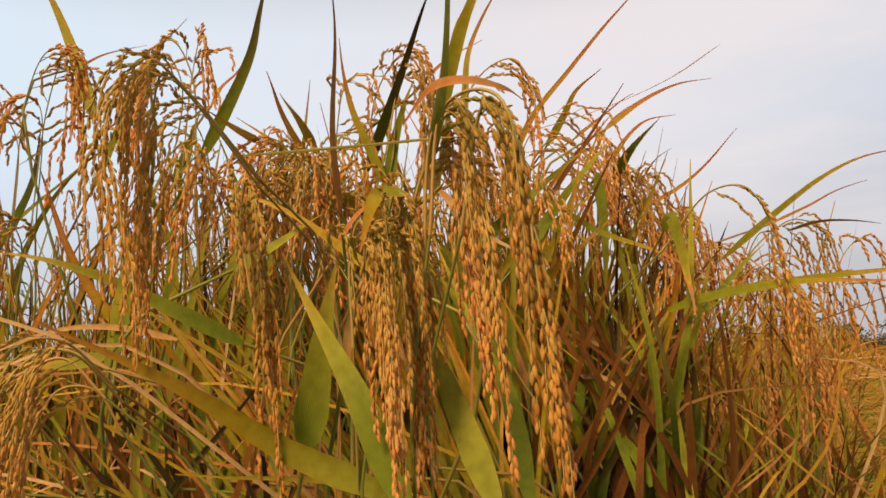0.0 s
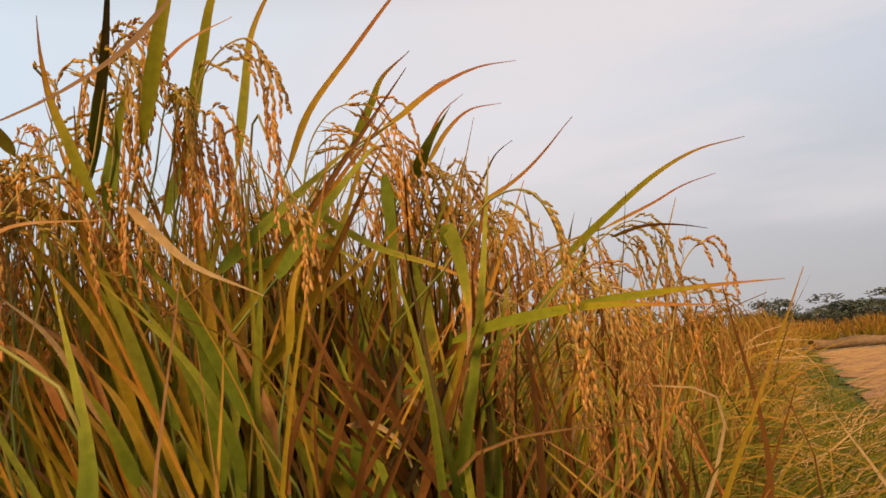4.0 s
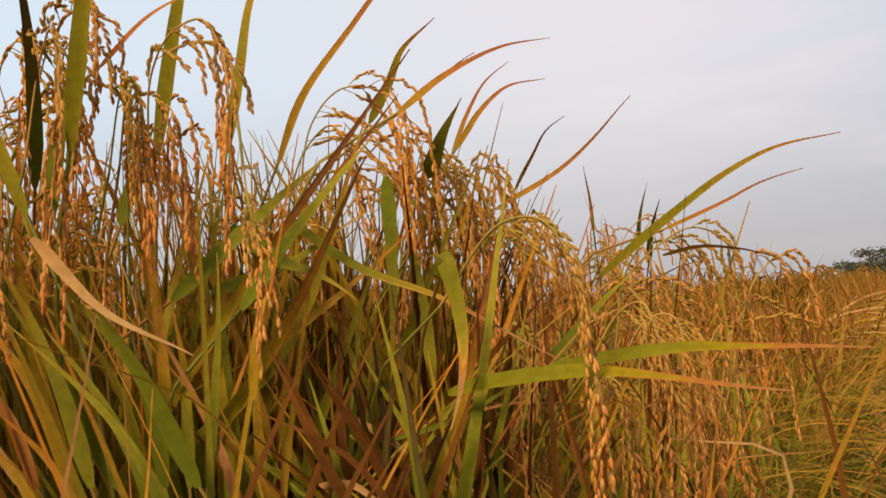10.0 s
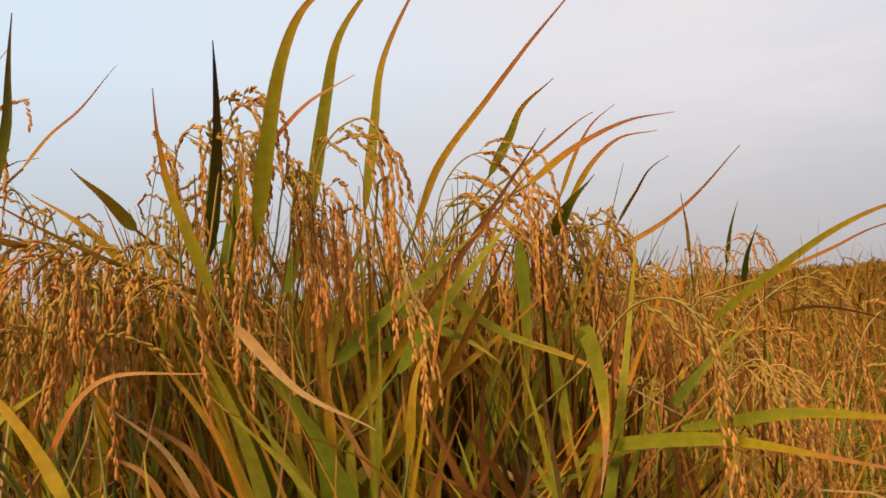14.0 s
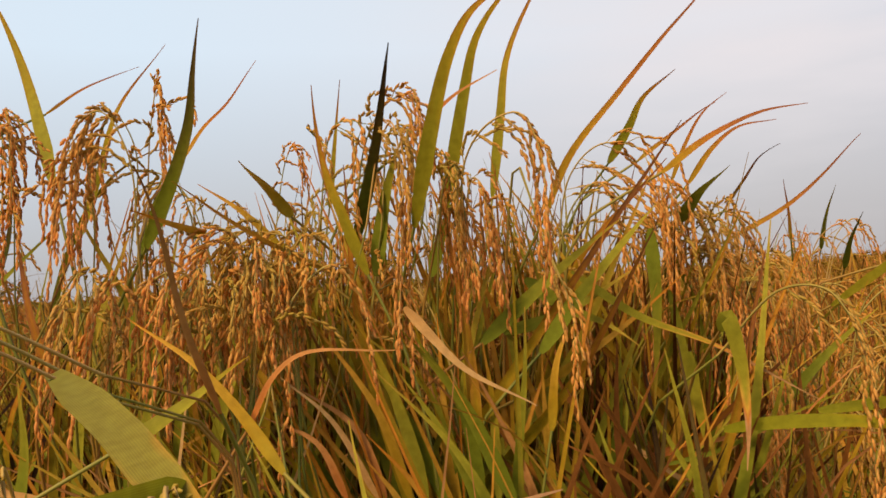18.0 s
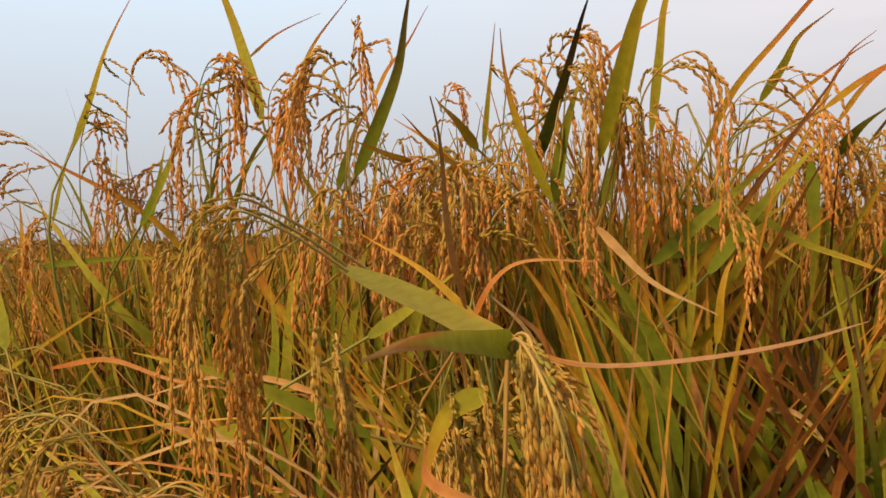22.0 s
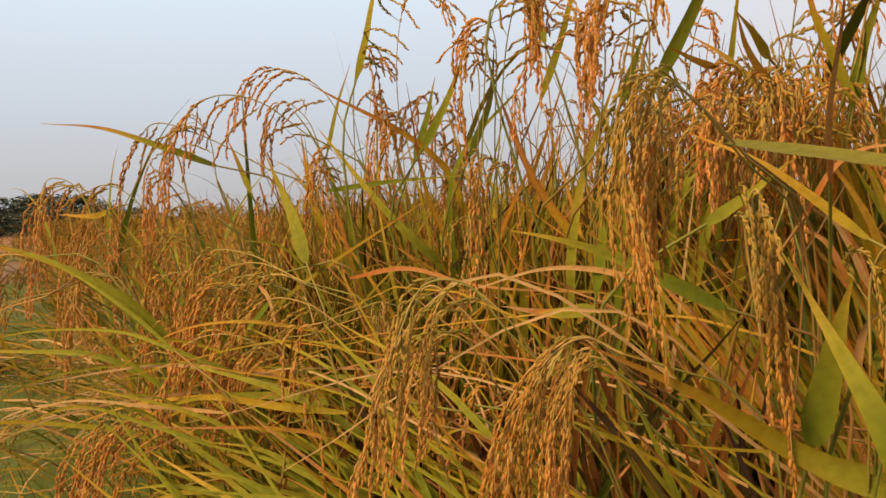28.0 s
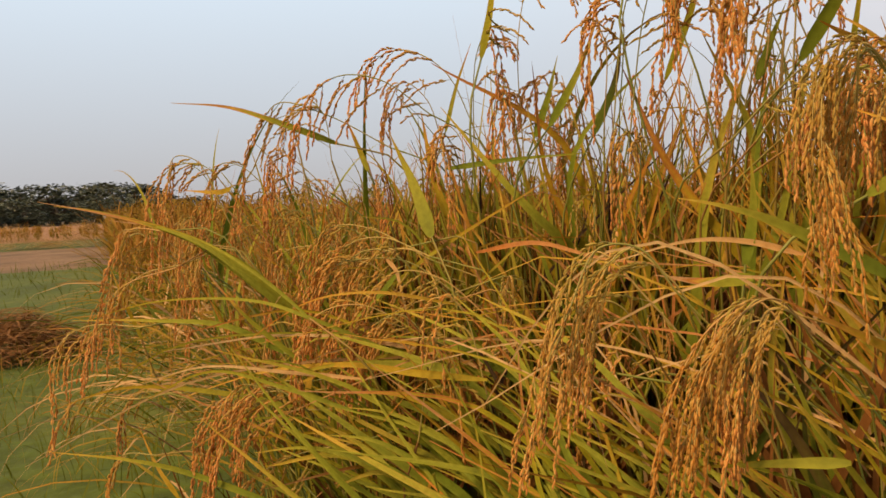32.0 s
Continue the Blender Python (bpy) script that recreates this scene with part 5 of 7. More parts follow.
leaf(plant_left, "gold", 10, (-0.164, 0.720, 0.943), (-0.180, 0.698, 0.951), (-0.197, 0.674, 0.958))
leaf(plant_left, "gold", 12, (-0.127, 0.800, 0.958), (-0.139, 0.779, 0.980), (-0.150, 0.754, 1.004))
leaf(plant_left, "gold", 8, (-0.133, 0.800, 0.928), (-0.166, 0.790, 0.964), (-0.200, 0.780, 0.989))
panicle(plant_left, "pale", 65, 9, 12, (-0.259, 0.800, 0.950), (-0.244, 0.785, 1.034), (-0.232, 0.780, 1.075), (-0.223, 0.775, 1.044), (-0.217, 0.770, 1.001))
panicle(plant_left, "gold", 75, 10, 14, (-0.409, 0.760, 0.888), (-0.386, 0.745, 1.017), (-0.367, 0.740, 1.051), (-0.349, 0.735, 1.051), (-0.343, 0.730, 0.995), (-0.347, 0.725, 0.928))
panicle(plant_left, "gold", 70, 10, 14, (-0.390, 0.760, 0.887), (-0.367, 0.745, 1.004), (-0.346, 0.740, 1.057), (-0.337, 0.735, 1.027), (-0.339, 0.730, 0.959))
panicle(plant_left, "gold", 80, 10, 16, (-0.225, 0.730, 0.926), (-0.222, 0.715, 1.008), (-0.237, 0.705, 1.039), (-0.257, 0.700, 1.026), (-0.267, 0.695, 0.985), (-0.274, 0.690, 0.933))
panicle(plant_left, "gold", 75, 9, 16, (-0.281, 0.750, 0.883), (-0.266, 0.735, 0.969), (-0.267, 0.725, 1.014), (-0.275, 0.720, 0.984), (-0.272, 0.715, 0.929))
panicle(plant_left, "gold", 70, 9, 14, (-0.188, 0.740, 0.880), (-0.141, 0.730, 0.936), (-0.155, 0.720, 0.946), (-0.164, 0.710, 0.918), (-0.167, 0.700, 0.848))
panicle(plant_left, "gold", 70, 9, 14, (-0.185, 0.760, 0.875), (-0.132, 0.750, 0.937), (-0.146, 0.740, 0.944), (-0.153, 0.730, 0.913), (-0.154, 0.720, 0.846))
panicle(plant_left, "pale", 70, 9, 14, (-0.178, 0.770, 0.874), (-0.114, 0.760, 0.936), (-0.127, 0.750, 0.941), (-0.135, 0.740, 0.912), (-0.134, 0.730, 0.859))
panicle(plant_left, "lime", 60, 6, 10, (-0.160, 0.780, 0.863), (-0.102, 0.750, 0.935), (-0.092, 0.740, 0.938), (-0.093, 0.730, 0.910), (-0.099, 0.720, 0.877))
panicle(plant_left, "gold", 60, 6, 10, (-0.251, 1.050, 0.940), (-0.231, 1.050, 1.044), (-0.221, 1.050, 1.062), (-0.210, 1.050, 1.035), (-0.209, 1.050, 1.017))
panicle(plant_left, "pale", 90, 10, 22, (-0.141, 0.850, 0.887), (-0.116, 0.830, 0.940), (-0.094, 0.820, 1.033), (-0.070, 0.810, 1.034), (-0.059, 0.800, 1.006))
panicle(plant_left, "gold", 65, 8, 12, (-0.011, 0.820, 0.892), (0.001, 0.800, 0.961), (0.012, 0.790, 0.966), (0.018, 0.785, 0.924), (0.018, 0.780, 0.876))
panicle(plant_left, "gold", 65, 8, 12, (0.009, 0.820, 0.891), (0.026, 0.800, 0.978), (0.036, 0.790, 0.969), (0.042, 0.785, 0.933), (0.043, 0.780, 0.887))
leaf(plant_left, "green", 13, (-0.498, 0.800, 0.903), (-0.459, 0.800, 0.966), (-0.435, 0.800, 1.017))
leaf(plant_left, "green", 12, (-0.268, 0.800, 0.931), (-0.254, 0.800, 0.969), (-0.240, 0.800, 1.006))
panicle(plant_left, "gold", 70, 8, 14, (-0.267, 0.660, 0.865), (-0.233, 0.640, 0.895), (-0.201, 0.620, 0.916), (-0.207, 0.610, 0.889), (-0.205, 0.600, 0.849))
panicle(plant_left, "gold", 70, 8, 14, (-0.251, 0.680, 0.862), (-0.218, 0.660, 0.901), (-0.189, 0.640, 0.915), (-0.197, 0.630, 0.887), (-0.200, 0.620, 0.853))
panicle(plant_left, "gold", 70, 8, 14, (-0.215, 0.720, 0.865), (-0.174, 0.700, 0.897), (-0.149, 0.680, 0.916), (-0.158, 0.670, 0.886), (-0.161, 0.660, 0.838))
panicle(plant_left, "gold", 70, 8, 14, (-0.229, 0.700, 0.867), (-0.197, 0.680, 0.899), (-0.159, 0.660, 0.913), (-0.163, 0.650, 0.880), (-0.162, 0.640, 0.845))
panicle(plant_left, "pale", 70, 8, 14, (-0.180, 0.740, 0.853), (-0.140, 0.720, 0.903), (-0.117, 0.700, 0.922), (-0.122, 0.690, 0.895), (-0.144, 0.680, 0.850))
leaf(plant_left, "gold", 9, (-0.051, 0.580, 0.798), (-0.083, 0.600, 0.824), (-0.128, 0.620, 0.860), (-0.181, 0.640, 0.891))
leaf(plant_left, "lime", 12, (-0.159, 0.600, 0.811), (-0.129, 0.620, 0.834), (-0.093, 0.640, 0.856))
leaf(plant_left, "dry", 5, (-0.091, 0.620, 0.814), (-0.072, 0.620, 0.845), (-0.051, 0.620, 0.860), (0.002, 0.620, 0.862))
plant_leftb = near_plant(-0.56, 0.95, "rice clump with slender stems and open nodding panicles", "leftb")
leaf(plant_leftb, "limetall", 14, (-0.588, 0.810, 0.994), (-0.592, 0.840, 1.043), (-0.598, 0.883, 1.116), (-0.585, 0.936, 1.206))
leaf(plant_leftb, "green", 14, (-0.547, 0.870, 0.898), (-0.528, 0.870, 0.945), (-0.512, 0.870, 0.995))
leaf(plant_leftb, "dark", 15, (-0.459, 0.840, 0.892), (-0.430, 0.840, 0.955), (-0.421, 0.840, 1.015))
leaf(plant_leftb, "lime", 9, (-0.677, 0.870, 0.914), (-0.655, 0.870, 0.978), (-0.634, 0.870, 1.026))
panicle(plant_leftb, "pale", 95, 8, 24, (-0.568, 0.880, 0.857), (-0.564, 0.870, 1.032), (-0.539, 0.865, 1.096), (-0.507, 0.865, 1.099), (-0.477, 0.860, 1.054))
panicle(plant_leftb, "gold", 70, 9, 14, (-0.636, 0.870, 0.875), (-0.620, 0.860, 1.009), (-0.598, 0.855, 1.038), (-0.580, 0.850, 0.990), (-0.581, 0.850, 0.907))
panicle(plant_leftb, "gold", 70, 8, 14, (-0.439, 0.820, 0.897), (-0.431, 0.810, 0.991), (-0.439, 0.800, 1.012), (-0.447, 0.800, 0.973), (-0.445, 0.800, 0.916))
panicle(plant_leftb, "gold", 70, 8, 14, (-0.431, 0.850, 0.897), (-0.420, 0.830, 1.036), (-0.441, 0.830, 1.045), (-0.453, 0.820, 1.001))
panicle(plant_leftb, "gold", 70, 8, 14, (-0.281, 0.800, 0.904), (-0.249, 0.770, 1.021), (-0.261, 0.760, 1.049), (-0.280, 0.760, 1.019), (-0.294, 0.755, 0.942))
panicle(plant_leftb, "gold", 70, 8, 14, (-0.357, 0.840, 0.911), (-0.349, 0.820, 1.031), (-0.322, 0.810, 1.047), (-0.302, 0.800, 1.010), (-0.296, 0.800, 0.963))
panicle(plant_leftb, "gold", 65, 9, 12, (-0.365, 0.690, 0.799), (-0.357, 0.680, 0.859), (-0.365, 0.665, 0.881), (-0.372, 0.660, 0.828), (-0.375, 0.650, 0.751))
panicle(plant_leftb, "gold", 70, 8, 14, (-0.573, 0.880, 0.843), (-0.577, 0.870, 0.935), (-0.586, 0.860, 0.957), (-0.595, 0.850, 0.915), (-0.604, 0.850, 0.845))
panicle(plant_leftb, "gold", 70, 8, 14, (-0.546, 0.920, 0.840), (-0.541, 0.910, 0.963), (-0.551, 0.900, 0.977), (-0.571, 0.900, 0.929))
panicle(plant_leftb, "gold", 65, 8, 12, (-0.648, 0.860, 0.803), (-0.636, 0.840, 0.897), (-0.653, 0.830, 0.919), (-0.666, 0.820, 0.878), (-0.673, 0.820, 0.836))
leaf(plant_leftb, "dry", 6, (-0.570, 0.740, 0.761), (-0.491, 0.730, 0.771), (-0.407, 0.720, 0.754), (-0.265, 0.700, 0.750))
leaf(plant_leftb, "green", 12, (-0.629, 0.850, 0.746), (-0.636, 0.850, 0.818), (-0.640, 0.850, 0.876))
leaf(plant_leftb, "green", 8, (-0.650, 0.820, 0.863), (-0.546, 0.810, 0.868), (-0.448, 0.800, 0.871))
leaf(plant_leftb, "green", 12, (-0.252, 0.620, 0.757), (-0.245, 0.620, 0.804), (-0.245, 0.620, 0.850))
leaf(plant_leftb, "limetip", 13, (-0.236, 0.560, 0.752), (-0.272, 0.560, 0.749), (-0.310, 0.560, 0.752))
plant_leftc = near_plant(-0.84, 0.98, "rice clump leaning out over the grass, panicles bowed low", "leftc")
panicle(plant_leftc, "gold", 85, 9, 20, (-0.623, 0.860, 0.903), (-0.655, 0.840, 0.987), (-0.709, 0.835, 1.022), (-0.746, 0.830, 1.020), (-0.777, 0.825, 0.994), (-0.785, 0.820, 0.957))
panicle(plant_leftc, "gold", 80, 10, 16, (-0.670, 0.820, 0.934), (-0.721, 0.790, 0.979), (-0.778, 0.775, 0.990), (-0.822, 0.770, 0.969), (-0.842, 0.765, 0.931), (-0.849, 0.760, 0.881))
panicle(plant_leftc, "gold", 75, 9, 14, (-0.727, 0.810, 0.895), (-0.806, 0.780, 0.943), (-0.878, 0.768, 0.964), (-0.908, 0.765, 0.936), (-0.946, 0.760, 0.864), (-0.971, 0.755, 0.756))
panicle(plant_leftc, "pale", 75, 9, 18, (-0.683, 0.880, 0.877), (-0.698, 0.860, 0.959), (-0.729, 0.850, 0.984), (-0.755, 0.850, 0.949), (-0.769, 0.850, 0.890))
panicle(plant_leftc, "gold", 70, 9, 14, (-0.852, 0.840, 0.841), (-0.899, 0.820, 0.890), (-0.924, 0.810, 0.899), (-0.939, 0.805, 0.854), (-0.947, 0.800, 0.769))
panicle(plant_leftc, "gold", 70, 9, 14, (-0.916, 0.820, 0.821), (-0.984, 0.800, 0.887), (-1.015, 0.790, 0.889), (-1.037, 0.785, 0.843), (-1.051, 0.780, 0.756))
panicle(plant_leftc, "gold", 75, 9, 16, (-1.054, 0.860, 0.780), (-1.099, 0.830, 0.889), (-1.137, 0.820, 0.899), (-1.157, 0.810, 0.839), (-1.167, 0.800, 0.741))
panicle(plant_leftc, "gold", 75, 9, 16, (-1.123, 0.840, 0.729), (-1.200, 0.810, 0.786), (-1.247, 0.800, 0.797), (-1.270, 0.790, 0.715), (-1.320, 0.780, 0.584))
panicle(plant_leftc, "gold", 75, 9, 16, (-1.028, 0.880, 0.743), (-1.064, 0.850, 0.825), (-1.104, 0.830, 0.827), (-1.125, 0.820, 0.757), (-1.135, 0.810, 0.660))
leaf(plant_leftc, "limetip", 11, (-0.804, 0.800, 0.905), (-0.873, 0.770, 0.936), (-0.950, 0.750, 0.964), (-1.041, 0.730, 0.977))
leaf(plant_leftc, "lime", 24, (-0.632, 0.746, 0.780), (-0.668, 0.767, 0.843), (-0.711, 0.790, 0.915))
leaf(plant_leftc, "limetip", 9, (-0.859, 0.760, 0.674), (-0.941, 0.720, 0.749), (-1.018, 0.700, 0.797), (-1.126, 0.680, 0.816))
leaf(plant_leftc, "lime", 10, (-0.799, 0.860, 0.869), (-0.819, 0.860, 0.916), (-0.836, 0.860, 0.944))
leaf(plant_leftc, "gold", 13, (-0.965, 0.760, 0.853), (-0.975, 0.750, 0.849), (-1.029, 0.740, 0.853))
panicle(plant_leftc, "gold", 75, 10, 16, (-0.603, 0.760, 0.706), (-0.665, 0.740, 0.751), (-0.732, 0.730, 0.754), (-0.785, 0.720, 0.743), (-0.802, 0.715, 0.696), (-0.809, 0.710, 0.621))
panicle(plant_leftc, "gold", 75, 10, 16, (-0.680, 0.800, 0.725), (-0.730, 0.780, 0.770), (-0.791, 0.770, 0.793), (-0.827, 0.760, 0.759), (-0.844, 0.755, 0.673))
panicle(plant_leftc, "gold", 75, 10, 16, (-0.547, 0.720, 0.689), (-0.596, 0.700, 0.735), (-0.649, 0.690, 0.742), (-0.692, 0.680, 0.693), (-0.706, 0.670, 0.618))
panicle(plant_leftc, "gold", 70, 8, 16, (-0.596, 0.700, 0.642), (-0.637, 0.680, 0.695), (-0.668, 0.670, 0.683), (-0.691, 0.665, 0.640), (-0.707, 0.660, 0.590))
panicle(plant_leftc, "gold", 75, 9, 16, (-0.614, 0.700, 0.665), (-0.678, 0.660, 0.708), (-0.728, 0.640, 0.696), (-0.748, 0.630, 0.645), (-0.751, 0.620, 0.594))
panicle(plant_leftc, "gold", 75, 9, 16, (-0.703, 0.660, 0.562), (-0.767, 0.620, 0.613), (-0.810, 0.600, 0.600), (-0.841, 0.590, 0.546), (-0.853, 0.580, 0.494))
panicle(plant_leftc, "gold", 75, 9, 16, (-0.778, 0.800, 0.703), (-0.826, 0.770, 0.766), (-0.877, 0.760, 0.760), (-0.893, 0.750, 0.699), (-0.900, 0.740, 0.615))
leaf(plant_leftc, "lime", 11, (-0.849, 0.740, 0.677), (-0.904, 0.710, 0.739), (-0.971, 0.690, 0.786), (-1.131, 0.660, 0.830), (-1.202, 0.650, 0.839))
leaf(plant_leftc, "gold", 9, (-1.145, 0.740, 0.636), (-1.158, 0.720, 0.706), (-1.172, 0.710, 0.749))
leaf(plant_leftc, "limetip", 8, (-0.771, 0.660, 0.637), (-0.837, 0.640, 0.692), (-0.895, 0.630, 0.761))
panicle(plant_leftc, "gold", 75, 6, 16, (-0.650, 0.760, 0.710), (-0.677, 0.735, 0.760), (-0.723, 0.730, 0.764), (-0.766, 0.725, 0.727), (-0.798, 0.720, 0.672), (-0.812, 0.715, 0.616))
panicle(plant_leftc, "gold", 75, 6, 16, (-0.632, 0.770, 0.716), (-0.648, 0.740, 0.762), (-0.702, 0.735, 0.760), (-0.745, 0.730, 0.713), (-0.772, 0.725, 0.658), (-0.784, 0.720, 0.616))
panicle(plant_leftc, "gold", 75, 6, 16, (-0.684, 0.760, 0.696), (-0.712, 0.735, 0.747), (-0.760, 0.730, 0.747), (-0.795, 0.725, 0.699), (-0.814, 0.720, 0.643))
panicle(plant_leftc, "gold", 75, 6, 16, (-0.626, 0.720, 0.644), (-0.649, 0.690, 0.681), (-0.680, 0.680, 0.682), (-0.704, 0.675, 0.643), (-0.720, 0.670, 0.591))
panicle(plant_leftc, "gold", 75, 6, 16, (-0.774, 0.660, 0.550), (-0.781, 0.620, 0.606), (-0.811, 0.600, 0.619), (-0.838, 0.590, 0.584), (-0.857, 0.585, 0.526))
panicle(plant_leftc, "gold", 75, 6, 16, (-0.732, 0.660, 0.541), (-0.748, 0.620, 0.602), (-0.787, 0.610, 0.615), (-0.815, 0.600, 0.577), (-0.827, 0.590, 0.521))
panicle(plant_leftc, "gold", 75, 6, 16, (-0.801, 0.660, 0.548), (-0.808, 0.620, 0.598), (-0.839, 0.600, 0.601), (-0.868, 0.590, 0.562), (-0.886, 0.585, 0.509))
panicle(plant_leftc, "gold", 75, 5, 16, (-1.002, 0.840, 0.796), (-1.051, 0.800, 0.889), (-1.109, 0.790, 0.892), (-1.143, 0.785, 0.861), (-1.156, 0.780, 0.778), (-1.154, 0.775, 0.703))
panicle(plant_leftc, "gold", 75, 9, 16, (-1.147, 0.820, 0.746), (-1.183, 0.780, 0.793), (-1.218, 0.770, 0.769), (-1.252, 0.760, 0.699), (-1.288, 0.750, 0.629), (-1.310, 0.745, 0.557))
panicle(plant_leftc, "gold", 75, 9, 16, (-1.121, 0.840, 0.736), (-1.158, 0.800, 0.783), (-1.197, 0.790, 0.776), (-1.231, 0.780, 0.715), (-1.266, 0.770, 0.635))
panicle(plant_leftc, "gold", 75, 9, 16, (-1.058, 0.860, 0.725), (-1.081, 0.830, 0.780), (-1.107, 0.820, 0.772), (-1.109, 0.810, 0.704), (-1.110, 0.800, 0.636))
panicle(plant_leftc, "gold", 75, 9, 16, (-0.954, 0.860, 0.725), (-0.976, 0.830, 0.794), (-1.005, 0.820, 0.795), (-1.012, 0.810, 0.730), (-1.015, 0.800, 0.639))
panicle(plant_leftc, "gold", 75, 9, 16, (-0.888, 0.860, 0.741), (-0.899, 0.830, 0.816), (-0.927, 0.820, 0.809), (-0.934, 0.810, 0.738), (-0.942, 0.800, 0.658))
leaf(plant_leftc, "gold", 9, (-0.490, 0.600, 0.647), (-0.568, 0.600, 0.648), (-0.680, 0.630, 0.644), (-0.839, 0.660, 0.620), (-1.019, 0.680, 0.567))
leaf(plant_leftc, "pale", 6, (-0.678, 0.715, 0.756), (-0.662, 0.712, 0.742), (-0.654, 0.710, 0.713), (-0.650, 0.710, 0.674))
leaf(plant_leftc, "lime", 5, (-0.713, 0.610, 0.699), (-0.783, 0.610, 0.747), (-0.859, 0.610, 0.783), (-0.989, 0.600, 0.815))
leaf(plant_leftc, "lime", 5, (-0.641, 0.640, 0.666), (-0.713, 0.610, 0.699), (-0.797, 0.620, 0.714), (-0.980, 0.630, 0.710), (-1.131, 0.640, 0.683))
leaf(plant_leftc, "pale", 5, (-0.640, 0.600, 0.638), (-0.733, 0.600, 0.639), (-0.875, 0.610, 0.635), (-1.022, 0.620, 0.597))
leaf(plant_leftc, "lime", 6, (-0.639, 0.580, 0.609), (-0.730, 0.580, 0.626), (-0.839, 0.580, 0.637), (-0.989, 0.580, 0.581))
leaf(plant_leftc, "gold", 4, (-0.578, 0.700, 0.706), (-0.660, 0.660, 0.723), (-0.740, 0.640, 0.712), (-0.838, 0.620, 0.655))
leaf(plant_leftc, "pale", 6, (-0.207, 0.620, 0.765), (-0.248, 0.620, 0.775), (-0.301, 0.620, 0.777), (-0.375, 0.630, 0.761))
# ---- the tangle of lower blades and stems round the nearest plants ----
tangle = np.random.default_rng(5)

def fan(plant, n, foot, foot_loose, tip, tip_loose, widths, kinds, bow=0.04, droop=0.0):
    """n single blades of a plant, from round `foot` to round `tip`, each bowed and drooping by its own amount."""
    for _ in range(n):
        a = np.array(foot) + tangle.uniform(-1, 1, 3) * foot_loose
        b = np.array(tip) + tangle.uniform(-1, 1, 3) * tip_loose
        ln = np.linalg.norm(b - a)
        side = tangle.normal(size=3) * bow * ln
        d = droop * tangle.uniform(0.5, 1.5)
        mid_ = a * 0.45 + b * 0.55 + side + [0, 0, abs(side[2]) * 0.5 + d * 0.6]
        end = b + [0, 0, -d]
        line = smooth_line([a, a * 0.75 + mid_ * 0.25 + [0, 0, 0.01], mid_, end], 14)
        w = tangle.uniform(*widths) / 1000
        v, f, uv = strip(line, w, face=(tangle.uniform(-0.7, 0.7), -1, tangle.uniform(-0.2, 0.7)), twist=tangle.uniform(-0.8, 0.8), fold=tangle.uniform(0.1, 0.4), point=1.1)
        part("leaf", mesh_of("leaf", v, f, uv), BLADES[kinds[int(tangle.integers(len(kinds)))]], plant)

GREENS, MIXED, DRIES = ("green", "green", "lime", "dark"), ("green", "lime", "gold", "dry", "lime"), ("dry", "dry", "gold", "pale", "lime")
# the upright sheaf of the clump in the middle
fan(plant_centre, 34, (0.07, 0.83, 0.40), (0.06, 0.05, 0.05), (-0.16, 0.78, 0.84), (0.14, 0.06, 0.08), (6, 12), ("green", "lime", "lime", "gold", "gold"), 0.03)
fan(plant_centre, 26, (0.06, 0.80, 0.38), (0.06, 0.05, 0.05), (-0.10, 0.74, 0.80), (0.16, 0.06, 0.10), (2, 7), ("dry", "gold", "dry", "gold"), 0.07)
fan(plant_centre, 26, (0.06, 0.70, 0.35), (0.06, 0.05, 0.05), (-0.18, 0.65, 0.76), (0.12, 0.05, 0.09), (5, 12), ("lime", "lime", "gold", "green", "gold"), 0.04)
fan(plant_centre, 12, (0.03, 0.83, 0.40), (0.05, 0.05, 0.05), (0.03, 0.80, 0.86), (0.10, 0.06, 0.08), (5, 10), ("green", "lime", "lime"), 0.04)
# dense brown-green heart of the clumps behind, its sheaths darkened in colour for shade
fan(plant_rightc, 44, (0.17, 1.00, 0.25), (0.14, 0.06, 0.10), (0.17, 0.98, 0.84), (0.20, 0.10, 0.10), (6, 13), ("dead_shaded", "dead_shaded", "green", "dead_shaded", "lime"), 0.05)
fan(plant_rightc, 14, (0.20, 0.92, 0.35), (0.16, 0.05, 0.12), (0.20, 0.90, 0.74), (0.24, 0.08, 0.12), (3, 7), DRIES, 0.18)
fan(plant_edge, 34, (0.36, 0.99, 0.25), (0.10, 0.06, 0.10), (0.40, 0.98, 0.80), (0.16, 0.10, 0.12), (5, 12), ("dead_shaded", "green", "dead_shaded", "lime"), 0.06)
fan(plant_edge, 20, (0.34, 0.95, 0.35), (0.16, 0.06, 0.10), (0.46, 0.93, 0.62), (0.20, 0.10, 0.14), (3, 7), DRIES, 0.2)
fan(plant_left, 46, (-0.24, 0.86, 0.30), (0.10, 0.06, 0.08), (-0.26, 0.82, 0.86), (0.18, 0.08, 0.10), (6, 13), ("green", "lime", "green", "gold", "dark"), 0.05)
fan(plant_left, 14, (-0.20, 0.76, 0.35), (0.14, 0.06, 0.08), (-0.20, 0.72, 0.76), (0.20, 0.08, 0.10), (3, 8), DRIES, 0.12)
fan(plant_leftb, 50, (-0.54, 0.92, 0.25), (0.16, 0.08, 0.10), (-0.54, 0.90, 0.84), (0.22, 0.10, 0.10), (6, 13), ("green", "lime", "green", "dark", "gold"), 0.05)
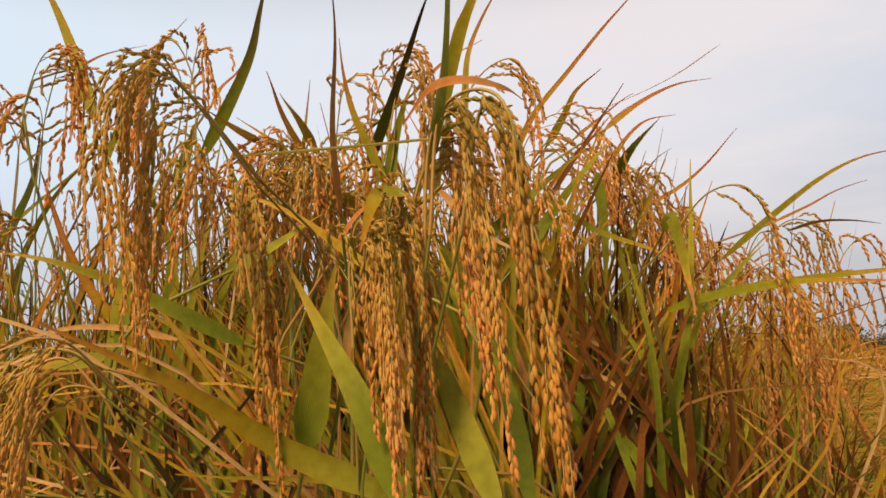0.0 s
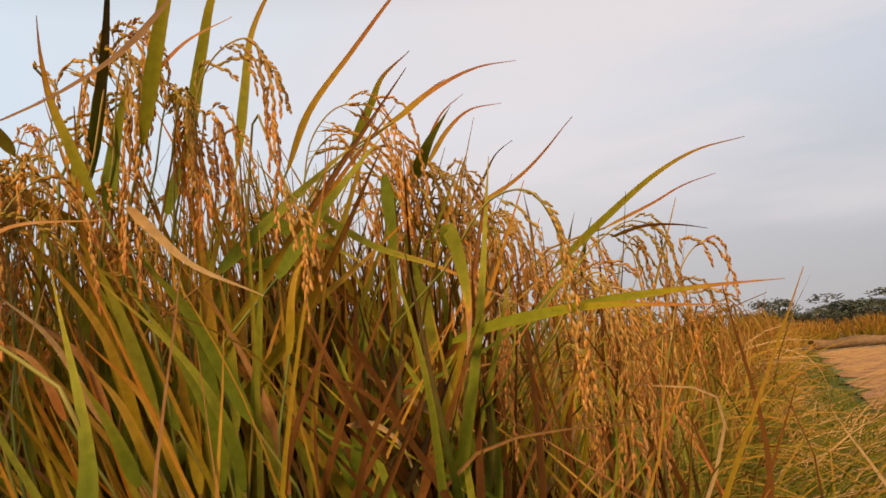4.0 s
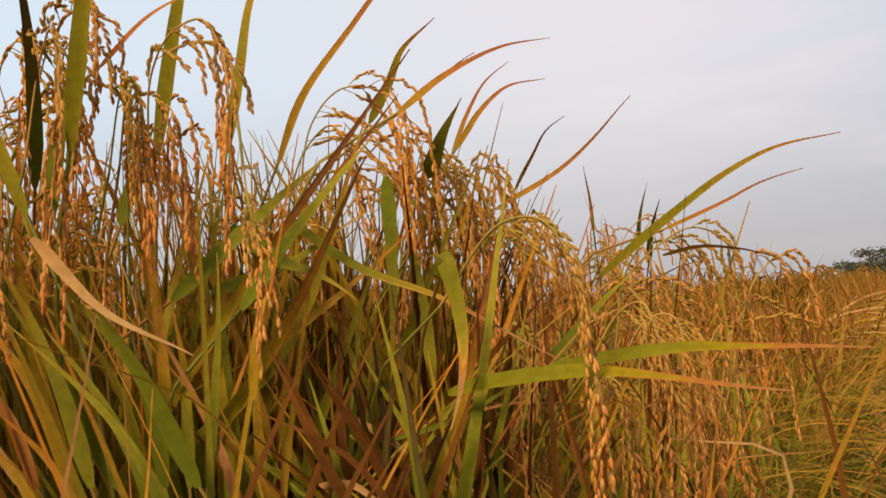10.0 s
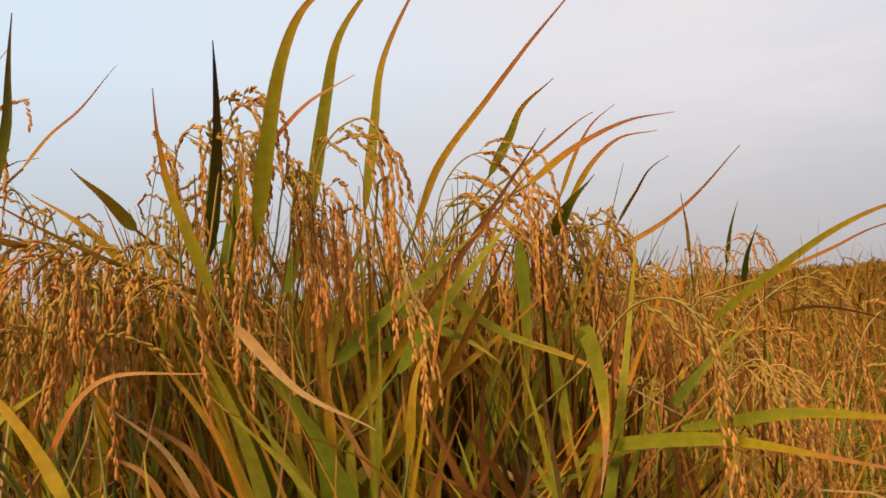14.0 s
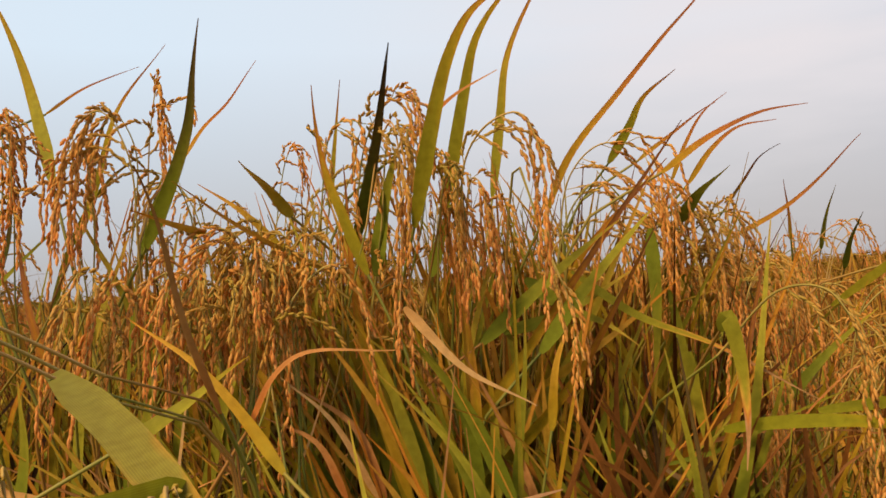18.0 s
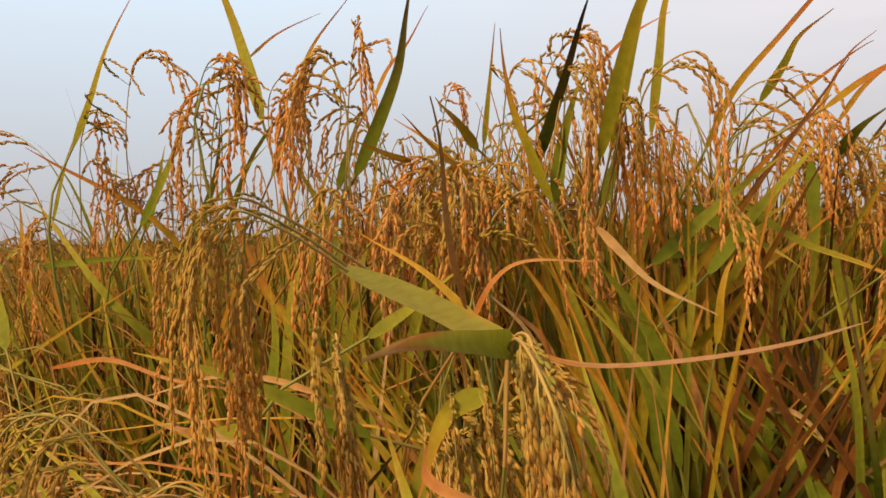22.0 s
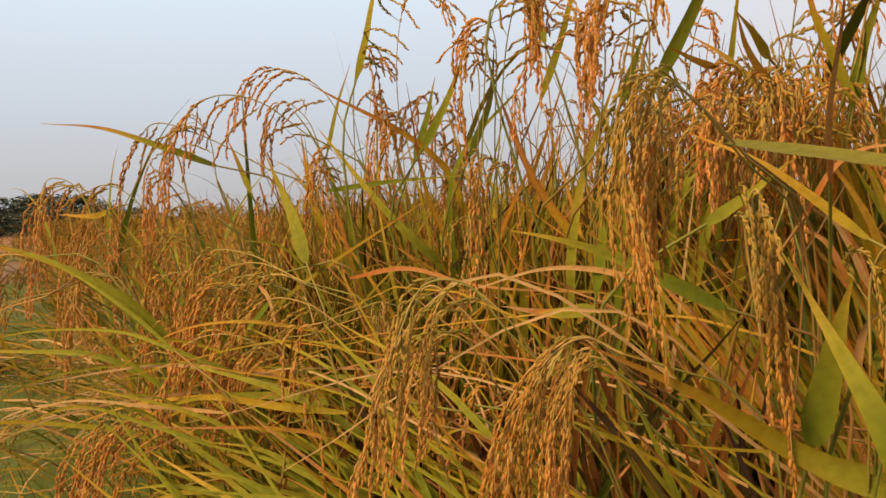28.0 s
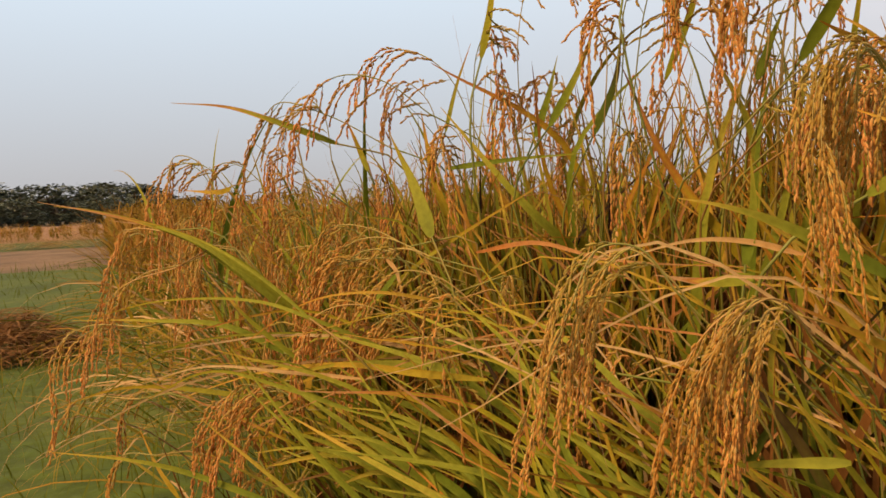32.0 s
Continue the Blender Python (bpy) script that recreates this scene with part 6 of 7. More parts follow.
fan(plant_leftb, 12, (-0.46, 0.84, 0.35), (0.18, 0.06, 0.08), (-0.46, 0.80, 0.74), (0.22, 0.08, 0.10), (3, 8), DRIES, 0.12)
fan(plant_leftc, 40, (-0.84, 0.98, 0.25), (0.14, 0.08, 0.10), (-0.90, 0.94, 0.80), (0.20, 0.12, 0.10), (5, 12), ("green", "lime", "lime", "gold"), 0.08)

# more sheaths low in the clumps, shade put into their dark brown
fan(plant_rightc, 24, (0.20, 0.98, 0.10), (0.18, 0.08, 0.06), (0.22, 0.95, 0.66), (0.24, 0.10, 0.12), (2, 5), ("dead_shaded", "dead_shaded", "dry", "green"), 0.10)
fan(plant_edge, 34, (0.36, 0.96, 0.08), (0.12, 0.08, 0.06), (0.44, 0.90, 0.50), (0.22, 0.12, 0.14), (2, 5), ("dead_shaded", "dry", "lime", "green"), 0.16)
fan(plant_centre, 40, (0.00, 0.90, 0.15), (0.16, 0.05, 0.06), (-0.04, 0.90, 0.74), (0.22, 0.06, 0.12), (3, 8), ("dead_shaded", "dry", "dead_shaded", "green"), 0.06)
fan(plant_leftb, 40, (-0.50, 0.98, 0.15), (0.22, 0.05, 0.06), (-0.50, 0.97, 0.76), (0.28, 0.06, 0.10), (3, 9), ("dead_shaded", "dry", "green", "dead_shaded"), 0.06)

fan(plant_leftb, 56, (-0.56, 1.04, 0.20), (0.34, 0.05, 0.10), (-0.58, 1.04, 0.84), (0.36, 0.06, 0.10), (6, 13), ("green", "dead_shaded", "lime", "dead_shaded"), 0.05)
fan(plant_left, 40, (-0.16, 0.98, 0.20), (0.24, 0.05, 0.10), (-0.18, 0.98, 0.86), (0.26, 0.06, 0.08), (6, 12), ("green", "dead_shaded", "lime", "dead_shaded"), 0.05)
fan(plant_leftc, 30, (-0.95, 1.02, 0.15), (0.16, 0.10, 0.08), (-1.02, 1.0, 0.72), (0.24, 0.12, 0.12), (5, 11), ("green", "lime", "lime", "dry"), 0.10, 0.03)

# more heads of grain among the blades, on stems of their own
def sprinkle(plant, n, lo, hi, kinds=("gold", "pale", "gold")):
    for _ in range(n):
        p = tangle.uniform(lo, hi)
        az = tangle.uniform(0, 2 * np.pi)
        d = np.array([math.cos(az), math.sin(az) * 0.7, 0.0])
        out, drop = tangle.uniform(0.03, 0.08), tangle.uniform(0.05, 0.13)
        pts = [p - d * 0.01 + [0, 0, -0.10], p + d * out * 0.25 + [0, 0, -0.02], p + d * out * 0.7, p + d * out + [0, 0, -drop * 0.5], p + d * out * 1.1 + [0, 0, -drop]]
        panicle(plant, kinds[int(tangle.integers(len(kinds)))], tangle.uniform(55, 85), int(tangle.integers(2, 5)), tangle.uniform(12, 24), *[tuple(q) for q in pts])

# thin dry leaves and stalks that cross one another in front of the shade
CROSS = ("dry", "gold", "dry", "lime", "green")
for plant, n, x, y, z in ((plant_rightc, 5, 0.16, 0.86, 0.72), (plant_edge, 6, 0.32, 0.90, 0.64), (plant_left, 6, -0.24, 0.80, 0.74), (plant_leftb, 6, -0.50, 0.84, 0.72)):
    fan(plant, n, (x - 0.10, y, z - 0.10), (0.08, 0.04, 0.06), (x + 0.10, y, z + 0.10), (0.08, 0.04, 0.06), (1.5, 3.6), CROSS, 0.14)
    fan(plant, n, (x + 0.10, y, z - 0.10), (0.08, 0.04, 0.06), (x - 0.10, y, z + 0.10), (0.08, 0.04, 0.06), (1.5, 3.6), CROSS, 0.14)
# the next row, closing the gaps between the stems
for x, y, top in ((-0.46, 1.22, 0.95), (-0.22, 1.20, 0.97), (0.00, 1.22, 0.97), (0.20, 1.26, 0.93)):
    row_plant = near_plant(x, y, "rice clump of the next row, dense green and brown blades")
    fan(row_plant, 30, (x, y, 0.10), (0.10, 0.06, 0.08), (x, y, top), (0.17, 0.08, 0.08), (9, 15), ("green", "dead_shaded", "lime", "green", "gold"), 0.06)
    sprinkle(row_plant, 4, (x - 0.10, y - 0.05, top - 0.03), (x + 0.10, y + 0.05, top + 0.05))
# the clump at the edge further on, its tops against the sky
plant_far = near_plant(0.50, 1.66, "ripe rice clump further along the edge, upright dark-tipped blades")
leaf(plant_far, "dark2", 12, (0.484, 1.552, 0.882), (0.478, 1.487, 0.923), (0.480, 1.416, 0.962))
leaf(plant_far, "lime", 12, (0.527, 1.884, 0.917), (0.525, 1.820, 0.979), (0.533, 1.760, 1.031))
leaf(plant_far, "rusttip", 6, (0.394, 1.480, 0.929), (0.383, 1.436, 1.018))
fan(plant_far, 40, (0.45, 1.64, 0.20), (0.10, 0.10, 0.10), (0.45, 1.64, 0.87), (0.14, 0.12, 0.10), (8, 14), ("green", "lime", "gold", "dead_shaded", "green"), 0.06)
sprinkle(plant_far, 11, (0.36, 1.54, 0.88), (0.52, 1.74, 0.965))

fan(plant_centre, 18, (-0.06, 0.86, 0.45), (0.08, 0.05, 0.08), (-0.08, 0.86, 0.97), (0.10, 0.06, 0.06), (8, 14), ("green", "lime", "green", "gold"), 0.05)
CANOPY = ("green", "limetall", "lime", "green")
for plant, n, x, y, z in ((plant_centre, 9, 0.00, 0.82, 0.96), (plant_left, 10, -0.24, 0.80, 0.97), (plant_rightc, 9, 0.12, 0.88, 0.88), (plant_leftb, 9, -0.54, 0.86, 0.95)):
    fan(plant, n, (x, y, z - 0.34), (0.12, 0.04, 0.06), (x, y, z), (0.20, 0.05, 0.06), (10, 16), CANOPY, 0.09)
sprinkle(plant_centre, 7, (-0.14, 0.80, 0.86), (0.02, 0.92, 0.96))
sprinkle(plant_centre, 9, (-0.10, 0.84, 0.90), (0.10, 0.98, 1.01))
sprinkle(plant_rightc, 16, (0.02, 0.92, 0.86), (0.28, 1.10, 0.98))
sprinkle(plant_edge, 12, (0.26, 0.94, 0.74), (0.48, 1.10, 0.88))
sprinkle(plant_left, 8, (-0.38, 0.84, 0.92), (-0.10, 1.0, 1.02))
sprinkle(plant_leftb, 9, (-0.72, 0.88, 0.86), (-0.40, 1.05, 0.99))
sprinkle(plant_leftc, 9, (-1.05, 0.85, 0.72), (-0.75, 1.05, 0.90))
fan(plant_rightc, 34, (0.10, 1.00, 0.50), (0.14, 0.06, 0.08), (0.12, 0.96, 0.96), (0.20, 0.10, 0.06), (5, 12), ("green", "lime", "green", "lime", "gold"), 0.07)
fan(plant_centre, 20, (-0.02, 0.90, 0.50), (0.10, 0.05, 0.08), (-0.04, 0.88, 0.97), (0.14, 0.08, 0.06), (5, 12), ("green", "lime", "green", "gold"), 0.07)
fan(plant_leftb, 24, (-0.50, 0.95, 0.50), (0.18, 0.06, 0.08), (-0.50, 0.92, 0.94), (0.24, 0.08, 0.07), (5, 12), ("green", "lime", "green", "gold"), 0.06)

# stems bent over and lying outward in front: long blades that spread from the clumps' feet
lodged = near_plant(-0.30, 0.66, "bent-over rice, long yellow-green blades lying outward in a fan")
YG = ("green", "green", "greentip", "green", "lime")
fan(lodged, 28, (-0.30, 0.56, 0.44), (0.14, 0.06, 0.06), (-0.60, 0.64, 0.67), (0.16, 0.08, 0.08), (4, 9), YG, 0.05, 0.015)
fan(lodged, 24, (0.02, 0.53, 0.42), (0.12, 0.05, 0.06), (-0.30, 0.50, 0.67), (0.16, 0.06, 0.06), (4, 9), YG, 0.05, 0.015)
fan(lodged, 28, (-0.12, 0.54, 0.42), (0.16, 0.05, 0.06), (-0.46, 0.56, 0.56), (0.20, 0.06, 0.06), (4, 9), ("lime", "green", "green", "gold"), 0.06, 0.0)
fan(lodged, 12, (-0.10, 0.62, 0.56), (0.25, 0.06, 0.08), (-0.58, 0.62, 0.66), (0.25, 0.08, 0.08), (1.2, 3), ("dry", "pale", "gold", "lime"), 0.09, 0.04)

fan(lodged, 10, (-0.52, 0.72, 0.60), (0.14, 0.06, 0.08), (-0.98, 0.64, 0.62), (0.18, 0.10, 0.10), (2, 5), ("lime", "lime", "green", "pale"), 0.06, 0.05)
fan(lodged, 26, (-0.60, 0.74, 0.40), (0.18, 0.06, 0.08), (-0.84, 0.66, 0.60), (0.22, 0.10, 0.10), (3, 8), YG, 0.06, 0.02)
fan(lodged, 30, (-0.66, 0.84, 0.52), (0.22, 0.06, 0.08), (-0.76, 0.80, 0.80), (0.28, 0.08, 0.10), (3, 9), YG, 0.06, 0.0)
fan(lodged, 30, (-0.25, 0.66, 0.40), (0.30, 0.05, 0.08), (-0.40, 0.70, 0.62), (0.30, 0.06, 0.10), (3, 8), ("green", "lime", "dry"), 0.06, 0.0)
fan(lodged, 8, (-0.18, 0.55, 0.58), (0.18, 0.05, 0.06), (-0.60, 0.57, 0.68), (0.20, 0.08, 0.07), (1.4, 3), ("pale", "pale", "lime"), 0.09, 0.05)

# heads of grain that hang over the open side, and the blades they lean on
hanging = near_plant(-0.78, 0.84, "rice clump leaning out over the grass with heavy orange panicles")
panicle(hanging, "gold", 75, 10, 18, (-0.638, 0.750, 0.756), (-0.698, 0.744, 0.780), (-0.746, 0.738, 0.774), (-0.779, 0.732, 0.743), (-0.791, 0.726, 0.678), (-0.792, 0.720, 0.650))
panicle(hanging, "gold", 75, 10, 18, (-0.651, 0.770, 0.751), (-0.728, 0.762, 0.790), (-0.784, 0.754, 0.795), (-0.827, 0.746, 0.756), (-0.839, 0.738, 0.675), (-0.839, 0.730, 0.628))
panicle(hanging, "pale", 60, 6, 16, (-0.678, 0.750, 0.766), (-0.724, 0.743, 0.763), (-0.745, 0.737, 0.735), (-0.757, 0.730, 0.704))
panicle(hanging, "gold", 70, 8, 16, (-0.610, 0.740, 0.710), (-0.656, 0.725, 0.700), (-0.696, 0.710, 0.671), (-0.729, 0.695, 0.630), (-0.745, 0.680, 0.591))
panicle(hanging, "gold", 65, 7, 16, (-0.620, 0.730, 0.698), (-0.678, 0.720, 0.687), (-0.705, 0.710, 0.656), (-0.715, 0.700, 0.617), (-0.710, 0.690, 0.588))
panicle(hanging, "gold", 70, 9, 16, (-0.838, 0.760, 0.588), (-0.915, 0.745, 0.584), (-0.965, 0.730, 0.561), (-0.996, 0.715, 0.514), (-1.001, 0.700, 0.439))
panicle(hanging, "gold", 70, 9, 16, (-0.840, 0.750, 0.575), (-0.909, 0.738, 0.571), (-0.967, 0.725, 0.531), (-0.982, 0.713, 0.485), (-0.986, 0.700, 0.425))
panicle(hanging, "gold", 70, 8, 16, (-0.770, 0.720, 0.566), (-0.852, 0.707, 0.554), (-0.901, 0.693, 0.508), (-0.915, 0.680, 0.465))
panicle(hanging, "pale", 70, 8, 16, (-0.690, 0.660, 0.548), (-0.772, 0.647, 0.528), (-0.828, 0.633, 0.498), (-0.869, 0.620, 0.455))
panicle(hanging, "gold", 65, 8, 14, (-1.028, 0.720, 0.749), (-1.086, 0.705, 0.738), (-1.120, 0.690, 0.711), (-1.118, 0.675, 0.673), (-1.109, 0.660, 0.628))
panicle(hanging, "gold", 65, 8, 14, (-1.017, 0.700, 0.747), (-1.109, 0.680, 0.720), (-1.131, 0.660, 0.682), (-1.128, 0.640, 0.646), (-1.121, 0.620, 0.588))
panicle(hanging, "gold", 45, 4, 12, (-1.058, 0.720, 0.797), (-1.110, 0.710, 0.802), (-1.128, 0.700, 0.791), (-1.132, 0.690, 0.763), (-1.141, 0.680, 0.740))
panicle(hanging, "pale", 60, 6, 14, (-1.067, 0.680, 0.666), (-1.159, 0.655, 0.666), (-1.181, 0.630, 0.645), (-1.168, 0.605, 0.587), (-1.142, 0.580, 0.511))
panicle(hanging, "pale", 50, 4, 12, (-1.090, 0.680, 0.661), (-1.160, 0.660, 0.657), (-1.169, 0.640, 0.636), (-1.156, 0.620, 0.601))
panicle(hanging, "gold", 60, 6, 8, (-0.993, 0.780, 0.810), (-1.032, 0.764, 0.896), (-1.059, 0.748, 0.903), (-1.060, 0.732, 0.861), (-1.056, 0.716, 0.797), (-1.050, 0.700, 0.719))
panicle(hanging, "pale", 50, 5, 10, (-0.976, 0.820, 0.882), (-0.983, 0.807, 0.858), (-0.987, 0.793, 0.817), (-0.986, 0.780, 0.761))
panicle(hanging, "gold", 55, 6, 10, (-1.033, 0.800, 0.777), (-1.055, 0.787, 0.761), (-1.058, 0.773, 0.728), (-1.058, 0.760, 0.639))
panicle(hanging, "gold", 55, 6, 14, (-1.065, 0.740, 0.559), (-1.133, 0.727, 0.556), (-1.162, 0.713, 0.531), (-1.156, 0.700, 0.468))
panicle(hanging, "pale", 45, 5, 12, (-1.062, 0.660, 0.569), (-1.166, 0.640, 0.564), (-1.177, 0.620, 0.536), (-1.187, 0.600, 0.493))
panicle(hanging, "lime", 50, 5, 12, (-1.009, 0.640, 0.502), (-1.059, 0.627, 0.500), (-1.066, 0.613, 0.480), (-1.062, 0.600, 0.455))
leaf(hanging, "limetip", 13, (-0.835, 0.760, 0.657), (-0.906, 0.725, 0.742), (-1.002, 0.690, 0.794), (-1.068, 0.655, 0.819), (-1.196, 0.620, 0.846))
leaf(hanging, "lime", 11, (-0.517, 0.660, 0.639), (-0.621, 0.647, 0.646), (-0.720, 0.633, 0.639), (-0.813, 0.620, 0.605))
leaf(hanging, "green", 9, (-0.767, 0.600, 0.484), (-0.890, 0.573, 0.515), (-0.954, 0.547, 0.530), (-1.063, 0.520, 0.537))
leaf(hanging, "gold", 12, (-0.803, 0.700, 0.567), (-0.784, 0.700, 0.626), (-0.753, 0.700, 0.663))
leaf(hanging, "green", 13, (-0.507, 0.660, 0.556), (-0.574, 0.660, 0.585), (-0.663, 0.660, 0.609), (-0.742, 0.660, 0.649))
leaf(hanging, "green", 12, (-0.474, 0.620, 0.526), (-0.533, 0.613, 0.572), (-0.596, 0.607, 0.599), (-0.664, 0.600, 0.603))
leaf(hanging, "lime", 13, (-0.471, 0.640, 0.555), (-0.527, 0.627, 0.592), (-0.592, 0.613, 0.619), (-0.648, 0.600, 0.623))
leaf(hanging, "green", 12, (-0.502, 0.600, 0.517), (-0.555, 0.593, 0.552), (-0.611, 0.587, 0.576), (-0.680, 0.580, 0.576))
leaf(hanging, "lime", 10, (-0.516, 0.680, 0.598), (-0.566, 0.673, 0.645), (-0.626, 0.667, 0.667), (-0.692, 0.660, 0.665))
leaf(hanging, "green", 10, (-0.849, 0.720, 0.633), (-0.927, 0.700, 0.669), (-1.055, 0.680, 0.675), (-1.197, 0.660, 0.672))
leaf(hanging, "lime", 9, (-0.807, 0.700, 0.567), (-0.901, 0.660, 0.589), (-1.043, 0.620, 0.594), (-1.164, 0.580, 0.559))
leaf(hanging, "green", 9, (-0.667, 0.720, 0.738), (-0.694, 0.710, 0.705), (-0.766, 0.700, 0.655))
leaf(hanging, "gold", 9, (-0.971, 0.640, 0.447), (-1.011, 0.640, 0.487), (-1.039, 0.640, 0.537))
leaf(hanging, "green", 12, (-0.453, 0.660, 0.620), (-0.513, 0.653, 0.652), (-0.562, 0.647, 0.674), (-0.630, 0.640, 0.678))
leaf(hanging, "green", 11, (-0.554, 0.600, 0.521), (-0.617, 0.593, 0.550), (-0.702, 0.587, 0.560), (-0.778, 0.580, 0.547))
fan(hanging, 34, (-0.40, 0.62, 0.40), (0.14, 0.05, 0.06), (-0.66, 0.62, 0.62), (0.18, 0.07, 0.08), (8, 13), ("green", "green", "lime", "green"), 0.05, 0.02)
# brown dead sheaths under the lodged blades, their dark colour standing for shade
fan(lodged, 46, (-0.20, 0.63, 0.47), (0.09, 0.04, 0.06), (-0.20, 0.62, 0.70), (0.09, 0.05, 0.06), (6, 12), ("dead_shaded", "dead_shaded", "dead_shaded", "dark", "green"), 0.06)
fan(lodged, 60, (-0.50, 0.69, 0.40), (0.18, 0.04, 0.06), (-0.50, 0.68, 0.65), (0.18, 0.05, 0.06), (6, 12), ("dead_shaded", "dead_shaded", "dead_shaded", "dark", "green"), 0.06)
fan(lodged, 46, (0.14, 0.83, 0.56), (0.09, 0.04, 0.06), (0.15, 0.82, 0.79), (0.09, 0.05, 0.06), (6, 12), ("dead_shaded", "dead_shaded", "dead_shaded", "dark", "green"), 0.06)
# the heavy mass of pale heads in front of the middle clump
sprinkle(plant_centre, 12, (-0.17, 0.69, 0.91), (-0.10, 0.76, 0.94), ("pale", "gold", "pale"))
sprinkle(lodged, 9, (-0.62, 0.60, 0.66), (-0.30, 0.74, 0.74), ("lime", "pale", "gold"))
sprinkle(lodged, 8, (-0.90, 0.68, 0.64), (-0.58, 0.84, 0.78), ("gold", "gold", "pale"))
for i in range(9):
    culm_to(lodged, (-0.42 + 0.05 * i, 0.60 + 0.01 * (i % 3), 0.66), (-1.0, -0.2, 0.3))

# ---- bent rice, straw and grass along the outer edges: too many to count ----
def litter(name, n, place, length, width, lift, bend, mats, label, category):
    groups = [[] for _ in mats]
    for _ in range(n):
        x, y, z, az = place()
        ln = tangle.uniform(*length)
        m = 7
        a = np.radians(tangle.uniform(*lift)) - np.radians(tangle.uniform(*bend)) * np.linspace(0, 1, m) ** 1.4
        st = ln / (m - 1)
        q = np.concatenate([[0], np.cumsum(np.cos(a[:-1]) * st)]); h = np.concatenate([[0], np.cumsum(np.sin(a[:-1]) * st)])
        line = np.stack([x + q * math.cos(az), y + q * math.sin(az), np.maximum(z + h, 0.008)], 1)
        groups[int(tangle.integers(len(mats)))].append(strip(line, tangle.uniform(*width), face=(0.3 * tangle.normal(), -0.6, 1), twist=tangle.uniform(-1, 1)))
    first = None
    for g, mat in zip(groups, mats):
        ob = part(name if first is None else "blades", mesh_of(name, *joined(g)), mat, first)
        tagged(ob, kind="stuff")
        if first is None:
            first = tagged(ob, label, category)
    return first

def in_clumps(x0, x1, y0, y1, z0, z1):
    def place():
        return tangle.uniform(x0, x1), tangle.uniform(y0, y1), tangle.uniform(z0, z1), tangle.uniform(0, 6.3)
    return place

# filling of the clumps; its dark colour carries the inner shade
OLD_SHADED = "dense brown dead sheaths and green blades inside the rice clumps, coloured dark for shade"
litter("inner_blades", 1500, in_clumps(-0.75, 0.24, 0.96, 1.40, 0.02, 0.42), (0.36, 0.56), (0.007, 0.013), (68, 94), (0, 45), (old_shaded_leaf, old_shaded_leaf, row_leaf), OLD_SHADED, "rice blades")
litter("inner_blades", 700, in_clumps(-1.10, -0.70, 0.98, 1.40, 0.02, 0.32), (0.32, 0.50), (0.007, 0.013), (65, 94), (0, 50), (old_shaded_leaf, row_leaf, row_leaf), OLD_SHADED, "rice blades")
litter("inner_blades", 700, in_clumps(0.20, 0.46, 1.00, 1.40, 0.02, 0.30), (0.30, 0.46), (0.006, 0.012), (60, 95), (0, 60), (old_shaded_leaf, old_shaded_leaf, row_leaf), OLD_SHADED, "rice blades")
litter("inner_blades", 900, in_clumps(-0.62, 0.40, 0.86, 1.00, 0.02, 0.34), (0.26, 0.42), (0.004, 0.010), (50, 95), (0, 70), (old_shaded_leaf, old_shaded_leaf, row_leaf), OLD_SHADED, "rice blades")
litter("inner_blades", 800, in_clumps(-0.95, -0.28, 0.94, 1.25, 0.10, 0.48), (0.34, 0.50), (0.008, 0.014), (70, 96), (0, 35), (row_leaf, row_leaf, old_shaded_leaf), OLD_SHADED, "rice blades")
litter("inner_blades", 1100, in_clumps(-0.30, 0.20, 0.98, 1.20, 0.28, 0.53), (0.40, 0.50), (0.009, 0.015), (74, 96), (0, 30), (old_shaded_leaf, row_leaf, row_leaf), OLD_SHADED, "rice blades")
litter("inner_blades", 800, in_clumps(-0.95, -0.02, 0.64, 0.90, 0.0, 0.30), (0.20, 0.36), (0.005, 0.011), (20, 85), (0, 60), (old_shaded_leaf, old_shaded_leaf, row_leaf), OLD_SHADED, "rice blades")

OUT_AZ = math.atan2(-0.43, 0.90)
def along_edge(d0, d1, o0, o1, z0, z1, spread=0.8):
    def place():
        x, y = edge_point(tangle.uniform(d0, d1), tangle.uniform(o0, o1))
        return x, y, tangle.uniform(z0, z1), OUT_AZ + tangle.normal() * spread
    return place

litter("bent_rice", 800, along_edge(0.3, 3.2, -0.45, 0.0, 0.10, 0.55), (0.25, 0.5), (0.002, 0.005), (-20, 40), (30, 110), (field_leaf, grass_leaf, grass_leaf, field_leaf), "bent and tangled rice blades and straw along the field's edge", "rice straw")
litter("bent_rice", 900, along_edge(3.0, 10.0, -0.5, 0.0, 0.05, 0.7), (0.3, 0.6), (0.008, 0.014), (-10, 50), (40, 120), (field_leaf, straw_leaf, field_leaf), "tangled ripe rice leaning out of the field's edge", "rice straw")
litter("grass", 2600, along_edge(0.0, 6.0, -0.1, 0.75, 0.0, 0.02, 2.0), (0.08, 0.30), (0.003, 0.006), (50, 90), (10, 80), (grass_leaf, grass_leaf, field_leaf), "short green grass with dry blades on the field bank", "grass")
litter("grass", 1500, along_edge(6.0, 26.0, -0.05, 0.58, 0.0, 0.02, 2.0), (0.10, 0.22), (0.006, 0.012), (50, 90), (10, 60), (grass_leaf,), "short green grass strip along the rice", "grass")
litter("cut_straw", 5000, along_edge(2.2, 26.0, 0.6, 9.0, 0.0, 0.06, 0.5), (0.25, 0.6), (0.006, 0.014), (0, 18), (0, 40), (straw_leaf,), "loose pale straw lying on the harvested field", "straw")
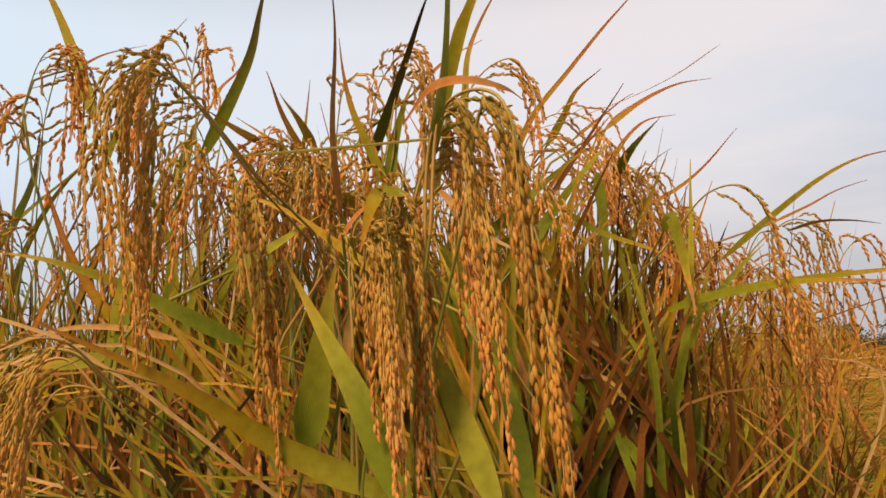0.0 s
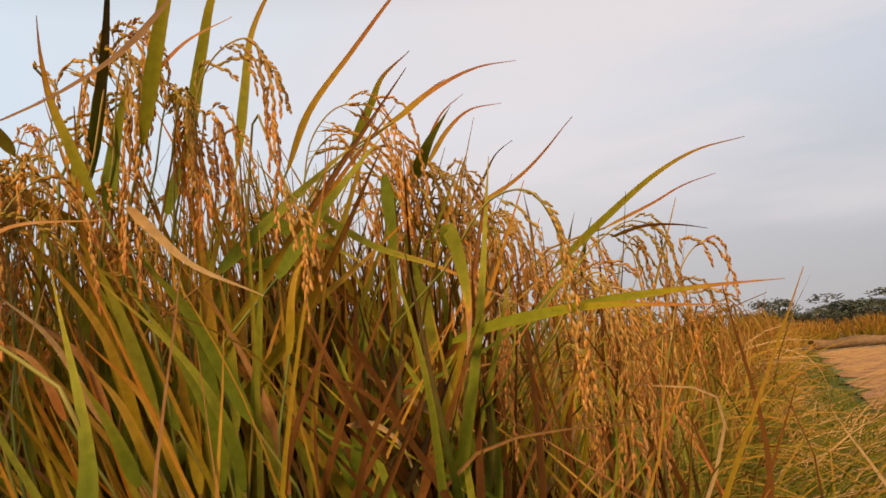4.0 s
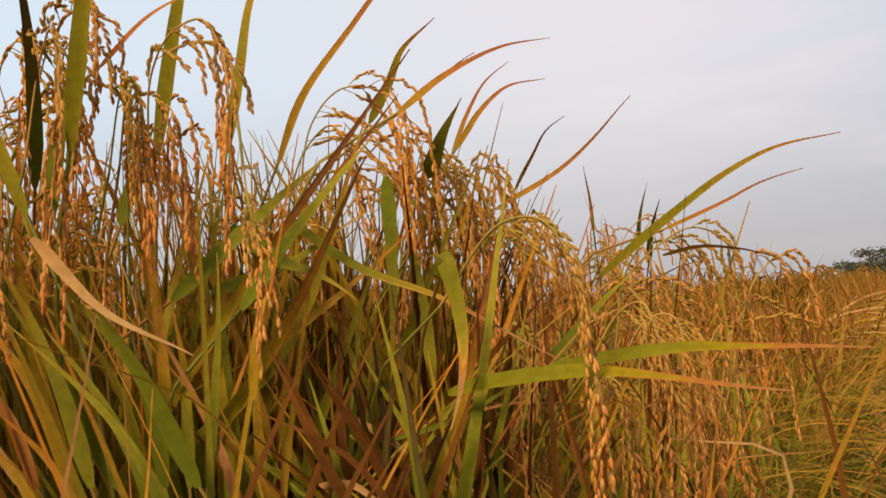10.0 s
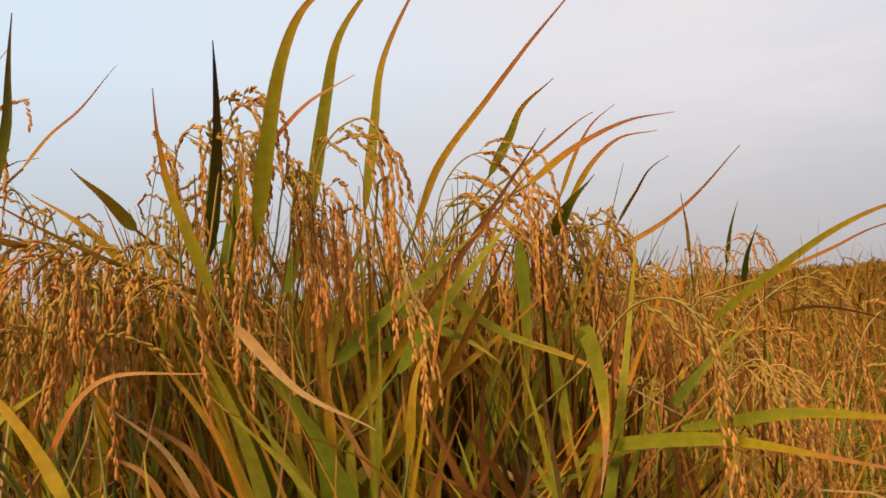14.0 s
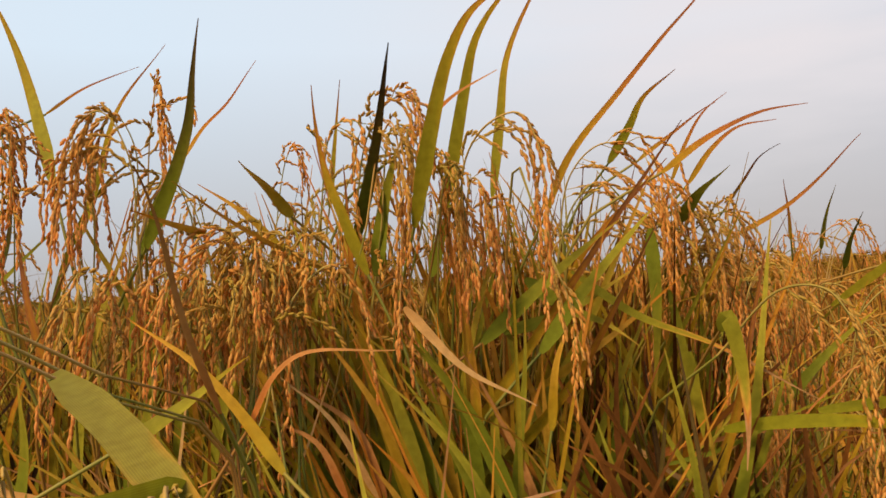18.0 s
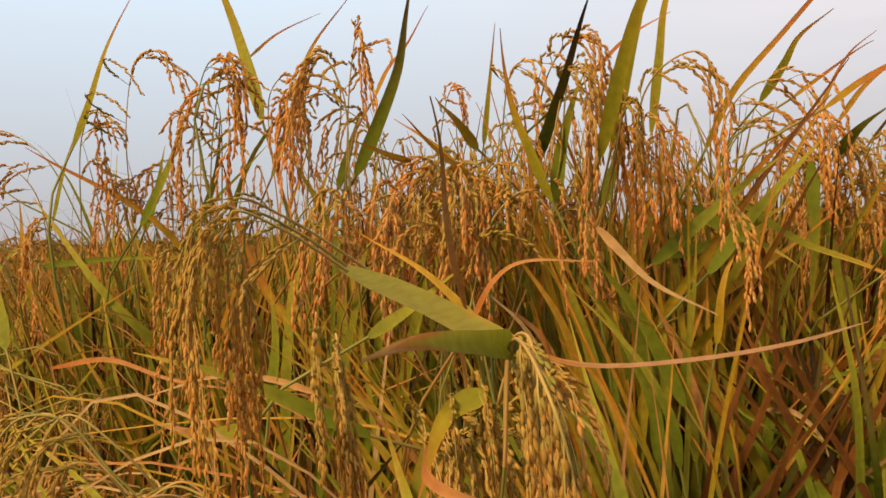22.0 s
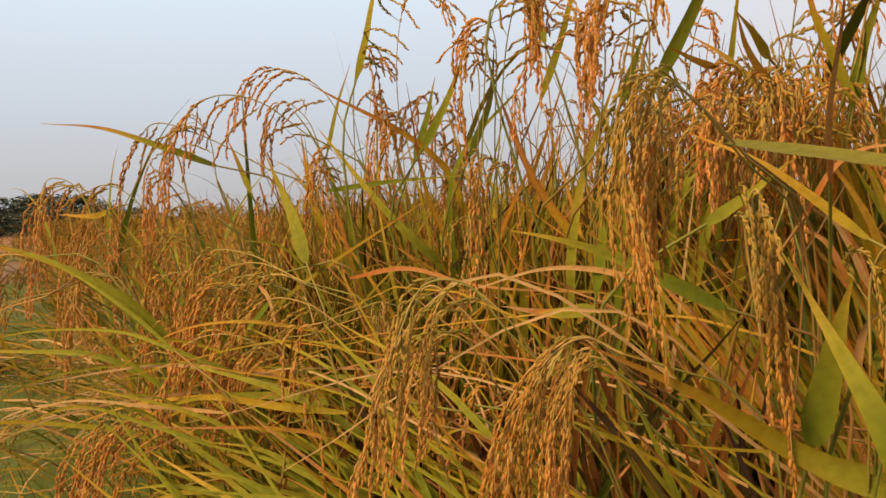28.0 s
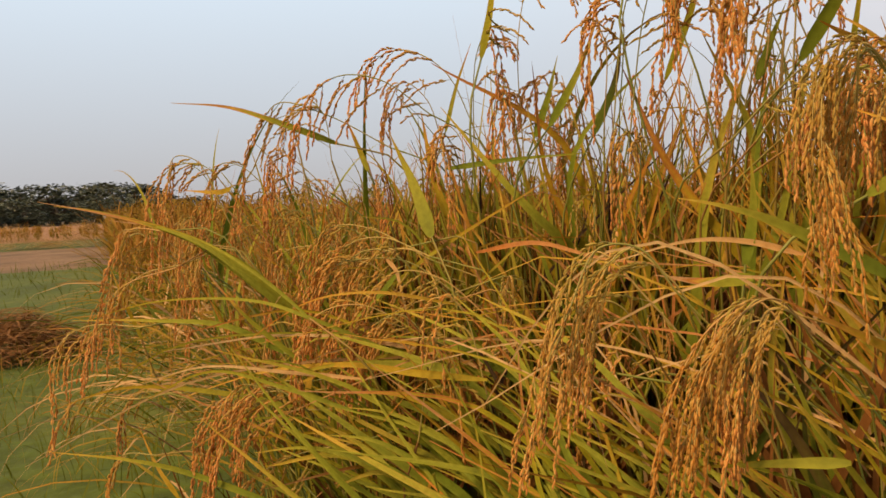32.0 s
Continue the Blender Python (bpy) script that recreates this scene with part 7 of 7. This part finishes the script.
litter("bent_rice", 1500, along_edge(0.5, 4.6, -0.05, 0.62, 0.04, 0.30, 1.1), (0.28, 0.55), (0.003, 0.007), (0, 50), (40, 120), (grass_leaf, field_leaf, straw_leaf, grass_leaf), "lodged yellow-green rice sprawling over the bank beside the cut field", "rice straw")
litter("bent_rice", 150, along_edge(1.0, 3.0, 0.0, 0.6, 0.0, 0.18, 1.2), (0.25, 0.5), (0.003, 0.006), (0, 35), (30, 90), (grass_leaf, field_leaf, grass_leaf), "fallen blades lying over the grass", "rice straw")

def along_left(d0, d1, o0, o1, z0, z1, spread=0.9):
    def place():
        x, y = edge_left(tangle.uniform(d0, d1), tangle.uniform(o0, o1))
        return x, y, tangle.uniform(z0, z1), math.atan2(-0.81, -0.59) + tangle.normal() * spread
    return place

litter("bent_rice", 380, along_left(0.5, 3.0, -0.35, 0.12, 0.10, 0.55), (0.3, 0.6), (0.004, 0.010), (5, 50), (40, 120), (field_leaf, straw_leaf, grass_leaf, field_leaf), "bent yellow-green rice blades leaning over the grass", "rice straw")
litter("grass", 3200, along_left(-1.0, 5.0, -0.1, 2.4, 0.0, 0.02, 2.5), (0.06, 0.22), (0.003, 0.006), (50, 90), (10, 80), (grass_leaf, grass_leaf, grass_leaf, field_leaf), "short green grass beside the rice", "grass")
litter("grass", 1800, along_left(5.0, 14.0, 0.0, 9.0, 0.0, 0.02, 2.5), (0.08, 0.2), (0.008, 0.014), (50, 90), (10, 60), (grass_leaf,), "short green grass of the open field", "grass")

old_straw = blade("old_straw", [(0.0, (0.15, 0.075, 0.035)), (0.5, (0.33, 0.18, 0.085)), (1.0, (0.20, 0.10, 0.045))], 0.1, 0.8, island=True)

def straw_heap(d, off, size, label, count=420, mat=straw_leaf):
    cx, cy = edge_left(d, off)
    pieces = []
    for _ in range(int(count * size)):
        a, q = tangle.uniform(0, 6.3), tangle.uniform(0, 1) ** 0.7
        h = 0.42 * size * (1 - q ** 1.6) * tangle.uniform(0.2, 1.0)
        ln = tangle.uniform(0.25, 0.6) * size
        b = tangle.uniform(0, 6.3)
        c = np.array([cx + math.cos(a) * q * 0.75 * size, cy + math.sin(a) * q * 0.55 * size, h + 0.01])
        e = np.array([math.cos(b), math.sin(b), tangle.uniform(-0.35, 0.2)]) * ln * 0.5
        l3 = np.array([c - e, c + [0, 0, 0.03], c + e]); l3[:, 2] = np.maximum(l3[:, 2], 0.006)
        pieces.append(strip(smooth_line(l3, 5), 0.010, face=(0, 0, 1), twist=tangle.uniform(-1, 1)))
    ob = part("straw_heap", mesh_of("straw_heap", *joined(pieces)), mat)
    return tagged(ob, label, "straw heap", "straw heaps on the cut fields", "stuff")

straw_heap(4.35, 0.70, 0.66, "heap of cut brown straw on the green grass", 2200, old_straw)
for d, off in ((25.0, 0.8), (25.6, 2.6), (26.0, 4.6), (26.5, 6.6), (27.0, 9.0)):
    straw_heap(d, off, 1.8, "low far heap of cut rice straw")
